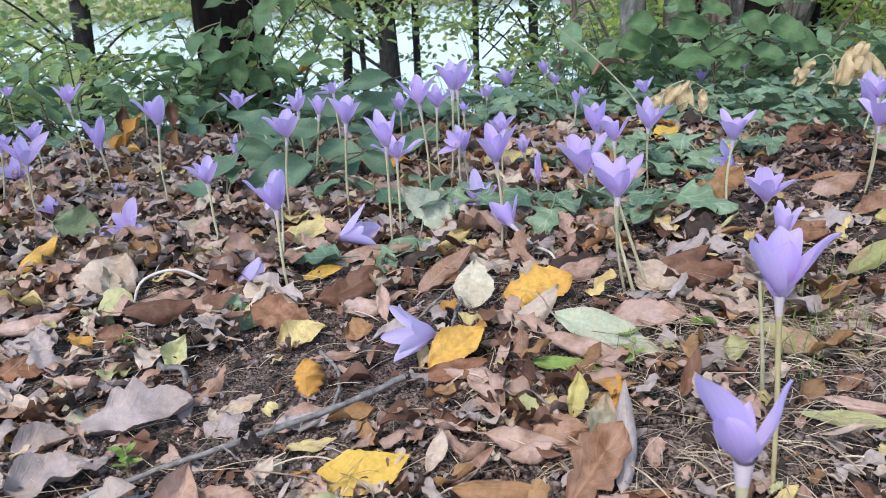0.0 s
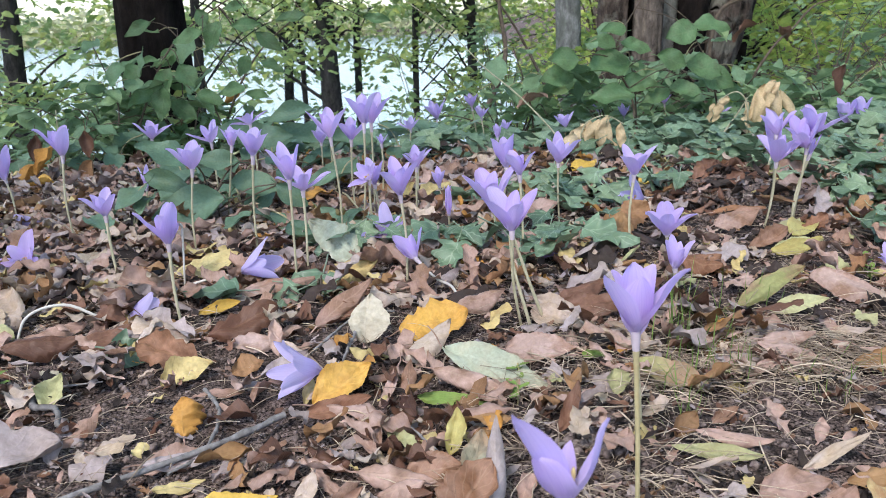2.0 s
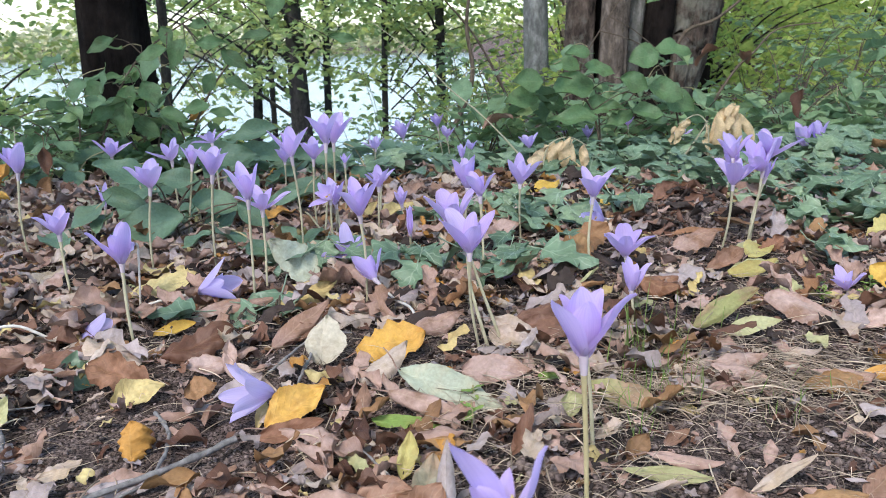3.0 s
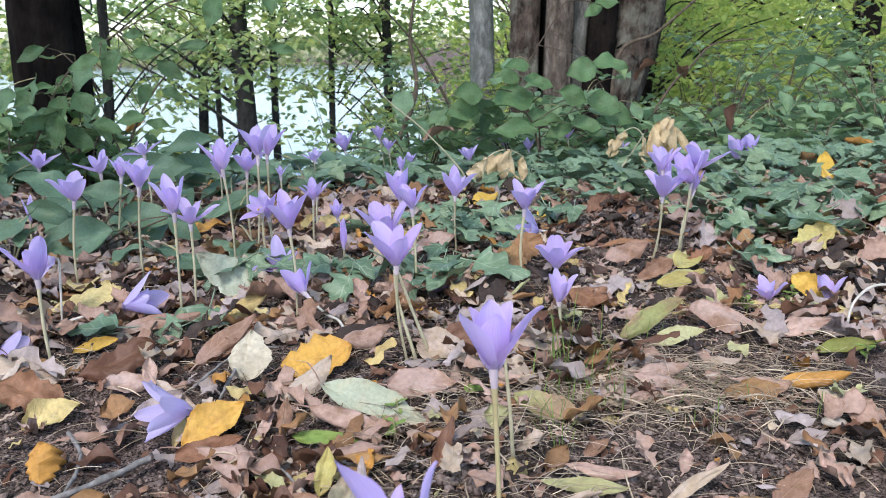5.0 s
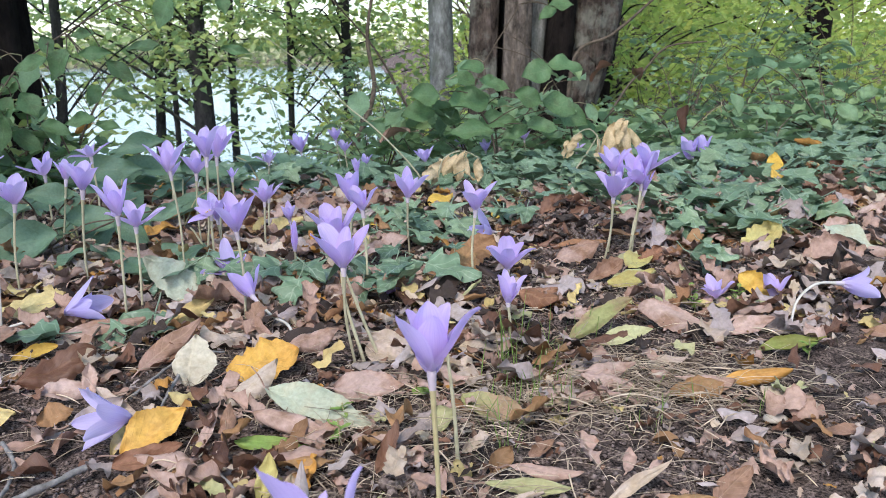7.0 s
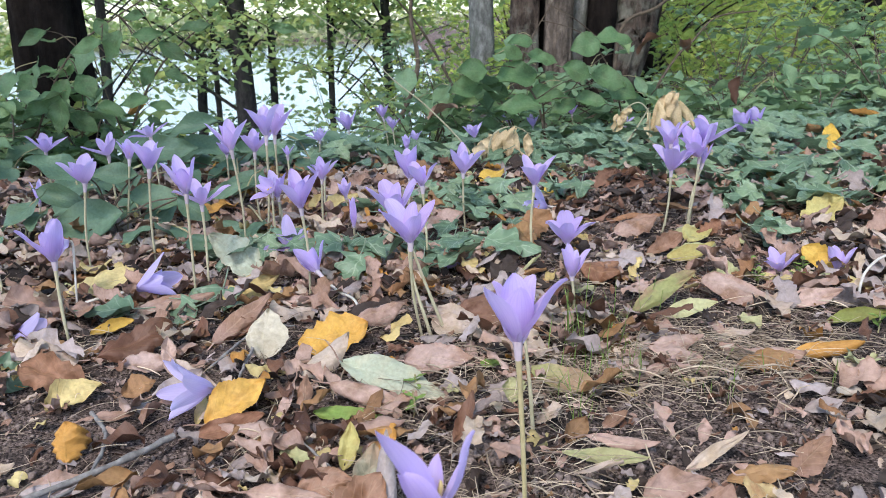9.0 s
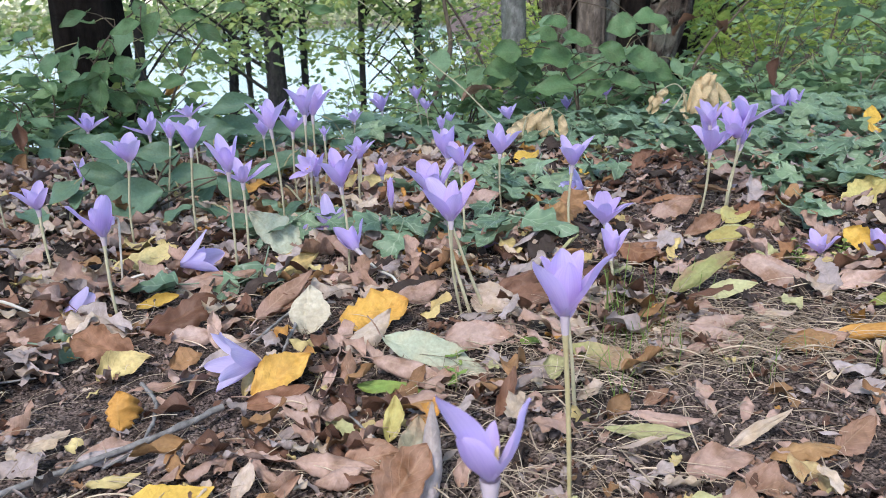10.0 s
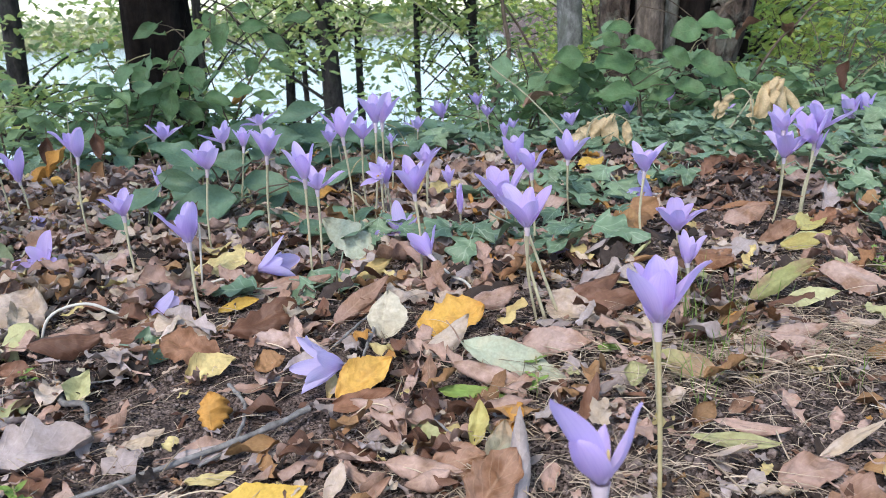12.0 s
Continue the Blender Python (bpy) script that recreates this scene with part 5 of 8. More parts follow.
for colour in ("tan", "pink_tan", "brown", "ochre_brown"):
    heap = Heap()
    kinds = [blade(0.038, 0.038 * q, s, c, 0.3, 0.14, 0.04, 10, 4, c, 0.08, 0) for q, s, c in ((0.5, "ovate", 1.4), (0.6, "oak", 1.8), (0.35, "willow", 1.2), (0.55, "ovate", 2.4))]
    for _ in range(26):
        x, y = rnd.gauss(0.05, 0.065), rnd.gauss(0.515, 0.055)
        k = rnd.uniform(0.5, 1.2)
        if not settled(x, y, 0.004):
            heap.put(rnd.choice(kinds), litter_pose(x, y, k))
    tagged(new("leaf_litter", heap.mesh("leaf_litter", LEAF[colour])), f"crumpled pile of {WORDS[colour]} leaf scraps on the soil", "leaf litter", kind="stuff")

for colour in ("tan", "pink_tan", "brown"):
    heap = Heap()
    kinds = [blade(0.07, 0.07 * q, s, c, 0.25, 0.12, 0.03, 8, 4, c, 0.06, 0) for q, s, c in ((0.5, "ovate", 1.4), (0.6, "oak", 1.6), (0.4, "willow", 1.2))]
    for _ in range(90):
        x, y = rnd.gauss(1.32, 0.16), rnd.gauss(1.42, 0.10)
        heap.put(rnd.choice(kinds), litter_pose(x, y, rnd.uniform(0.6, 1.2)))
    tagged(new("leaf_litter", heap.mesh("leaf_litter", LEAF[colour])), f"heap of {WORDS[colour]} curled leaves beside the ivy", "leaf litter", kind="stuff")

for colour, n in (("tan", 110), ("cream", 50), ("grey_tan", 60), ("ochre_brown", 30), ("straw_yellow", 14)):
    heap = Heap()
    kinds = [blade(0.055, 0.055 * q, s, c, 0.2, 0.15, 0.03, 9, 4, c, 0.06, 0, 0.25) for q, s, c in ((0.5, "torn", 0.6), (0.6, "oak", 1.0), (0.36, "willow", 1.0), (0.6, "scrap", 0.6))]
    for _ in range(n):
        y = rnd.uniform(1.02, 1.7)
        x = rnd.uniform(0.42 * y + 0.1, 0.80 * y + 0.25)
        k = rnd.uniform(0.5, 1.2)
        if not settled(x, y, 0.02 * k):
            heap.put(rnd.choice(kinds), Matrix.Translation((0, 0, 0.008)) @ litter_pose(x, y, k))
    tagged(new("leaf_litter", heap.mesh("leaf_litter", LEAF[colour])), f"bright {WORDS[colour]} leaves strewn among the ivy", "leaf litter", kind="stuff")

for colour, n in (("tan", 230), ("cream", 160), ("grey_tan", 190), ("pale_grey", 50), ("straw_yellow", 40)):
    heap = Heap()
    kinds = [blade(0.045, 0.045 * q, s, c, 0.2, 0.15, 0.03, 9, 4, c, 0.06, 0, 0.25) for q, s, c in ((0.45, "torn", 0.6), (0.6, "oak", 1.0), (0.3, "willow", 0.9), (0.5, "scrap", 0.6))]
    for _ in range(n):
        y = rnd.uniform(0.66, 1.75)
        x = rnd.uniform(-0.58 * y - 0.04, -0.12 * y - 0.08)
        k = rnd.uniform(0.4, 1.1)
        if not settled(x, y, 0.02 * k):
            heap.put(rnd.choice(kinds), Matrix.Translation((0, 0, 0.007)) @ litter_pose(x, y, k))
    tagged(new("leaf_litter", heap.mesh("leaf_litter", LEAF[colour])), f"pale {WORDS[colour]} leaves strewn between the crocuses", "leaf litter", kind="stuff")

rim_kinds = [blade(0.05, 0.05 * q, s, c, 0.25, 0.1, 0.03, 5, 3, c, 0.06, 0) for q, s, c in ((0.55, "ovate", 1.0), (0.6, "oak", 1.4), (0.4, "willow", 0.9))]
for colour in ("tan", "pink_tan", "brown", "grey_tan"):
    heap = Heap()
    for _ in range(700):
        a, q = rnd.uniform(0, 6.28), 2.3 * rnd.random() ** 0.7
        x, y = 0.1 + q * math.cos(a), 0.95 + q * math.sin(a)
        if not (0.34 < y < 2.2 and -0.6 * y - 0.12 < x < 0.78 * y + 0.18):
            heap.put(rnd.choice(rim_kinds), litter_pose(x, y, rnd.uniform(0.5, 1.4)))
    tagged(new("leaf_litter", heap.mesh("leaf_litter", LEAF[colour])), f"loose {WORDS[colour]} leaves round the crocus clearing", "leaf litter", kind="stuff")

SIDE = [blade(0.06, 0.06 * q, s, c, 0.25, 0.1, 0.03, 4, 2, c, 0.06, 0) for q, s, c in ((0.55, "ovate", 1.0), (0.6, "oak", 1.4), (0.4, "willow", 0.9))]
for colour, count in (("tan", 2600), ("pink_tan", 2200), ("brown", 2000), ("grey_tan", 1000), ("ochre_brown", 1000)):
    heap = Heap()
    for _ in range(count):
        x, y = rnd.uniform(-4.5, 5.0), rnd.uniform(-4.0, 5.5)
        if 0.34 < y < 2.2 and -0.6 * y - 0.15 < x < 0.78 * y + 0.2:
            continue
        if noise.noise((x * 0.9, y * 0.9, 2.0)) > -0.15:
            heap.put(rnd.choice(SIDE), litter_pose(x, y, rnd.uniform(0.6, 1.4)))
    tagged(new("leaf_litter", heap.mesh("leaf_litter", LEAF[colour])), f"scattered {WORDS[colour]} leaves on the wider woodland floor", "leaf litter", kind="stuff")

heap = Heap()
straws = []
for k in range(36):
    n, turn = rnd.choice((0.012, 0.02, 0.03, 0.045, 0.065, 0.09)) * rnd.uniform(0.7, 1.2), rnd.gauss(0, 0.28)
    wob = rnd.uniform(0.001, 0.006)
    pts = [(math.sin(turn * s) * n * s * 0.8, n * s, wob * math.sin(3.1 * s)) for s in (0, 0.25, 0.5, 0.75, 1)]
    thin = rnd.choice((0.00016, 0.00022, 0.0003, 0.0004, 0.0007))
    straws.append(tube(flow(pts, 7), [thin] * 6 + [thin * 0.8, thin * 0.5], 4))
straw_mesh = [mesh_of("straw", *piece, STRAW) for piece in straws]
long_straw = [piece[0][:, 1].max() > 0.03 for piece in straws]
single = 0
for _ in range(4700):
    q = rnd.random()
    if q < 0.34:
        x, y = rnd.gauss(0.39, 0.11), rnd.gauss(0.60, 0.05)
    elif q < 0.40:
        x, y = rnd.gauss(0.16, 0.05), rnd.gauss(0.42, 0.04)
    else:
        y = rnd.uniform(0.36, 1.3)
        x = rnd.uniform(-0.6 * y, 0.75 * y + 0.1)
    k = rnd.uniform(0.5, 1.3)
    if rnd.random() < bare_soil(x, y) * 0.5:
        continue
    piece = rnd.randrange(len(straws))
    m = pose(x, y, height(x, y) + rnd.uniform(0, 0.012), rnd.uniform(-12, 9), 0, rnd.uniform(0, 360)) @ Matrix.Diagonal((1, k, 1, 1))
    if single < 260 and y < 0.62 and long_straw[piece]:
        single += 1
        stem = new("straw", straw_mesh[piece])
        stem.matrix_basis = m
        tagged(stem, "thin dry pale grass stem lying on the soil", "straw", "dry grass stems")
    else:
        heap.put(straws[piece], m)
tagged(new("dry_straw", heap.mesh("dry_straw", STRAW)), "dry grass stems and needles strewn over soil", "straw", kind="stuff")

# the near-black flakes also stand in for shade in the litter's gaps
for colour, count in (("mould", 3200), ("brown", 2200), ("tan", 1300), ("grey_tan", 1300), ("pink_tan", 700)):
    heap = Heap()
    chips = [blade(q, q * w, s, 0.8, 0.3, 0.1, 0.12, 3, 2, q, 0.1, 0) for q, w, s in ((0.006, 0.6, "scrap"), (0.010, 0.35, "willow"), (0.013, 0.5, "scrap"), (0.008, 0.8, "torn"))]
    for _ in range(count):
        y = 0.34 + 1.3 * rnd.random() ** 1.4
        x = rnd.uniform(-0.58 * y - 0.05, 0.75 * y + 0.1)
        if rnd.random() < bare_soil(x, y) * 0.75:
            continue
        heap.put(rnd.choice(chips), pose(x, y, height(x, y) + rnd.uniform(0.0005, 0.004), rnd.uniform(-35, 35), rnd.uniform(-35, 35), rnd.uniform(0, 360)) @ Matrix.Diagonal((1, 1, 1, 1)))
    tagged(new("leaf_crumbs", heap.mesh("leaf_crumbs", LEAF[colour])), f"small {WORDS[colour]} flakes of broken leaves on the soil", "leaf litter", kind="stuff")

heap = Heap()
crumbs = []
for k in range(8):
    v = np.array([(1, 0, 0), (-1, 0, 0), (0, 1, 0), (0, -1, 0), (0, 0, 1), (0, 0, -1), (0.7, 0.7, 0.4), (-0.7, 0.6, 0.3)]) * np.random.RandomState(k).uniform(0.6, 1.2, (8, 1))
    f = [(0, 6, 4), (6, 2, 4), (2, 7, 4), (7, 1, 4), (1, 3, 4), (3, 0, 4), (6, 0, 5), (2, 6, 5), (7, 2, 5), (1, 7, 5), (3, 1, 5), (0, 3, 5)]
    crumbs.append((v, f, np.zeros((8, 2))))
for _ in range(13000):
    y = 0.34 + 1.1 * rnd.random() ** 1.6
    x = rnd.uniform(-0.58 * y - 0.05, 0.75 * y + 0.1)
    k = rnd.uniform(0.0008, 0.0024) * (2.0 if rnd.random() < 0.10 else 1)
    heap.put(rnd.choice(crumbs), pose(x, y, height(x, y) + k * 0.3, rnd.uniform(0, 360), rnd.uniform(0, 360), 0) @ Matrix.Diagonal((k, k, k, 1)))
tagged(new("soil_crumbs", heap.mesh("soil_crumbs", CRUMB)), "loose dark crumbs of woodland soil", "soil", kind="stuff")


heap = Heap()
for _ in range(1500):
    x, y = rnd.gauss(0.63, 0.075), rnd.gauss(1.19, 0.045)
    k = rnd.uniform(0.0015, 0.0058)
    heap.put(rnd.choice(crumbs), pose(x, y, height(x, y) + k * 0.5, rnd.uniform(0, 360), rnd.uniform(0, 360), 0) @ Matrix.Diagonal((k, k, k, 1)))
tagged(new("soil_crumbs", heap.mesh("soil_crumbs", CRUMB)), "heap of dark crumbly earth beside the ivy", "soil", kind="stuff")
for colour, n in (("brown", 60), ("mould", 90), ("pink_tan", 14)):
    heap = Heap()
    kinds = [blade(0.04, 0.04 * q, s, c, 0.3, 0.16, 0.04, 8, 4, c, 0.08, 0) for q, s, c in ((0.4, "ovate", 1.6), (0.5, "oak", 2.0), (0.22, "willow", 1.2))]
    for _ in range(n):
        x, y = rnd.gauss(0.60, 0.085), rnd.gauss(1.19, 0.05)
        heap.put(rnd.choice(kinds), litter_pose(x, y, rnd.uniform(0.4, 1.2)))
    tagged(new("leaf_litter", heap.mesh("leaf_litter", LEAF[colour])), f"shrivelled {WORDS[colour]} scraps on the heaped earth", "leaf litter", kind="stuff")


def pellet_heap(x, y, n, seed):
    """A small heap of rounded earth pellets."""
    r = random.Random(seed)
    thing = new("pellet_heap")
    thing.location = (x, y, height(x, y))
    tagged(thing, "small heap of grey-brown rounded earth pellets on soil", "pellets")
    kinds = []
    for k in range(4):
        bm = bmesh.new()
        bmesh.ops.create_icosphere(bm, subdivisions=2, radius=0.0046)
        for v in bm.verts:
            v.co *= 1 + 0.22 * noise.noise(v.co * 260 + Vector((k * 3.0, 0, 0)))
        me = bpy.data.meshes.new("pellet")
        bm.to_mesh(me)
        bm.free()
        for p in me.polygons:
            p.use_smooth = True
        me.materials.append(CRUMB)
        kinds.append(me)
    for k in range(n):
        q, a = math.sqrt(r.random()) * 0.022, r.uniform(0, 6.28)
        s = r.uniform(0.65, 1.1)
        part("pellet", r.choice(kinds), thing, "", pose(q * math.cos(a), q * math.sin(a) * 0.9, 0.003 + max(0, 0.011 - q * 0.5) * r.random(), r.uniform(0, 360), r.uniform(0, 360), 0) @ Matrix.Diagonal((s, s, s * 0.85, 1)))
    return thing


pellet_heap(0.192, 0.481, 26, 3)


# ---- twigs ----
def twig(points, thick, label, taper=0.6, knots=3):
    pts = flow(points, 26)
    r = random.Random(int(thick * 1e5))
    base = pts[0].copy()
    rad = [thick * (1 - (1 - taper) * i / 26) * (1 + 0.12 * math.sin(i * 1.9 + r.random()) + (0.2 if i % 9 == 4 else 0)) for i in range(27)]
    pts = [p - base + Vector((r.uniform(-1, 1), r.uniform(-1, 1), r.uniform(-0.3, 0.6))) * thick * 0.35 for p in pts]
    v, f, u = tube(pts, rad, 9)
    ob = new("twig", mesh_of("twig", v, f, u, TWIG))
    ob.location = base
    return tagged(ob, label, "twig", "fallen twigs")


twig([(-0.031, 0.551, 0.012), (-0.078, 0.512, 0.011), (-0.144, 0.469, 0.011), (-0.201, 0.434, 0.010), (-0.24, 0.41, 0.009)], 0.0026, "long grey bare twig lying on the soil")
twig([(-0.103, 0.623, 0.006), (-0.083, 0.572, 0.008), (-0.084, 0.513, 0.007), (-0.104, 0.486, 0.006)], 0.0018, "thin bent grey twig lying on the soil")
twig([(-0.261, 0.672, 0.006), (-0.235, 0.605, 0.010), (-0.215, 0.597, 0.010), (-0.202, 0.568, 0.006)], 0.0032, "short crooked lichen-grey twig on the soil")
twig([(-0.018, 0.689, 0.006), (0.027, 0.752, 0.018), (0.062, 0.771, 0.012)], 0.0015, "thin forked grey twig over leaves")
twig([(0.030, 0.752, 0.016), (0.017, 0.686, 0.012), (0.011, 0.657, 0.006)], 0.0019, "thin forked grey twig over leaves")
twig([(0.11, 0.42, 0.006), (0.07, 0.50, 0.012), (0.05, 0.56, 0.010)], 0.0012, "thin straw-coloured twig among leaves")
twig([(-0.35, 0.62, 0.006), (-0.28, 0.63, 0.010), (-0.19, 0.64, 0.012)], 0.0012, "thin pale twig on the soil")

cap = new("mushroom_cap", None)
cap.location = (0.500, 0.512, height(0.50, 0.512) + 0.004)
tagged(cap, "small pale detached mushroom cap on the soil", "mushroom")
cv, cf = [], []
for i in range(9):
    a = math.pi * i / 8
    rad, z = 0.0105 * math.sin(a) * (1 if i < 5 else 0.9), 0.0042 * math.cos(a)
    for j in range(18):
        q = 2 * math.pi * j / 18
        cv.append((rad * math.cos(q), rad * math.sin(q) * 0.75, max(z, -0.0015)))
for i in range(8):
    for j in range(18):
        cf.append((i * 18 + j, i * 18 + (j + 1) % 18, (i + 1) * 18 + (j + 1) % 18, (i + 1) * 18 + j))
part("cap", mesh_of("cap", cv, cf, None, CAP), cap)


# ---- low green plants ----
def leaf_set(name, material, size, ratio, shape, n, seed, curl=0.4, serrate=0.03, nu=12, stalk=0.4):
    return [mesh_of(name, *blade(size, size * ratio, shape, curl * (0.6 + 0.3 * k), 0.25, 0.06, serrate, nu, 6, seed + k, 0.02, stalk), material) for k in range(n)]


ivy_mesh = leaf_set("leaf", IVY, 0.048, 1.0, "ivy", 5, 40, 0.22, 0.0, 25)
broad_mesh = leaf_set("leaf", BROAD, 0.078, 0.72, "ovate", 5, 60, 0.5, 0.015, 14, 0.3)


def ivy_patch(cx, cy, rx, ry, n, seed, high=0.045):
    r = random.Random(seed)
    thing = new("ivy")
    thing.location = (cx, cy, height(cx, cy))
    tagged(thing, "dark green creeping ivy with lobed veined leaves", "ivy", "ivy patches")
    for k in range(4):
        a = r.uniform(0, 6.28)
        pts = [(math.cos(a) * rx * s, math.sin(a) * ry * s + 0.03 * math.sin(5 * s + k), 0.006 + 0.008 * math.sin(3 * s)) for s in (-0.9, -0.4, 0.1, 0.5, 0.9)]
        pts = [(x, y, z + height(cx + x, cy + y) - thing.location.z) for x, y, z in pts]
        v, f, u = tube(flow(pts, 16), [0.0013] * 17, 6)
        part("runner", mesh_of("runner", v, f, u, WOOD), thing, "thin brown creeping runner")
    for k in range(n):
        q, a = math.sqrt(r.random()), r.uniform(0, 6.28)
        x, y = q * rx * math.cos(a), q * ry * math.sin(a)
        z = height(cx + x, cy + y) - thing.location.z + r.uniform(0.008, high)
        s = r.uniform(0.7, 1.75)
        part("leaf", r.choice(ivy_mesh), thing, "", pose(x, y, z, r.uniform(-40, 2), r.uniform(-20, 20), r.gauss(180, 75)) @ Matrix.Diagonal((s, s, s, 1)))
    return thing


for k, (x, y, rx, ry, n) in enumerate(((0.21, 0.98, 0.10, 0.06, 12), (0.30, 1.02, 0.08, 0.07, 11), (0.08, 1.02, 0.08, 0.06, 9), (0.42, 1.28, 0.16, 0.12, 26), (0.28, 1.35, 0.10, 0.12, 14), (0.70, 1.50, 0.16, 0.12, 26), (0.95, 1.42, 0.22, 0.18, 40), (0.86, 1.14, 0.10, 0.07, 14), (1.25, 1.75, 0.30, 0.25, 50), (0.95, 1.95, 0.35, 0.25, 55), (0.50, 1.85, 0.30, 0.20, 45))):
    ivy_patch(x, y, rx, ry, n, 100 + k)
ivy_patch(0.834, 1.132, 0.05, 0.04, 8, 150)
ivy_patch(0.758, 1.173, 0.06, 0.04, 8, 151)
ivy_patch(0.866, 1.291, 0.08, 0.05, 12, 152)
ivy_patch(1.008, 1.282, 0.08, 0.05, 12, 153)
ivy_patch(1.018, 1.201, 0.06, 0.05, 8, 154)
ivy_patch(0.744, 1.246, 0.05, 0.03, 6, 155)
ivy_patch(0.696, 0.965, 0.03, 0.02, 3, 156)
ivy_patch(-0.02, 0.905, 0.025, 0.02, 2, 140, 0.02)
ivy_patch(-0.06, 0.875, 0.02, 0.02, 2, 141, 0.02)
ivy_patch(-0.12, 0.865, 0.02, 0.02, 2, 142, 0.02)
ivy_patch(-0.205, 0.72, 0.012, 0.012, 1, 143, 0.012)

heap = Heap()
pieces = [blade(0.05, 0.052, "ivy", 0.2, 0.15, 0.04, 0.0, 17, 4, 70 + k, 0.02, 0) for k in range(5)]
for _ in range(4200):
    x, y = rnd.uniform(-5.5, 6.0), rnd.uniform(-4.5, 7.0)
    if (y < 2.0 and -0.75 * y - 0.5 < x < 0.9 * y + 0.6) or math.hypot(x, y) < 0.8 or noise.noise((x * 0.7, y * 0.7, 5.0)) < 0.0:
        continue
    k = rnd.uniform(0.7, 1.4)
    heap.put(rnd.choice(pieces), pose(x, y, height(x, y) + rnd.uniform(0.01, 0.075), rnd.uniform(-30, 25), rnd.uniform(-25, 25), rnd.uniform(0, 360)) @ Matrix.Diagonal((k, k, k, 1)))
for _ in range(6000):
    y = rnd.uniform(1.35, 4.6)
    x = rnd.uniform(0.18 * y - 0.35, 1.25 * y + 0.3) if rnd.random() < 0.86 else rnd.uniform(-1.0 * y, 0.3 * y)
    if x < 0.24 * y and y > 1.9 and rnd.random() < 0.8:
        continue
    if y < 1.75 and x < 0.4 or abs(x - 0.53) < 0.14 and y < 1.80 or abs(x - 0.99) < 0.10 and 1.55 < y < 1.86:
        continue
    k = rnd.uniform(0.6, 1.6)
    heap.put(rnd.choice(pieces), pose(x, y, height(x, y) + rnd.uniform(0.01, 0.075), rnd.uniform(-42, 2), rnd.uniform(-20, 20), rnd.gauss(180, 75)) @ Matrix.Diagonal((k, k, k, 1)))
tagged(new("ivy_carpet", heap.mesh("ivy_carpet", IVY)), "dark green ivy carpet under the trees", "ivy", kind="stuff")


def broad_plant(x, y, leaves, seed):
    """A low plant: oval leaves on short stalks; leaves: place of each blade's middle from the foot, turn and size."""
    r = random.Random(seed)
    thing = new("low_plant")
    foot = height(x, y)
    thing.location = (x, y, foot)
    tagged(thing, "low plant with broad oval green leaves", "plant", "low plants")
    for dx, dy, up, yaw, s in leaves:
        back = Vector((math.sin(radians(yaw)), -math.cos(radians(yaw)), 0.25)) * 0.033 * s
        end = Vector((dx, dy, up - foot)) + back
        v, f, u = tube(flow([(0, 0, 0), (end.x * 0.5, end.y * 0.5, max(end.z * 0.8, 0.01)), end], 8), [0.0015] * 9, 6)
        part("stalk", mesh_of("stalk", v, f, u, STALK_GREEN), thing)
        part("leaf", r.choice(broad_mesh), thing, "", Matrix.Translation(end) @ pose(0, 0, 0, r.uniform(-32, -12), r.uniform(-18, 18), yaw) @ Matrix.Diagonal((s, s, s, 1)))
    return thing


broad_plant(-0.259, 1.360, ((-0.008, -0.010, 0.058, 148, 1.25), (0.045, -0.110, 0.033, 132, 1.25), (-0.036, 0.060, 0.060, 168, 1.1)), 1)
broad_plant(-0.159, 1.307, ((0.025, -0.007, 0.031, 139, 1.0), (0.007, -0.107, 0.022, 128, 0.7), (-0.032, 0.053, 0.037, 168, 0.7)), 2)
broad_plant(-0.060, 1.193, ((-0.045, 0.007, 0.024, 230, 0.9), (0.004, -0.073, 0.020, 216, 0.8), (0.040, 0.007, 0.020, 212, 0.8)), 3)
broad_plant(-0.171, 1.853, ((-0.023, 0.097, 0.079, 147, 1.4), (0.050, -0.053, 0.055, 184, 1.4), (-0.027, -0.103, 0.046, 153, 0.9)), 4)
broad_plant(-0.017, 1.473, ((0.010, 0.027, 0.042, 141, 1.4), (-0.041, 0.227, 0.042, 133, 1.1), (0.031, -0.313, 0.026, 146, 0.7)), 5)
broad_plant(0.133, 1.870, ((-0.029, 0.030, 0.062, 231, 1.1), (0.050, 0.030, 0.065, 219, 1.2), (-0.022, -0.120, 0.025, 217, 1.0)), 6)
broad_plant(-0.310, 1.203, ((-0.029, -0.053, 0.036, 216, 0.8), (0.005, -0.003, 0.070, 143, 0.9), (0.025, -0.003, 0.056, 157, 0.7)), 7)
broad_plant(-0.211, 1.603, ((-0.023, -0.003, 0.044, 195, 1.1), (-0.069, -0.003, 0.035, 208, 1.0), (0.091, -0.053, 0.046, 223, 1.1)), 8)
broad_plant(-0.549, 1.937, ((-0.010, 0.013, 0.039, 226, 1.0), (0.033, 0.063, 0.050, 130, 1.1), (-0.022, -0.137, 0.030, 193, 0.9)), 9)
broad_plant(-0.768, 1.787, ((-0.039, 0.013, 0.025, 201, 0.9), (-0.047, -0.087, 0.020, 181, 0.9), (0.086, 0.013, 0.030, 141, 1.0)), 10)
broad_plant(-0.060, 1.770, ((-0.015, 0.180, 0.066, 177, 1.2), (0.050, 0.080, 0.043, 131, 1.2), (-0.034, -0.320, 0.040, 232, 1.0)), 11)
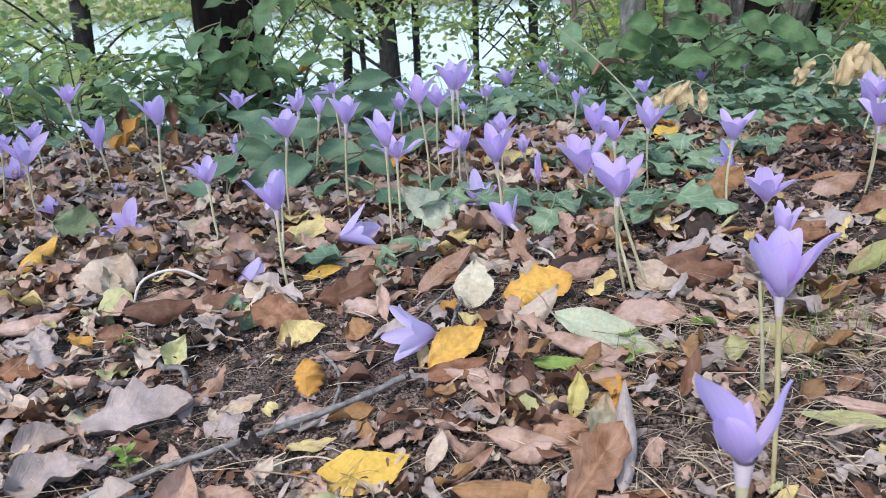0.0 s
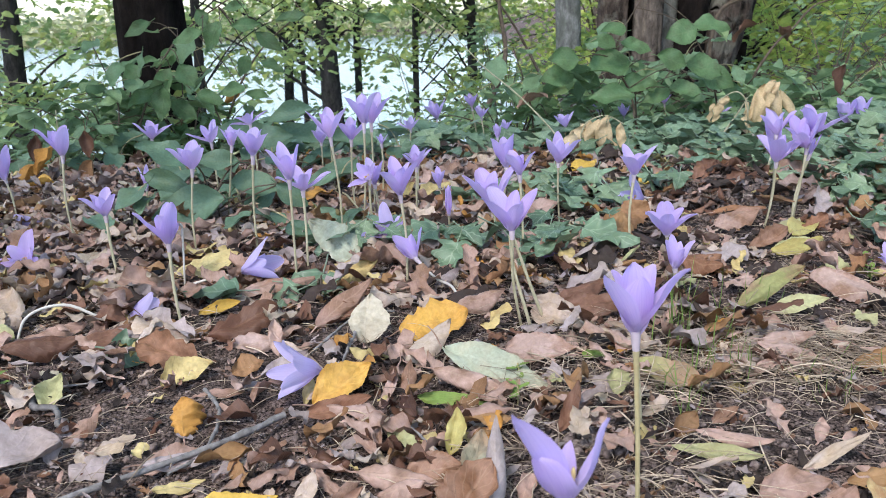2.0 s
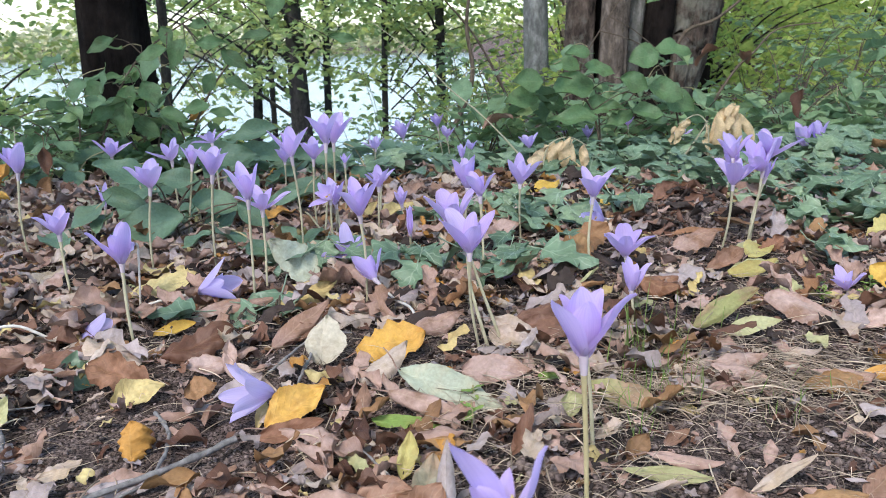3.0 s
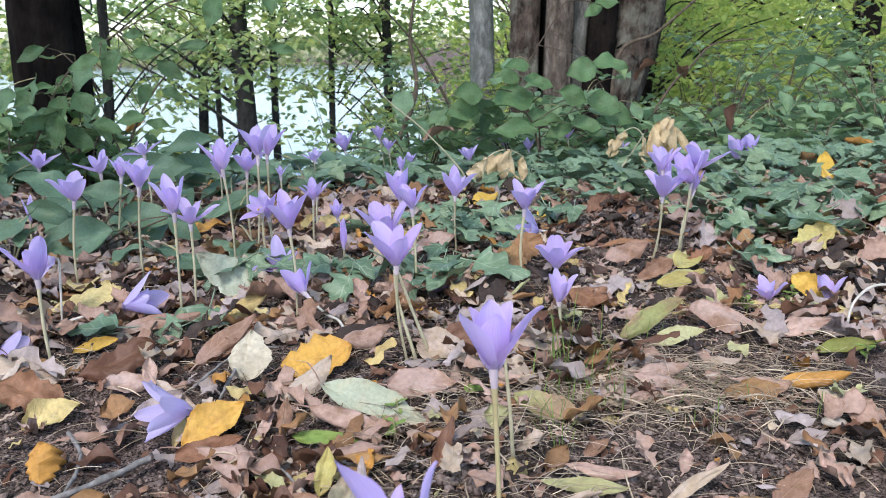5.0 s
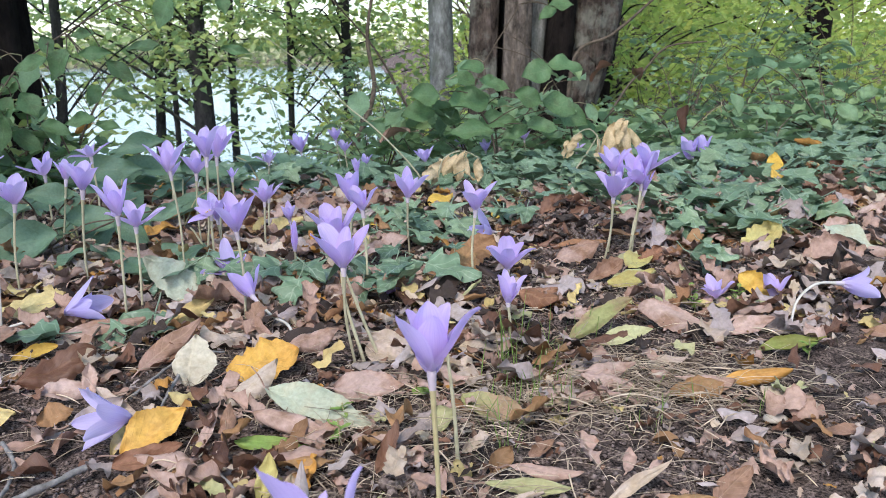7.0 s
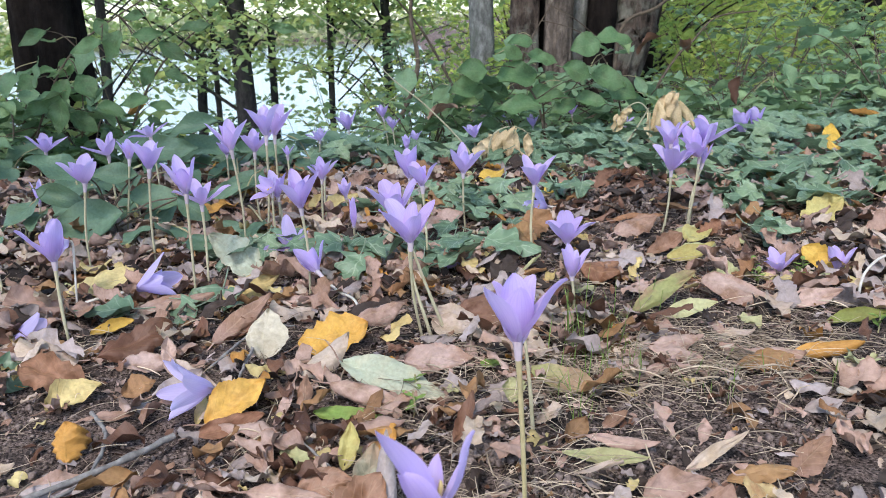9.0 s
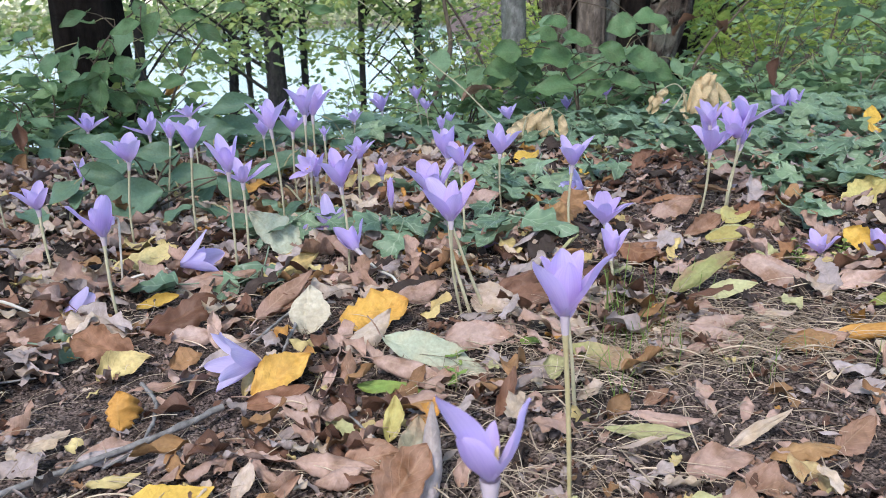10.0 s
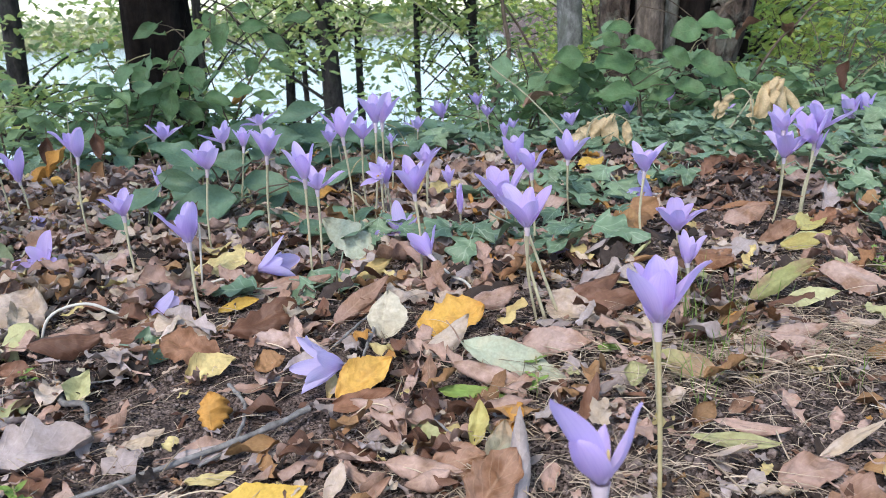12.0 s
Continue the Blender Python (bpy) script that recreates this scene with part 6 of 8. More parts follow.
broad_plant(-0.471, 1.953, ((-0.042, 0.097, 0.057, 224, 1.0), (-0.039, -0.103, 0.025, 186, 0.9), (0.080, -0.053, 0.031, 156, 1.0)), 12)


def withered(stem, leaflets, label):
    """A yellowed stem that arches over, its leaflets hanging; leaflets: top, length, width, slant."""
    thing = new("withered_plant")
    base = Vector(stem[0])
    base.z = height(base.x, base.y)
    thing.location = base
    tagged(thing, label, "plant", "withered plants")
    pts = flow([base] + [Vector(j) for j in stem[1:]], 20)
    v, f, u = tube([p - base for p in pts], [0.0022 - 0.0012 * i / 20 for i in range(21)], 7)
    part("stem", mesh_of("stem", v, f, u, STALK), thing)
    r = random.Random(len(leaflets))
    for k, (x, y, z, long, wide, slant) in enumerate(leaflets):
        v, f, u = blade(long * 1.08, wide * 1.6, "willow", 0.9, 0.5, 0.16, 0.02, 20, 6, k + 5, 0.14, 0.0)
        m = Matrix.Translation(Vector((x, y, z)) - base) @ pose(0, 0, 0, 0, slant, 0) @ pose(0, 0, 0, r.uniform(-98, -80), 0, 0) @ pose(0, 0, 0, 0, r.uniform(-40, 40), 0)
        part("leaflet", mesh_of("leaflet", v, f, u, FERN), thing, "", m)
    return thing


withered(((0.499, 1.70, 0), (0.503, 1.70, 0.055), (0.518, 1.70, 0.082), (0.556, 1.70, 0.093), (0.597, 1.70, 0.073)), ((0.482, 1.69, 0.068, 0.056, 0.022, 12), (0.500, 1.70, 0.078, 0.066, 0.026, 6), (0.516, 1.71, 0.082, 0.062, 0.020, -4), (0.534, 1.70, 0.087, 0.058, 0.018, 10), (0.560, 1.70, 0.092, 0.068, 0.018, 8), (0.571, 1.71, 0.088, 0.058, 0.015, -6), (0.596, 1.70, 0.074, 0.048, 0.016, 16)), "withered yellow plant with drooping leaflets in the ivy")
withered(((1.011, 1.84, 0), (0.994, 1.84, 0.102), (0.984, 1.84, 0.138), (1.015, 1.84, 0.134)), ((0.948, 1.83, 0.124, 0.096, 0.020, 6), (0.962, 1.84, 0.136, 0.078, 0.022, 10), (0.975, 1.82, 0.141, 0.060, 0.022, -6), (0.988, 1.84, 0.142, 0.104, 0.028, 3), (1.004, 1.83, 0.138, 0.092, 0.026, -5), (1.018, 1.84, 0.132, 0.096, 0.020, -9), (1.030, 1.85, 0.120, 0.070, 0.016, -12), (0.944, 1.85, 0.092, 0.066, 0.018, 4)), "tall withered yellow plant with drooping leaflets")
withered(((0.945, 1.85, 0), (0.938, 1.84, 0.08), (0.920, 1.84, 0.113), (0.897, 1.84, 0.117), (0.862, 1.84, 0.097)), ((0.866, 1.84, 0.101, 0.050, 0.016, 14), (0.884, 1.84, 0.112, 0.034, 0.014, 30), (0.856, 1.85, 0.092, 0.040, 0.012, 4)), "small withered yellow frond bent over in the ivy")


def grass_tuft(x, y, n, tall, seed):
    r = random.Random(seed)
    heap = Heap()
    for _ in range(n):
        heap.put(blade(tall * r.uniform(0.5, 1.1), 0.0011, "willow", 0.7, 0.3, 0.0, 0.0, 8, 2, r.random(), 0.05, 0), pose(r.gauss(0, 0.012), r.gauss(0, 0.012), 0, r.uniform(45, 88), 0, r.uniform(0, 360)))
    ob = new("grass_tuft", heap.mesh("grass_tuft", GRASS))
    ob.location = (x, y, height(x, y))
    return tagged(ob, "sparse tuft of thin green grass blades", "grass", "grass tufts")


for k, (x, y, n, tall) in enumerate(((0.335, 0.68, 9, 0.075), (0.31, 0.64, 10, 0.05), (0.345, 0.60, 10, 0.04), (0.30, 0.58, 8, 0.04), (0.36, 0.72, 7, 0.07), (0.40, 0.56, 8, 0.035), (0.45, 0.58, 7, 0.03), (0.50, 0.53, 6, 0.03), (0.366, 0.663, 9, 0.050), (0.341, 0.625, 8, 0.045), (0.290, 0.561, 9, 0.035), (0.268, 0.523, 9, 0.030), (0.340, 0.586, 7, 0.035), (0.388, 0.539, 7, 0.030), (0.436, 0.732, 6, 0.050))):
    grass_tuft(x, y, n, tall, k)


def seedling(x, y, n, seed):
    r = random.Random(seed)
    thing = new("seedling")
    thing.location = (x, y, height(x, y))
    tagged(thing, "tiny pale green seedling sprouting from the soil", "plant", "seedlings")
    top = 0.022
    v, f, u = tube([(0, 0, 0), (0.001, 0, top * 0.5), (0, 0.001, top)], [0.0008] * 3, 6)
    part("stem", mesh_of("stem", v, f, u, STALK_GREEN), thing)
    for k in range(n):
        v, f, u = blade(0.011, 0.006, "round", 0.4, 0.2, 0.05, 0.0, 6, 4, r.random(), 0.0, 0.2)
        part("leaf", mesh_of("leaf", v, f, u, LEAF["green"]), thing, "", pose(0, 0, top * (0.3 + 0.7 * k / n), r.uniform(0, 30), 0, k * 137))


seedling(0.158, 0.600, 8, 1)
seedling(0.150, 0.560, 4, 2)
seedling(-0.212, 0.452, 7, 3)
seedling(-0.275, 0.640, 6, 4)
seedling(0.62, 0.63, 5, 5)
seedling(0.595, 0.80, 7, 6)
seedling(0.640, 0.79, 7, 7)
seedling(0.615, 0.845, 6, 8)
seedling(0.665, 0.82, 6, 9)


# ---- trees and shrubs ----
def trunk_mesh(points, radii, sides, rough, seed):
    pts = flow(points, 30)
    n = len(pts)
    rad = [float(np.interp(i / (n - 1), np.linspace(0, 1, len(radii)), radii)) for i in range(n)]
    v, f, u = tube(pts, rad, sides)
    for i in range(n):
        c = np.array(pts[i])
        for j in range(sides):
            p = v[i * sides + j]
            k = noise.noise((j * 0.55 + seed, seed * 3.1, i * 0.10)) + 0.9 * noise.noise((j * 1.3 + seed, 5.0, i * 0.22))
            if rough > 0.15:
                for a0, deep in ((sides * 0.05 + seed, 0.2), (sides * 0.22, 0.34), (sides * 0.40, 0.2), (sides * 0.58 + seed, 0.3), (sides * 0.73, 0.36), (sides * 0.9, 0.25)):
                    d = (j - a0 - 0.8 * math.sin(i * 0.35) + sides / 2) % sides - sides / 2
                    k -= deep / rough * math.exp(-(d / (sides * 0.03)) ** 2)
            v[i * sides + j] = c + (p - c) * (1 + rough * k)
    return mesh_of("trunk", v, f, u, None)


def tree(x, y, points, radii, bark, label, crown=None, rough=0.12, sides=28, seed=1):
    """A tree; points: the trunk's line from its foot; crown: centre, radii, count, leaf size and material."""
    thing = new("tree")
    thing.location = (x, y, height(x, y) - 0.05)
    tagged(thing, label, "tree", "woodland trees")
    me = trunk_mesh(points, radii, sides, rough, seed)
    me.materials.append(bark)
    part("trunk", me, thing)
    if crown:
        (cx, cy, cz), (rx, ry, rz), n, size, material = crown
        r = random.Random(seed * 31)
        heap = Heap()
        kinds = [blade(size, size * 0.6, "ovate", 0.5, 0.2, 0.06, 0.0, 4, 2, k, 0.02, 0) for k in range(4)]
        sprays = []
        for _ in range(max(6, n // 45)):
            a, b, q = r.uniform(0, 6.28), r.uniform(-1, 1), r.random() ** 0.5
            c = math.sqrt(1 - b * b)
            sprays.append(Vector((cx + rx * q * c * math.cos(a), cy + ry * q * c * math.sin(a), cz + rz * q * b)))
        for s in sprays:
            out = Vector((s.x - cx, s.y - cy, 0)).normalized() if r.random() < 0.8 else Vector((r.uniform(-1, 1), r.uniform(-1, 1), 0)).normalized()
            for _ in range(45):
                q = r.uniform(-1, 1)
                p = s + out * q * size * 5 + Vector((r.gauss(0, 1), r.gauss(0, 1), r.gauss(0, 0.35))) * size * 1.5 - Vector((0, 0, q * q * size * 1.2))
                heap.put(r.choice(kinds), Matrix.Translation(p) @ pose(0, 0, 0, r.gauss(-15, 22), r.gauss(0, 22), r.uniform(0, 360)))
        part("crown", heap.mesh("crown", material), thing, "crown of small light green leaves")
        heap = Heap()
        for s in sprays[::2]:
            start = Vector((0, 0, max(0.3, s.z - 0.6 * math.hypot(s.x, s.y))))
            mid = start.lerp(s, 0.5) + Vector((0, 0, 0.15))
            heap.put(tube(flow([start, mid, s], 8), [0.03 * radii[0] * 4 * (1 - 0.85 * i / 8) + 0.003 for i in range(9)], 5), Matrix())
        part("limb", heap.mesh("limbs", bark), thing)
    return thing


# High crowns of the near trunks are unseen, added to cut the skylight.
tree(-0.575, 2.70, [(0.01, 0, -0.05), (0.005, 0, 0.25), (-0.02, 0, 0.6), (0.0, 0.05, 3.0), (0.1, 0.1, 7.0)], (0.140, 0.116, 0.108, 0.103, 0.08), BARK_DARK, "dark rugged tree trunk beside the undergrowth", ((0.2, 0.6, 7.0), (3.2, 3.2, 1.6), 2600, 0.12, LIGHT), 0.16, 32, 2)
tree(1.56, 5.16, [(0, 0, -0.1), (-0.02, 0, 0.12), (0.02, 0, 0.28), (0.02, 0, 0.45), (0.05, 0, 0.65), (0.06, 0, 0.9), (0.10, 0.05, 3.0), (0.0, 0.1, 7.0)], (0.16, 0.125, 0.105, 0.112, 0.10, 0.105, 0.10, 0.08), BARK_BROWN, "brown-grey furrowed tree trunk in a close clump", ((-0.3, -0.6, 7.2), (3.4, 3.4, 1.6), 2600, 0.12, LIGHT), 0.17, 40, 3)
# Near-black trunk put behind the gap in place of the shade between trunks.
tree(1.67, 5.32, [(0, 0, -0.1), (0.0, 0, 0.3), (0.03, 0, 0.75), (0.1, 0.05, 3.0), (0.1, 0.1, 6.0)], (0.11, 0.10, 0.09, 0.08, 0.06), BARK_DARK, "added near-black trunk standing in for the shaded gap between its neighbours", None, 0.2, 30, 14)
tree(1.745, 5.06, [(-0.03, 0, -0.1), (-0.02, 0, 0.05), (0.0, 0, 0.2), (0.03, 0, 0.38), (0.035, 0, 0.55), (0.06, 0, 0.8), (0.12, 0.05, 3.0), (0.15, 0.1, 6.0)], (0.25, 0.175, 0.125, 0.115, 0.092, 0.088, 0.085, 0.07), BARK_GREY, "pale brown tree trunk flaring at its foot", None, 0.22, 40, 4)
tree(1.925, 5.22, [(0, 0, -0.1), (0.01, 0, 0.3), (0.05, 0, 0.75), (0.2, 0.05, 3.0), (0.3, 0.1, 6.0)], (0.085, 0.062, 0.066, 0.06, 0.05), BARK_PALE, "slender grey trunk pressed between its neighbours", None, 0.14, 30, 9)
# Added near-black trunk stands in for the thick leaning trunk's shadowed side.
tree(1.937, 5.00, [(-0.02, 0, -0.1), (0.0, 0, 0.10), (0.05, 0, 0.35), (0.11, 0, 0.65), (0.3, 0.05, 3.0), (0.5, 0.1, 6.0)], (0.15, 0.125, 0.105, 0.095, 0.08, 0.06), BARK_DARK, "added near-black trunk standing in for shade beside the leaning trunk", None, 0.22, 30, 12)
tree(2.15, 5.10, [(-0.02, 0, -0.1), (0.0, 0, 0.10), (0.02, 0, 0.25), (0.055, 0, 0.45), (0.12, 0, 0.70), (0.18, 0, 0.95), (0.45, 0.05, 3.0), (0.8, 0.1, 7.0)], (0.25, 0.19, 0.165, 0.175, 0.18, 0.175, 0.16, 0.12), BARK_BROWN, "leaning thick brown tree trunk with pale lichen", ((1.0, -0.4, 7.0), (3.2, 3.2, 1.6), 2600, 0.12, LIGHT), 0.22, 44, 5)
tree(1.655, 6.4, [(0.0, 0, 0), (0.0, 0, 0.4), (0.0, 0, 0.9), (-0.1, 0.05, 6.0)], (0.085, 0.072, 0.098, 0.08), BARK_PALE, "pale mottled slender tree trunk", None, 0.06, 24, 6)
tree(-0.34, 12.0, [(0.02, 0, -0.1), (0.0, 0, 0.6), (-0.05, 0, 1.6), (-0.10, 0.05, 3.5), (-0.2, 0, 7)], (0.21, 0.165, 0.14, 0.115, 0.08), BARK_LAKE, "dark tree trunk on the lake bank", ((-0.4, 0, 3.2), (2.4, 1.6, 1.7), 1800, 0.121, LAKE), 0.08, 24, 7)
tree(-1.13, 13.0, [(0.0, 0, -0.1), (0.03, 0, 1.0), (0.12, 0, 2.8), (0.2, 0.05, 6.5)], (0.10, 0.075, 0.065, 0.05), BARK_LAKE, "slender dark tree trunk on the lake bank", ((0.2, 0, 2.7), (1.9, 1.6, 1.5), 1170, 0.110, LAKE), 0.08, 18, 8)
tree(-0.82, 12.4, [(0, 0, -0.1), (0.03, 0, 1.5), (0.0, 0, 6)], (0.05, 0.04, 0.03), BARK_LAKE, "very thin dark sapling on the lake bank", ((0, 0, 3.0), (1.4, 1.2, 1.6), 630, 0.099, LAKE), 0.06, 14, 9)
tree(0.06, 12.6, [(0, 0, -0.1), (-0.06, 0, 1.5), (0.05, 0, 6)], (0.07, 0.055, 0.04), BARK_LAKE, "thin dark tree on the lake bank", ((0, 0, 3.0), (1.8, 1.5, 1.5), 990, 0.110, LAKE), 0.06, 16, 10)
tree(0.62, 8.0, [(0, 0, -0.1), (-0.02, 0, 0.6), (-0.06, 0, 1.2), (0.05, 0, 5)], (0.045, 0.035, 0.03, 0.02), BARK_LAKE, "thin dark sapling leaning on the bank", ((0.1, 0, 2.2), (1.3, 1.0, 1.2), 1350, 0.088, LAKE), 0.05, 14, 11)
tree(1.02, 7.6, [(0, 0, -0.1), (0.02, 0, 0.6), (0.04, 0, 1.2), (0.0, 0, 5)], (0.06, 0.048, 0.045, 0.03), BARK_LAKE, "thin dark sapling on the bank", ((0, 0, 2.1), (1.3, 1.0, 1.2), 1440, 0.088, LAKE), 0.05, 14, 12)
tree(-1.75, 9.2, [(0, 0, -0.1), (0.03, 0, 1.0), (0.1, 0, 2.8), (0.0, 0, 6)], (0.07, 0.055, 0.05, 0.04), BARK_LAKE, "slender dark tree near the lake", ((0, 0, 2.8), (2.0, 1.6, 1.6), 1530, 0.110, LAKE), 0.08, 20, 13)
tree(-3.4, 8.6, [(0, 0, -0.1), (0.03, 0, 1.0), (0.1, 0, 2.8), (0.0, 0, 6)], (0.12, 0.10, 0.09, 0.07), BARK_LAKE, "dark tree trunk near the lake", ((0, 0, 2.0), (2.0, 1.6, 1.6), 1530, 0.110, LAKE), 0.08, 20, 14)
tree(-5.2, 10.0, [(0, 0, -0.1), (0.03, 0, 1.0), (0.1, 0, 2.8), (0.0, 0, 6)], (0.14, 0.12, 0.11, 0.07), BARK_LAKE, "dark tree trunk near the lake", ((0, 0, 2.1), (2.2, 1.8, 1.6), 1530, 0.121, LAKE), 0.08, 20, 15)
tree(2.80, 6.0, [(0, 0, -0.1), (0.05, 0, 0.5), (0.10, 0, 1.0), (0.3, 0, 5)], (0.06, 0.042, 0.038, 0.03), BARK_DARK, "thin dark curved tree beside the thick trunks", ((0.5, 0.6, 1.3), (1.6, 1.2, 1.2), 1200, 0.09, LIGHT), 0.06, 16, 16)
tree(4.2, 9.0, [(0, 0, -0.1), (0.02, 0, 0.8), (0.05, 0, 2.0), (0.1, 0, 6)], (0.10, 0.075, 0.07, 0.05), BARK_GREY, "slender grey woodland tree", ((0, 0, 1.4), (2.2, 1.8, 1.5), 2400, 0.10, LIGHT), 0.06, 18, 17)
tree(7.9, 10.2, [(0, 0, -0.1), (0.02, 0, 0.8), (0.05, 0, 2.0), (0.1, 0, 6)], (0.24, 0.17, 0.15, 0.12), BARK_DARK, "dark woodland tree standing apart", ((0, 0.6, 2.2), (2.6, 2.0, 1.6), 2200, 0.11, LIGHT), 0.08, 20, 18)
tree(6.2, 13.0, [(0, 0, -0.1), (0.02, 0, 0.8), (0.05, 0, 2.0), (0.1, 0, 6)], (0.16, 0.12, 0.11, 0.08), BARK_GREY, "slender grey woodland tree", ((0, -1, 1.5), (2.8, 2.2, 1.8), 3000, 0.12, LIGHT), 0.06, 18, 19)
tree(9.5, 16.0, [(0, 0, -0.1), (0.02, 0, 0.8), (0.05, 0, 2.0), (0.1, 0, 6)], (0.18, 0.14, 0.12, 0.08), BARK_GREY, "slender grey woodland tree", ((0, -1, 1.6), (3.6, 2.6, 2.0), 3200, 0.14, LIGHT), 0.06, 18, 20)
tree(4.6, 16.0, [(0, 0, -0.1), (0.02, 0, 0.8), (0.05, 0, 2.0), (0.1, 0, 6)], (0.16, 0.12, 0.11, 0.08), BARK_GREY, "slender grey woodland tree", ((0, -1, 1.6), (3.4, 2.4, 2.0), 3000, 0.14, LIGHT), 0.06, 18, 21)
tree(13.5, 18.0, [(0, 0, -0.1), (0.02, 0, 0.8), (0.05, 0, 2.0), (0.1, 0, 6)], (0.2, 0.16, 0.14, 0.1), BARK_GREY, "grey woodland tree in the distance", ((0, -1, 2.6), (4.5, 3.0, 3.0), 3600, 0.17, LIGHT), 0.06, 18, 22)
tree(8.0, 24.0, [(0, 0, -0.1), (0.02, 0, 0.8), (0.05, 0, 2.0), (0.1, 0, 7)], (0.22, 0.18, 0.16, 0.1), BARK_GREY, "grey woodland tree in the distance", ((0, -1, 3.0), (6.0, 3.0, 3.6), 4000, 0.22, LIGHT), 0.06, 18, 23)
tree(16.0, 30.0, [(0, 0, -0.1), (0.02, 0, 0.8), (0.05, 0, 2.0), (0.1, 0, 7)], (0.22, 0.18, 0.16, 0.1), BARK_GREY, "grey woodland tree in the distance", ((0, -1, 3.4), (8.0, 3.0, 4.0), 4000, 0.28, LIGHT), 0.06, 18, 24)
# Two unseen trees behind the camera, added so their crowns dim the clearing.
tree(-2.6, -2.2, [(0, 0, -0.1), (0.02, 0, 1.8), (0.05, 0, 4.0), (0.1, 0, 7)], (0.24, 0.18, 0.16, 0.1), BARK_GREY, "unseen grey woodland tree added for its light-cutting wide crown", ((0.6, 1.0, 6.6), (3.6, 3.6, 1.4), 2600, 0.13, LIGHT), 0.08, 20, 25)
tree(3.0, -2.6, [(0, 0, -0.1), (0.02, 0, 1.8), (0.05, 0, 4.0), (0.1, 0, 7)], (0.24, 0.18, 0.16, 0.1), BARK_GREY, "unseen grey woodland tree added for its light-cutting wide crown", ((-0.6, 1.0, 6.6), (3.6, 3.6, 1.4), 2600, 0.13, LIGHT), 0.08, 20, 26)

for k, (x, y, r) in enumerate(((-4.6, 1.2, 0.20), (-5.5, -4.0, 0.16), (0.4, -5.6, 0.22), (5.4, 0.8, 0.18), (6.4, -3.6, 0.20), (5.8, 5.0, 0.14), (-4.2, 5.6, 0.14))):
    tree(x, y, [(0, 0, -0.1), (0.02, 0, 1.8), (0.05, 0.05, 4.0), (0.1, 0, 7)], (r * 1.3, r, r * 0.9, r * 0.6), BARK_GREY, "grey woodland tree with a high crown", ((0, 0, 6.4), (2.6, 2.6, 1.4), 1500, 0.13, LIGHT), 0.08, 20, 40 + k)

# far shore woods, their haze painted into the leaf colour
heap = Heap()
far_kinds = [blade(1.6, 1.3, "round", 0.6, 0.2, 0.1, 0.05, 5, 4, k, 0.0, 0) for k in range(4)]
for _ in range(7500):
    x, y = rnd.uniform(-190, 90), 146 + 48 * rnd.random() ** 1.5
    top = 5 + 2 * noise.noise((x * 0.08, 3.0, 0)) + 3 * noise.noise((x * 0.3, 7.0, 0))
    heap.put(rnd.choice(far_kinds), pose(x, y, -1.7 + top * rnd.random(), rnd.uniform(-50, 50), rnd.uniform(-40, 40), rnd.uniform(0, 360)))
tagged(new("far_wood", heap.mesh("far_wood", FAR_HAZED)), "yellow-green woods on the far lake shore, haze painted into their pale leaves", "woods", kind="stuff")

heap = Heap()
under_kinds = [blade(0.10, 0.062, "ovate", 0.5, 0.2, 0.06, 0.0, 5, 2, k, 0.02, 0) for k in range(5)]
for _ in range(330):
    y = rnd.uniform(5.0, 26.0)
    x = rnd.uniform(0.16 * y + 0.55, 1.25 * y + 2.0)
    top, k = rnd.uniform(0.2, 0.9) * (0.7 + 0.05 * y), 0.8 + 0.05 * y
    for _ in range(40):
        p = Vector((x + rnd.gauss(0, 0.30) * k, y + rnd.gauss(0, 0.30) * k, 0))
        p.z = height(p.x, p.y) + top * rnd.random() ** 0.7
        heap.put(rnd.choice(under_kinds), Matrix.Translation(p) @ pose(0, 0, 0, rnd.gauss(-15, 22), rnd.gauss(0, 22), rnd.uniform(0, 360)) @ Matrix.Diagonal((k, k, k, 1)))
tagged(new("undergrowth", heap.mesh("undergrowth", LIGHT)), "light green woodland undergrowth between the trees", "undergrowth", kind="stuff")

heap = Heap()
for _ in range(5000):
    y = rnd.uniform(26, 44)
    x = rnd.uniform(0.16 * y + 5.0, 1.5 * y + 8.0)
    k = rnd.uniform(0.25, 0.5)
    heap.put(rnd.choice(far_kinds), pose(x, y, height(x, y) + 9 * rnd.random() ** 1.2, rnd.gauss(-15, 25), rnd.gauss(0, 25), rnd.uniform(0, 360)) @ Matrix.Diagonal((k, k, k, 1)))
tagged(new("far_wood", heap.mesh("far_wood", LIGHT)), "yellow-green woods further off under the trees", "woods", kind="stuff")



shrub_mesh = leaf_set("leaf", SHRUB, 0.085, 0.66, "ovate", 6, 80, 0.5, 0.02, 12, 0.2)


far_pieces = [blade(0.06, 0.036, "ovate", 0.4 + 0.1 * k, 0.25, 0.06, 0.0, 8, 4, 150 + k, 0.02, 0) for k in range(5)]


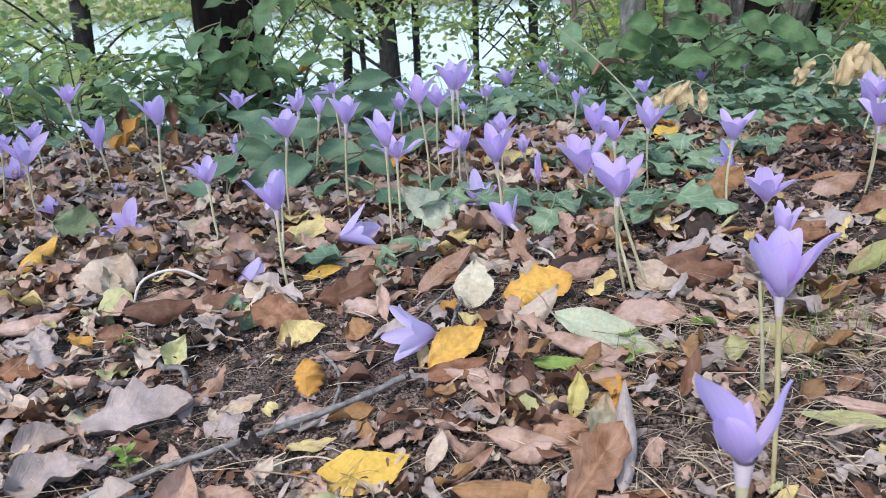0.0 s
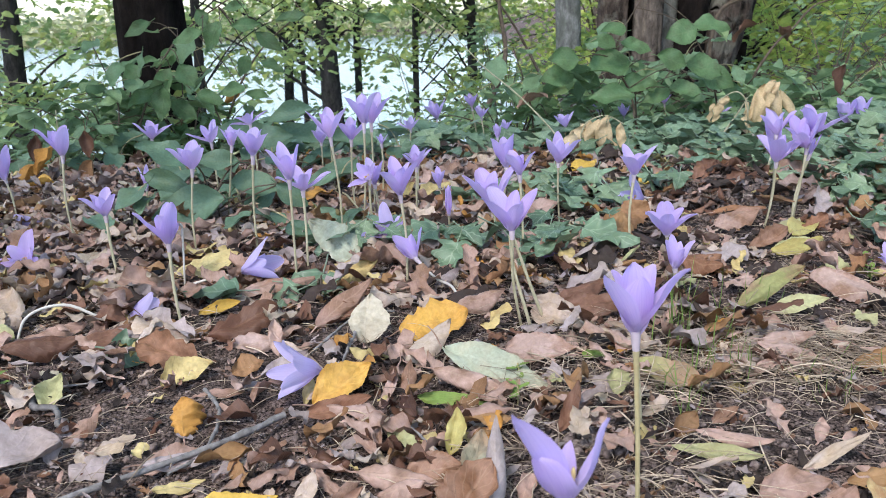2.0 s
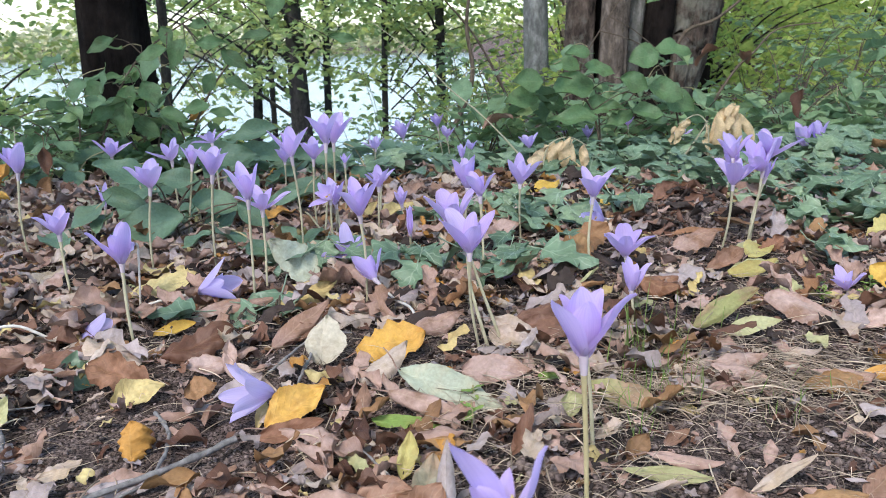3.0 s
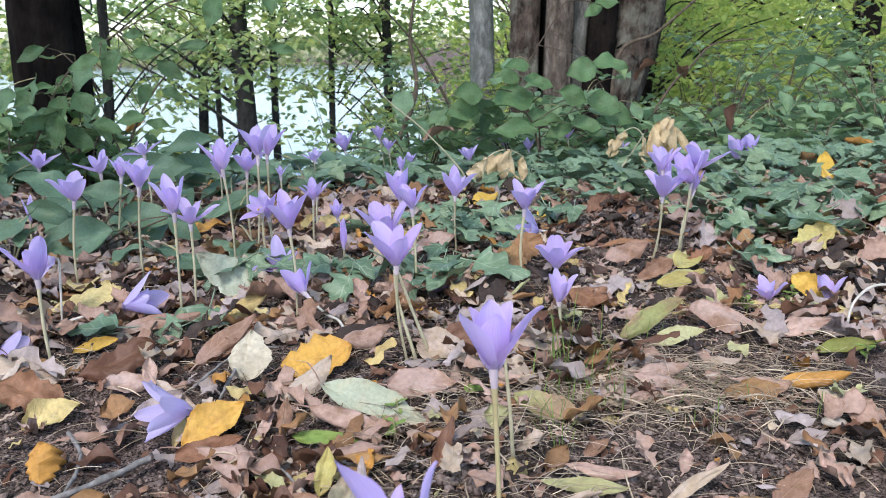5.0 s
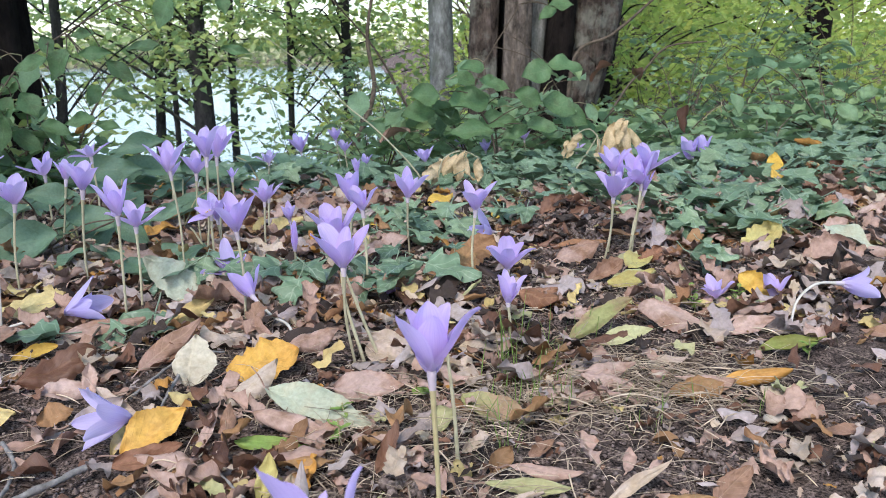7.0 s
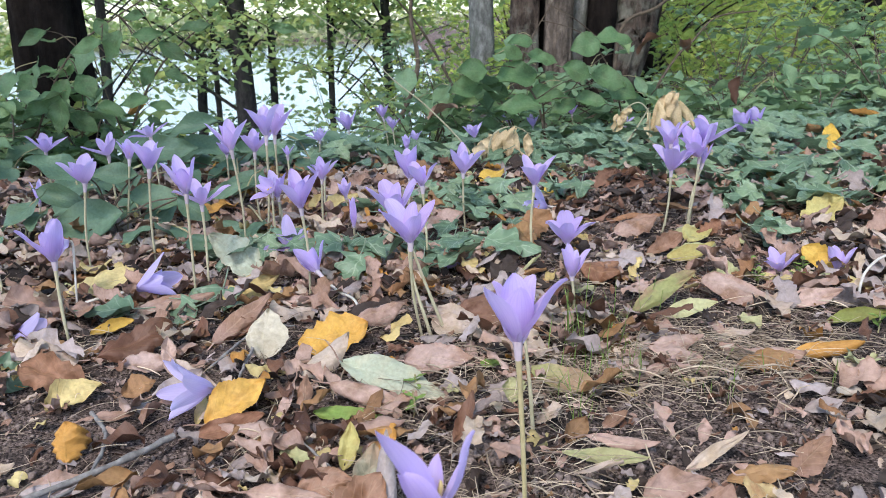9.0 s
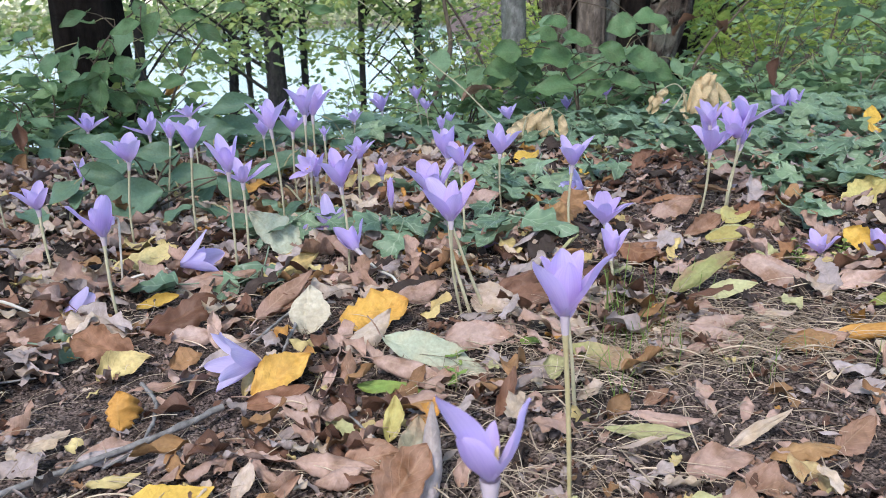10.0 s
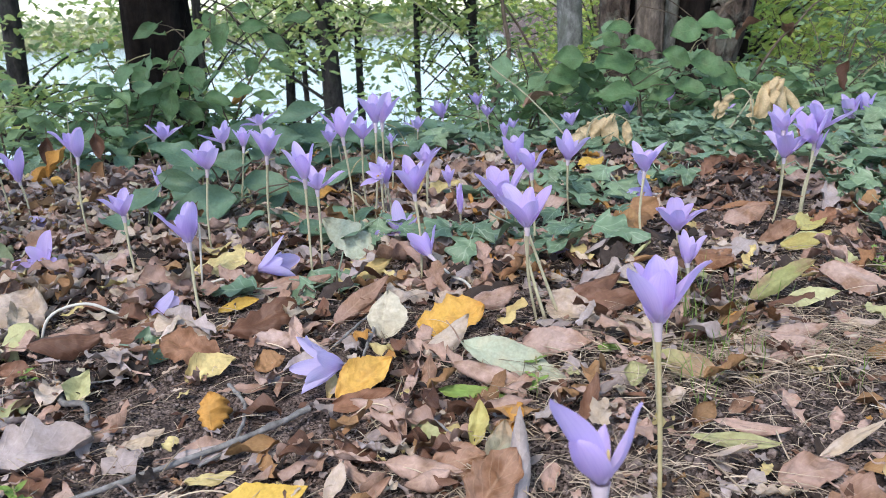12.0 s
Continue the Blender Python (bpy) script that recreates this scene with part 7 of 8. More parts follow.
def shrub(x, y, tall, reach, stems, per, size, seed, material_set=None, aim=None, label="leafy green shrub with oval leaves under the trees"):
    """A shrub: arching stems with leaves set along them, most of them lying flat to the light."""
    r = random.Random(seed)
    kinds = material_set or shrub_mesh
    stems, per = stems + 1, int(per * 0.85)
    foliage = Heap()
    thing = new("shrub")
    base = Vector((x, y, height(x, y)))
    thing.location = base
    tagged(thing, label, "shrub", "undergrowth shrubs")
    for k in range(stems):
        a = r.uniform(0, 6.28) if aim is None else radians(aim) + r.gauss(0, 0.6)
        d = reach * r.uniform(0.4, 1.0)
        h = tall * r.uniform(0.35, 1.0)
        pts = flow([(r.gauss(0, 0.03), r.gauss(0, 0.03), 0), (d * 0.3 * math.cos(a), d * 0.3 * math.sin(a), h * 0.6), (d * 0.7 * math.cos(a), d * 0.7 * math.sin(a), h * 0.95), (d * math.cos(a), d * math.sin(a), h * r.uniform(0.75, 1.05))], 18)
        v, f, u = tube(pts, [0.0028 - 0.002 * i / 18 for i in range(19)], 6)
        part("stem", mesh_of("stem", v, f, u, WOOD), thing)
        for q in range(per):
            i = int(3 + 15.9 * (q + r.random()) / per)
            p = pts[min(i, 18)]
            yaw = math.degrees(a) - 90 + (70 if q % 2 else -70) + r.gauss(0, 28)
            s = size * r.uniform(0.6, 1.25)
            m = Matrix.Translation(p) @ pose(0, 0, 0, r.gauss(-14, 18), r.gauss(0, 18), yaw) @ Matrix.Diagonal((s, s, s, 1))
            if y < 3.45:
                part("leaf", r.choice(kinds), thing, "", m @ Matrix.Translation((0, 0.02, 0)))
            else:
                foliage.put(r.choice(far_pieces), m @ Matrix.Translation((0, 0.02, 0)))
    if foliage.n:
        part("foliage", foliage.mesh("foliage", kinds[0].materials[0]), thing)
    return thing


fine_mesh = leaf_set("leaf", SHRUB, 0.05, 0.6, "ovate", 5, 120, 0.5, 0.02, 8, 0.2)
lake_mesh = leaf_set("leaf", LAKE, 0.06, 0.6, "ovate", 5, 140, 0.5, 0.02, 8, 0.2)
light_mesh = leaf_set("leaf", LIGHT, 0.06, 0.6, "ovate", 5, 130, 0.5, 0.02, 8, 0.2)
shrub(-1.30, 2.45, 0.42, 0.45, 8, 11, 0.80, 201)
shrub(-0.95, 2.20, 0.30, 0.38, 7, 10, 0.76, 202)
shrub(-1.70, 2.85, 0.55, 0.5, 8, 11, 0.88, 203)
shrub(-0.48, 2.36, 0.32, 0.28, 8, 9, 0.95, 204)
shrub(-0.78, 2.55, 0.30, 0.30, 6, 9, 0.80, 206)
shrub(0.30, 3.20, 0.22, 0.40, 5, 8, 0.8, 207)
shrub(0.72, 2.20, 0.24, 0.30, 7, 6, 1.15, 208)
shrub(0.85, 2.40, 0.32, 0.32, 6, 6, 1.1, 228)
shrub(0.95, 2.70, 0.34, 0.40, 8, 9, 1.1, 209)
shrub(0.55, 2.75, 0.36, 0.34, 7, 9, 0.95, 210)
shrub(1.30, 3.00, 0.26, 0.40, 8, 9, 1.0, 211)
shrub(1.85, 2.75, 0.20, 0.40, 8, 9, 1.15, 212)
shrub(2.35, 3.10, 0.40, 0.50, 9, 12, 0.9, 213)
shrub(2.70, 4.00, 0.75, 0.80, 12, 20, 1.0, 214, fine_mesh, None, "tall shrub with many small green leaves")
shrub(3.50, 4.40, 0.85, 0.80, 12, 20, 1.0, 215, fine_mesh, None, "tall shrub with many small green leaves")
shrub(2.00, 4.20, 0.35, 0.60, 9, 14, 1.0, 216, fine_mesh, None, "low shrub with many small green leaves")
shrub(4.40, 5.20, 0.95, 0.90, 12, 20, 1.2, 217, light_mesh, None, "tall shrub with light green leaves")
shrub(3.00, 5.60, 0.80, 0.90, 12, 20, 1.2, 218, light_mesh, None, "tall shrub with light green leaves")
shrub(0.85, 3.60, 0.45, 0.45, 9, 14, 1.0, 219, fine_mesh, None, "shrub with small green leaves before the trunk")
shrub(-2.30, 3.60, 0.75, 0.60, 9, 13, 0.88, 220)
shrub(-1.10, 3.60, 0.60, 0.55, 9, 14, 1.2, 221, lake_mesh, None, "shrub with green leaves near the lake")
shrub(-0.20, 4.40, 0.50, 0.70, 9, 14, 1.2, 222, lake_mesh, None, "shrub with green leaves near the lake")
shrub(0.80, 5.20, 0.75, 0.60, 9, 14, 1.3, 223, lake_mesh, None, "shrub with green leaves near the lake")
shrub(2.2, 2.35, 0.16, 0.35, 7, 8, 0.9, 224)
shrub(-0.62, 2.20, 0.22, 0.30, 7, 8, 0.80, 225)
shrub(-1.15, 2.05, 0.22, 0.32, 7, 8, 0.72, 226)
shrub(-1.55, 2.35, 0.34, 0.36, 8, 9, 0.80, 227)
shrub(1.62, 2.15, 0.14, 0.28, 6, 6, 1.3, 229)
shrub(-0.75, 2.05, 0.12, 0.30, 6, 8, 1.0, 231, fine_mesh, None, "low shrub with small green leaves")
shrub(-1.20, 2.25, 0.30, 0.40, 8, 12, 1.1, 232, lake_mesh, None, "shrub with green leaves beside the trunk")
shrub(-0.42, 2.50, 0.30, 0.30, 6, 9, 1.0, 233, lake_mesh, None, "shrub with green leaves beside the trunk")
shrub(0.66, 3.90, 0.75, 0.50, 10, 15, 1.0, 234, lake_mesh, None, "shrub with green leaves near the lake")
shrub(0.40, 4.80, 0.95, 0.60, 10, 15, 1.2, 235, lake_mesh, None, "shrub with green leaves near the lake")
shrub(0.95, 4.40, 1.00, 0.50, 10, 15, 1.1, 236, light_mesh, None, "tall shrub with light green leaves near the trunk")
shrub(0.60, 3.30, 0.60, 0.14, 9, 22, 0.9, 237, fine_mesh, None, "narrow upright shrub with dense small leaves")
shrub(0.72, 4.00, 1.00, 0.30, 10, 20, 1.0, 238, fine_mesh, None, "tall shrub with many small green leaves")
shrub(1.15, 5.60, 0.70, 0.50, 10, 18, 1.2, 239, light_mesh, None, "shrub with light green leaves near the trunk")
shrub(0.98, 3.10, 0.40, 0.30, 8, 12, 0.9, 240)
shrub(1.45, 3.60, 0.42, 0.40, 9, 14, 1.0, 241, light_mesh, None, "low shrub with light green leaves before the trunks")
shrub(2.05, 3.40, 0.50, 0.45, 9, 16, 1.0, 242, fine_mesh, None, "shrub with many small green leaves beside the trunks")
shrub(-0.15, 3.20, 0.34, 0.50, 7, 9, 0.8, 243, fine_mesh, None, "sparse shrub with small green leaves on the bank")
shrub(0.05, 3.80, 0.55, 0.50, 8, 10, 1.0, 244, lake_mesh, None, "sparse shrub with green leaves on the bank")
shrub(0.28, 2.90, 0.28, 0.36, 7, 8, 0.8, 245, fine_mesh, None, "sparse shrub with small green leaves on the bank")
shrub(-0.05, 2.60, 0.20, 0.35, 7, 8, 0.75, 246, fine_mesh, None, "sparse shrub with small green leaves on the bank")
shrub(-0.90, 3.30, 0.50, 0.45, 8, 10, 0.9, 247)
shrub(1.55, 2.55, 0.24, 0.40, 9, 9, 1.05, 248)
shrub(2.05, 2.45, 0.30, 0.40, 9, 9, 1.1, 249)
shrub(1.15, 2.45, 0.26, 0.34, 8, 8, 1.15, 250)
shrub(-0.35, 3.60, 0.60, 0.55, 9, 12, 1.0, 251, lake_mesh, None, "shrub with green leaves on the lake bank")
shrub(0.20, 4.20, 0.75, 0.55, 9, 12, 1.1, 252, lake_mesh, None, "shrub with green leaves on the lake bank")
shrub(-1.60, 4.00, 0.80, 0.60, 9, 12, 1.1, 253, lake_mesh, None, "shrub with green leaves on the lake bank")



shrub(-1.90, 6.20, 1.45, 0.8, 9, 22, 1.3, 262, lake_mesh, None, "tall shrub with green leaves over the lake")
shrub(-3.0, 6.4, 1.5, 0.9, 9, 24, 1.4, 265, lake_mesh, None, "tall shrub with green leaves over the lake")




shrub(1.66, 8.50, 1.7, 0.7, 9, 24, 1.5, 267, lake_mesh, None, "tall shrub with green leaves on the far bank")
shrub(2.04, 9.00, 1.7, 0.7, 9, 24, 1.5, 268, light_mesh, None, "tall shrub with light green leaves on the far bank")


def sprig(points, leaves, label):
    """A single woody shoot with large leaves; leaves: place, size, tilt and turn."""
    thing = new("shoot")
    base = Vector((points[0][0], points[0][1], height(points[0][0], points[0][1])))
    thing.location = base
    tagged(thing, label, "shrub", "undergrowth shoots")
    line = flow([base] + [Vector(p) for p in points[1:]], 18)
    v, f, u = tube([p - base for p in line], [0.0030 - 0.0018 * i / 18 for i in range(19)], 6)
    part("stem", mesh_of("stem", v, f, u, WOOD), thing)
    for k, (x, y, z, s, tilt, turn) in enumerate(leaves):
        at = Vector((x, y, z)) - base
        near = min((p - base for p in line), key=lambda p: (p - at).length)
        v, f, u = tube(flow([near, near.lerp(at, 0.5) + Vector((0, 0, 0.008)), at], 5), [0.0011] * 6, 5)
        part("leaf_stalk", mesh_of("leaf_stalk", v, f, u, STALK_GREEN), thing)
        part("leaf", shrub_mesh[k % 6], thing, "", Matrix.Translation(at) @ pose(0, 0, 0, tilt, 0, turn) @ Matrix.Diagonal((s, s, s, 1)))
    return thing


sprig([(0.778, 2.150, -0.062), (0.767, 2.150, 0.111), (0.733, 2.150, 0.277)], [(0.694, 2.123, 0.197, 1.19, -21, 211), (0.691, 2.140, 0.280, 0.83, -32, 142), (0.609, 2.030, 0.237, 0.69, -23, 174), (0.766, 2.096, 0.122, 1.21, -5, 179), (0.641, 2.127, 0.138, 1.11, -26, 140), (0.822, 2.148, 0.155, 0.72, -37, 145), (0.750, 2.101, 0.219, 0.78, -16, 122)], "upright shoot with large oval green leaves")
sprig([(0.999, 2.100, -0.047), (0.951, 2.100, 0.156), (0.882, 2.100, 0.276)], [(0.855, 2.069, 0.279, 0.87, -40, 254), (0.946, 2.092, 0.278, 0.89, -43, 204), (0.917, 2.059, 0.188, 0.86, -42, 209), (0.990, 2.040, 0.166, 0.73, -53, 192), (0.878, 2.083, 0.195, 0.71, -61, 115), (0.991, 1.986, 0.125, 0.88, -42, 247)], "upright shoot with large oval green leaves")
sprig([(1.587, 2.200, -0.102), (1.553, 2.200, 0.053), (1.488, 2.200, 0.155)], [(1.536, 2.131, 0.141, 1.17, -29, 214), (1.424, 2.094, 0.130, 1.15, -34, 237), (1.418, 2.184, 0.100, 0.98, -14, 220), (1.620, 2.188, 0.061, 1.02, -40, 247), (1.458, 2.099, 0.184, 0.82, -56, 181)], "upright shoot with large oval green leaves")
sprig([(-0.499, 2.350, -0.040), (-0.456, 2.350, 0.096), (-0.448, 2.350, 0.302)], [(-0.425, 2.326, 0.273, 1.04, -17, 181), (-0.501, 2.341, 0.179, 0.86, -12, 240), (-0.462, 2.289, 0.232, 0.67, -34, 142), (-0.405, 2.349, 0.170, 0.87, -42, 156), (-0.536, 2.318, 0.123, 0.85, -46, 230), (-0.429, 2.243, 0.126, 0.99, -22, 131), (-0.369, 2.302, 0.098, 0.76, -17, 251), (-0.379, 2.326, 0.244, 0.62, -7, 220), (-0.494, 2.314, 0.295, 0.60, 0, 156)], "upright shoot with large oval green leaves")
sprig([(-0.605, 2.100, -0.009), (-0.559, 2.100, 0.117), (-0.605, 2.100, 0.284)], [(-0.586, 2.080, 0.283, 0.84, -27, 170), (-0.537, 2.072, 0.227, 0.85, -47, 168), (-0.597, 2.029, 0.252, 0.72, -20, 148), (-0.505, 2.089, 0.184, 0.85, -23, 183), (-0.570, 2.057, 0.163, 0.73, -26, 226), (-0.641, 2.039, 0.201, 0.73, -43, 114), (-0.485, 2.098, 0.251, 0.73, -79, 126)], "upright shoot with large oval green leaves")
sprig([(-0.287, 2.200, -0.042), (-0.347, 2.200, 0.111), (-0.387, 2.200, 0.285)], [(-0.379, 2.154, 0.285, 1.01, -57, 158), (-0.321, 2.084, 0.202, 0.90, -43, 105), (-0.438, 2.100, 0.180, 1.02, -21, 110), (-0.294, 2.084, 0.255, 0.76, 6, 219), (-0.369, 2.081, 0.136, 0.77, -40, 250), (-0.426, 2.147, 0.239, 0.76, -35, 118)], "upright shoot with large oval green leaves")
sprig([(-0.822, 2.000, 0.019), (-0.829, 2.000, 0.128), (-0.832, 2.000, 0.259)], [(-0.882, 1.927, 0.177, 0.92, -50, 128), (-0.783, 1.985, 0.206, 0.69, -30, 192), (-0.812, 1.946, 0.247, 0.57, -16, 214), (-0.716, 1.914, 0.143, 0.69, -16, 176), (-0.771, 1.953, 0.130, 0.69, -38, 135), (-0.891, 1.946, 0.239, 0.80, -20, 121), (-0.681, 1.913, 0.192, 0.69, -36, 108)], "upright shoot with large oval green leaves")
sprig([(0.510, 2.200, -0.041), (0.493, 2.200, 0.081), (0.448, 2.200, 0.228)], [(0.395, 2.156, 0.204, 1.10, -54, 170), (0.475, 2.189, 0.213, 1.04, -0, 180), (0.503, 2.115, 0.158, 1.05, -36, 135), (0.590, 2.172, 0.165, 1.05, -59, 202), (0.433, 2.199, 0.121, 0.92, -35, 197), (0.340, 2.091, 0.126, 0.79, -32, 252), (0.664, 2.173, 0.182, 0.78, -71, 149), (0.552, 2.134, 0.097, 0.93, -13, 246)], "upright shoot with large oval green leaves")


def broad_shoot(points, leaves, label, kinds=None):
    """A woody shoot whose broad leaves tilt to the light of the clearing; leaves: middle, length, width, and the way the tip points, clockwise from the right."""
    thing = new("shoot")
    base = Vector((points[0][0], points[0][1], height(points[0][0], points[0][1])))
    thing.location = base
    tagged(thing, label, "shrub", "undergrowth shoots")
    line = flow([base] + [Vector(p) for p in points[1:]], 18)
    v, f, u = tube([p - base for p in line], [0.0036 - 0.0022 * i / 18 for i in range(19)], 6)
    part("stem", mesh_of("stem", v, f, u, WOOD), thing)
    r = random.Random(len(leaves))
    for k, (x, y, z, long, wide, way) in enumerate(leaves):
        a = radians(way)
        along = Vector((math.cos(a), r.uniform(-0.25, 0.05), -math.sin(a))).normalized()
        lean = radians(r.uniform(38, 72))
        side = along.cross(Vector((r.uniform(-0.25, 0.25), -math.sin(lean), math.cos(lean)))).normalized()
        turn = Matrix((side, along, side.cross(along))).transposed().to_4x4()
        at = Vector((x, y, z)) - along * long * 0.5 - base
        near = min((p - base for p in line), key=lambda p: (p - at).length)
        v, f, u = tube(flow([near, near.lerp(at, 0.5) + Vector((0, 0.01, 0.010)), at], 6), [0.0016 - 0.0001 * i for i in range(7)], 5)
        part("leaf_stalk", mesh_of("leaf_stalk", v, f, u, WOOD), thing)
        part("leaf", (kinds or soft_mesh)[k % 5], thing, "", Matrix.Translation(at) @ turn @ Matrix.Diagonal((wide / 0.056, long / 0.085, long / 0.085, 1)))
    return thing


soft_mesh = leaf_set("leaf", SOFT, 0.085, 0.66, "ovate", 6, 90, 0.5, 0.02, 14, 0.2)
broad_shoot([(0.74, 2.02, 0), (0.72, 2.03, 0.10), (0.68, 2.04, 0.22), (0.80, 2.05, 0.42)], ((0.812, 1.950, 0.250, 0.083, 0.070, 170), (0.902, 1.983, 0.265, 0.095, 0.058, 10), (0.654, 2.017, 0.178, 0.116, 0.101, 170), (0.648, 2.050, 0.233, 0.089, 0.051, 190), (0.650, 1.967, 0.263, 0.070, 0.046, 180), (0.719, 2.000, 0.223, 0.080, 0.047, 20), (0.738, 2.033, 0.128, 0.098, 0.062, 0), (0.792, 1.950, 0.189, 0.079, 0.060, 20), (0.888, 1.983, 0.164, 0.092, 0.075, 20), (0.936, 2.017, 0.136, 0.101, 0.070, 30), (0.997, 2.050, 0.098, 0.069, 0.054, 30), (0.644, 1.967, 0.106, 0.126, 0.056, 180), (0.536, 2.000, 0.198, 0.079, 0.066, 180), (0.528, 2.033, 0.154, 0.096, 0.067, 170), (0.873, 1.950, 0.412, 0.064, 0.051, 0), (0.850, 1.983, 0.393, 0.057, 0.037, 150), (0.779, 2.017, 0.099, 0.082, 0.051, 160), (0.606, 2.050, 0.144, 0.081, 0.054, 200), (0.837, 1.967, 0.116, 0.081, 0.051, 10)), "shoot with broad soft green leaves before the trunks")
broad_shoot([(-0.56, 2.14, 0), (-0.50, 2.13, 0.12), (-0.40, 2.12, 0.28), (-0.18, 2.12, 0.42)], ((-0.364, 2.050, 0.280, 0.075, 0.040, 160), (-0.310, 2.083, 0.279, 0.082, 0.052, 120), (-0.336, 2.117, 0.321, 0.056, 0.038, 60), (-0.436, 2.150, 0.232, 0.058, 0.045, 130), (-0.377, 2.067, 0.189, 0.069, 0.054, 60), (-0.446, 2.100, 0.171, 0.084, 0.047, 120), (-0.484, 2.133, 0.226, 0.058, 0.021, 180), (-0.118, 2.050, 0.316, 0.074, 0.042, 170), (-0.068, 2.083, 0.398, 0.082, 0.060, 110), (-0.180, 2.117, 0.261, 0.083, 0.041, 40), (-0.250, 2.150, 0.205, 0.057, 0.042, 120), (-0.172, 2.067, 0.205, 0.061, 0.037, 30), (0.090, 2.100, 0.308, 0.075, 0.029, 10), (-0.262, 2.133, 0.349, 0.056, 0.030, 170), (-0.223, 2.050, 0.304, 0.074, 0.034, 0), (-0.447, 2.083, 0.123, 0.084, 0.061, 100), (-0.522, 2.117, 0.196, 0.057, 0.051, 150), (0.064, 2.150, 0.423, 0.063, 0.041, 80), (-0.328, 2.067, 0.134, 0.069, 0.040, 20), (-0.497, 2.100, 0.140, 0.085, 0.054, 150), (-0.408, 2.133, 0.101, 0.078, 0.051, 40), (-0.273, 2.050, 0.151, 0.068, 0.040, 170), (-0.215, 2.083, 0.134, 0.063, 0.035, 10), (-0.494, 2.117, 0.303, 0.071, 0.039, 150)), "arching shoot with broad green leaves beside the dark trunk")


low_mesh = leaf_set("leaf", BROAD, 0.085, 0.66, "ovate", 5, 95, 0.5, 0.01, 14, 0.2)
broad_shoot([(-0.19, 1.26, 0), (-0.19, 1.26, 0.02), (-0.20, 1.26, 0.04)], ((-0.253, 1.210, 0.122, 0.084, 0.047, 200), (-0.232, 1.237, 0.034, 0.113, 0.065, 170), (-0.263, 1.263, 0.070, 0.082, 0.039, 20), (-0.134, 1.290, 0.054, 0.080, 0.054, 10), (-0.072, 1.223, 0.048, 0.060, 0.037, 40), (-0.032, 1.250, 0.067, 0.065, 0.025, 160), (-0.191, 1.277, 0.098, 0.071, 0.036, 185)), "low plant with broad dull green leaves among crocuses", low_mesh)
broad_shoot([(-0.17, 1.74, 0), (-0.17, 1.74, 0.03), (-0.17, 1.74, 0.06)], ((-0.160, 1.680, 0.082, 0.121, 0.058, 0), (-0.082, 1.707, 0.078, 0.122, 0.061, 10), (-0.232, 1.733, 0.087, 0.095, 0.051, 180), (0.015, 1.760, 0.059, 0.109, 0.048, 5), (-0.110, 1.693, 0.122, 0.105, 0.047, 170), (-0.032, 1.720, 0.019, 0.094, 0.042, 20)), "low plant with broad dull green leaves before the bank", low_mesh)
shrub(-0.62, 2.32, 0.30, 0.34, 8, 11, 0.80, 270, soft_mesh, None, "dense dark green shrub beside the dark trunk")
shrub(-0.42, 2.22, 0.20, 0.30, 8, 11, 0.80, 271, soft_mesh, None, "dense dark green shrub beside the dark trunk")
shrub(-0.22, 2.40, 0.16, 0.34, 8, 11, 0.75, 273, soft_mesh, None, "low dark green shrub on the bank")
shrub(0.50, 2.35, 0.24, 0.30, 8, 10, 0.80, 275, soft_mesh, None, "dense dark green shrub before the trunks")


# ---- hanging and standing bits in the undergrowth ----
def branch(points, thick, label, material=WOOD):
    pts = flow(points, 20)
    base = pts[0].copy()
    v, f, u = tube([p - base for p in pts], [thick * (1 - 0.6 * i / 20) * (1 + 0.1 * math.sin(i * 2.3)) for i in range(21)], 7)
    ob = new("branch", mesh_of("branch", v, f, u, material))
    ob.location = base
    return tagged(ob, label, "branch", "undergrowth branches")


branch([(0.470, 1.70, 0.0), (0.454, 1.70, 0.049), (0.370, 1.70, 0.141), (0.299, 1.70, 0.201), (0.237, 1.70, 0.265), (0.14, 1.70, 0.34)], 0.0022, "long thin pale stem arching over the ivy", STALK)
branch([(0.815, 1.75, 0.0), (0.860, 1.75, 0.062), (0.893, 1.75, 0.113)], 0.0032, "short straight pale stem standing in ivy", STALK)
branch([(1.20, 2.70, -0.03), (1.222, 2.70, 0.283), (1.356, 2.70, 0.358), (1.499, 2.70, 0.471), (1.65, 2.70, 0.60)], 0.008, "dark bare branch rising from the undergrowth")
branch([(1.330, 2.70, -0.03), (1.348, 2.70, 0.06), (1.427, 2.70, 0.184), (1.49, 2.70, 0.241), (1.573, 2.70, 0.318), (1.727, 2.70, 0.336)], 0.006, "thin dark bare branch in the undergrowth")
branch([(0.80, 3.2, -0.05), (0.70, 3.2, 0.16), (0.60, 3.2, 0.33), (0.45, 3.2, 0.50)], 0.007, "thin dark bare branch in the undergrowth")
branch([(0.52, 3.2, -0.05), (0.60, 3.2, 0.16), (0.58, 3.2, 0.37), (0.62, 3.2, 0.60)], 0.012, "dark upright stem in the undergrowth")
branch([(-0.36, 2.30, -0.03), (-0.30, 2.28, 0.12), (-0.22, 2.27, 0.24), (-0.10, 2.27, 0.34)], 0.004, "thin brown shrub branch bending over")
branch([(-0.585, 1.72, 0.0), (-0.580, 1.72, 0.07), (-0.575, 1.72, 0.15)], 0.0022, "thin pale dead stem standing upright", STALK)


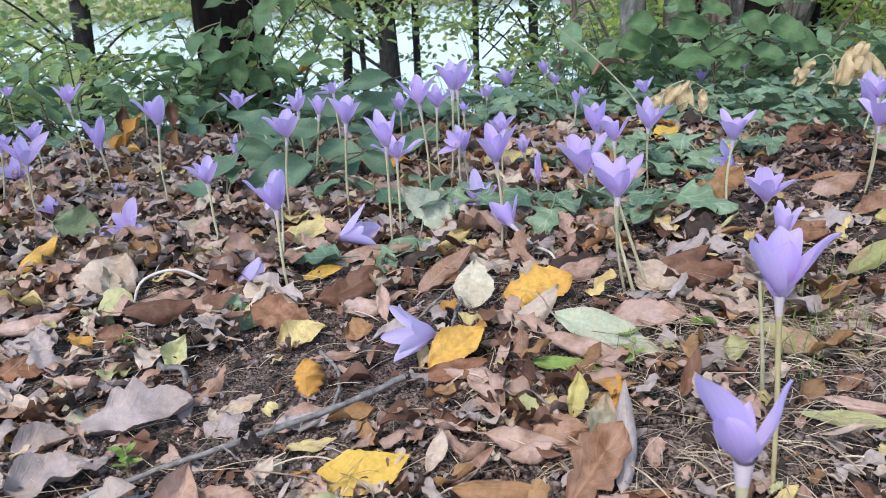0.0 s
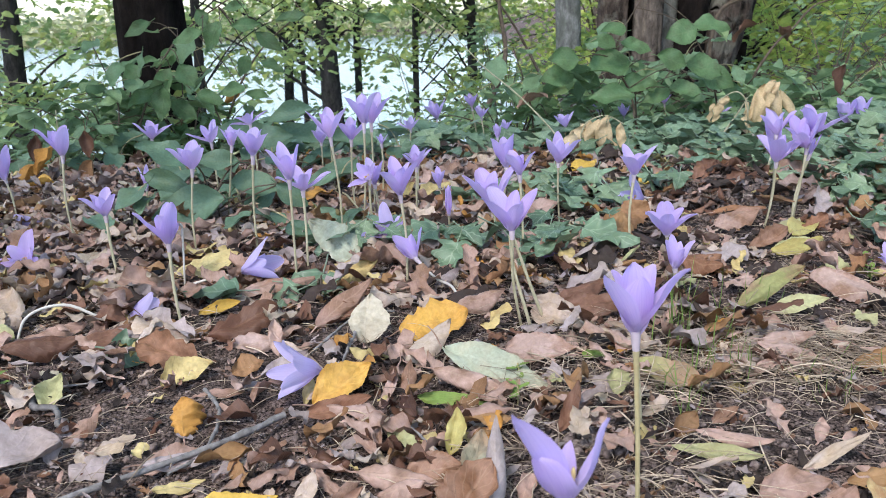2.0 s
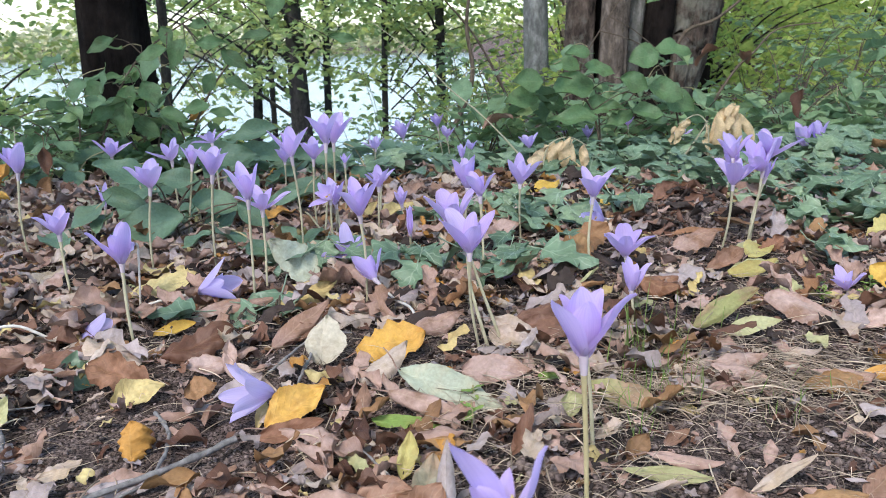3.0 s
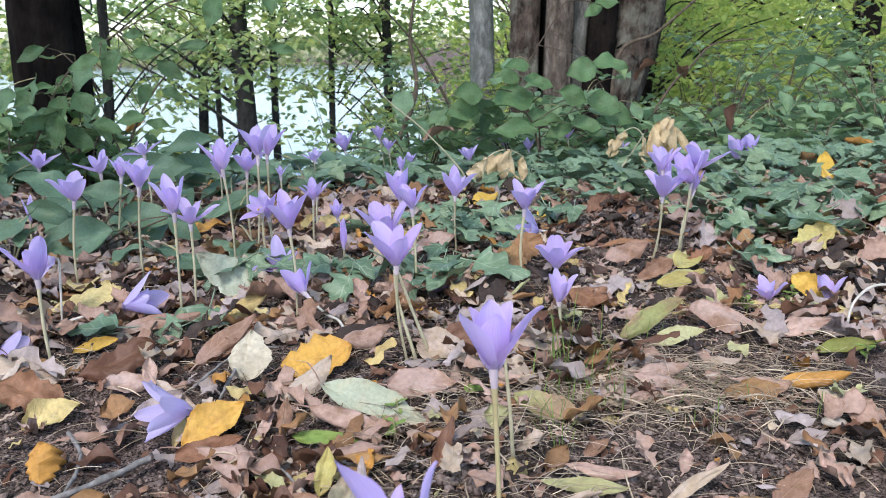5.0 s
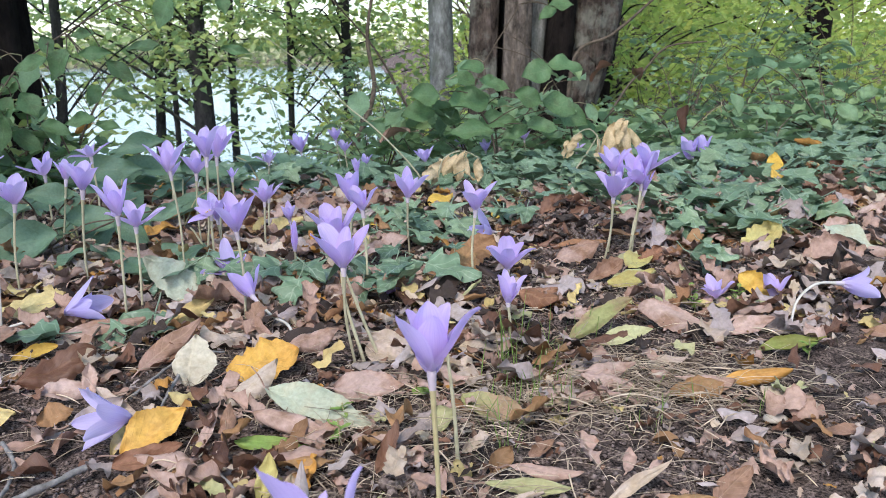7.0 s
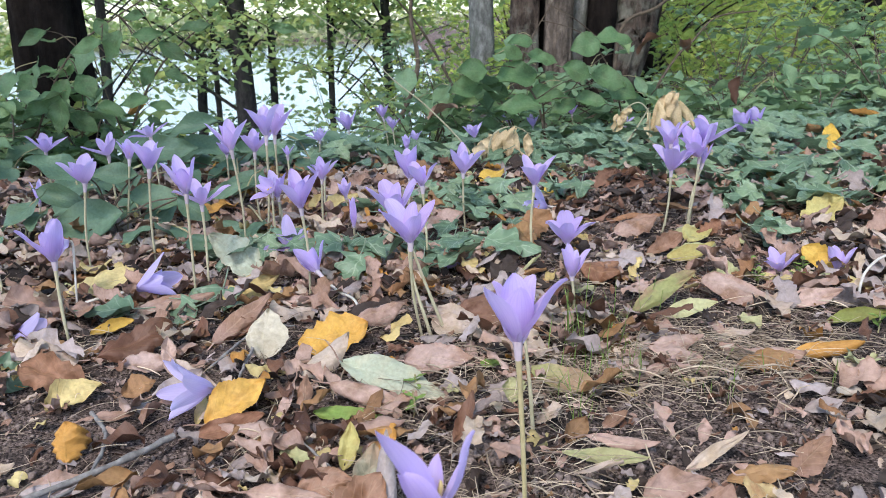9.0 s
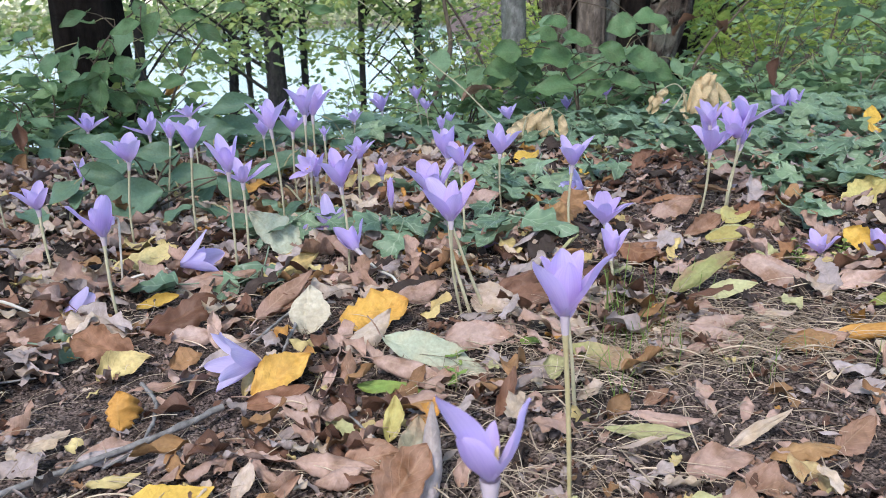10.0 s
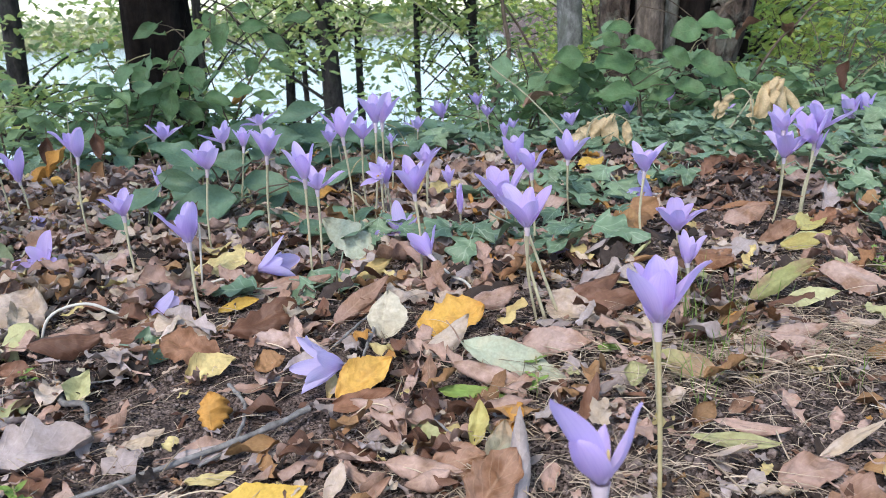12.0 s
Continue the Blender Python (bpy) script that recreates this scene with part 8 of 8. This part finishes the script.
def dry_leaf(x, y, z, turn, size, colour, label, pitch=-80):
    v, f, u = blade(size, size * 0.6, "ovate", 1.6, 0.5, 0.08, 0.02, 16, 6, x, 0.03, 0.3)
    ob = new("dried_leaf", mesh_of("dried_leaf", v, f, u, LEAF[colour]))
    ob.matrix_basis = pose(x, y, z, pitch, 0, turn)
    return tagged(ob, label, "leaf", "dried leaves")


dry_leaf(1.36, 2.68, 0.26, 60, 0.10, "brown", "dark curled dead leaf hanging on a bare branch", -30)
dry_leaf(1.43, 2.68, 0.25, -50, 0.10, "brown", "dark curled dead leaf hanging on a bare branch", -40)
dry_leaf(1.234, 1.95, 0.165, 10, 0.075, "brown", "dark red-brown withered leaf hanging over ivy")
dry_leaf(-0.58, 1.70, 0.085, 150, 0.080, "orange", "orange-brown leaf standing in the undergrowth", -50)
dry_leaf(-0.53, 1.74, 0.105, 200, 0.080, "brown", "dark brown leaf standing in the undergrowth", -60)
dry_leaf(-0.30, 2.40, 0.120, 100, 0.075, "orange", "orange leaf caught in a shrub", -35)
dry_leaf(0.52, 2.10, 0.100, 90, 0.085, "tan", "pale tan dead leaf caught in the shrub", -10)
dry_leaf(1.02, 1.75, 0.020, 80, 0.080, "pink_tan", "pinkish fallen leaf resting on ivy", 5)
dry_leaf(0.88, 1.62, 0.030, 100, 0.070, "brown", "brown fallen leaf resting on ivy", 0)
dry_leaf(1.30, 1.70, 0.050, 120, 0.080, "ochre_brown", "ochre fallen leaf resting on ivy", 0)
dry_leaf(1.62, 1.90, 0.050, 60, 0.080, "orange", "orange fallen leaf resting on ivy", 0)
dry_leaf(-0.60, 1.69, 0.045, 120, 0.075, "orange", "orange-brown leaf standing in the undergrowth", -35)
dry_leaf(-0.555, 1.66, 0.035, 230, 0.070, "pink_tan", "pinkish brown leaf leaning in the undergrowth", -45)
dry_leaf(-0.51, 1.70, 0.050, 170, 0.075, "ochre_brown", "ochre brown leaf leaning in the undergrowth", -60)
dry_leaf(-0.63, 1.74, 0.100, 190, 0.070, "brown", "dark brown leaf standing in the undergrowth", -70)
dry_leaf(-0.57, 1.64, 0.015, 90, 0.060, "gold", "golden leaf lying before the undergrowth", -5)
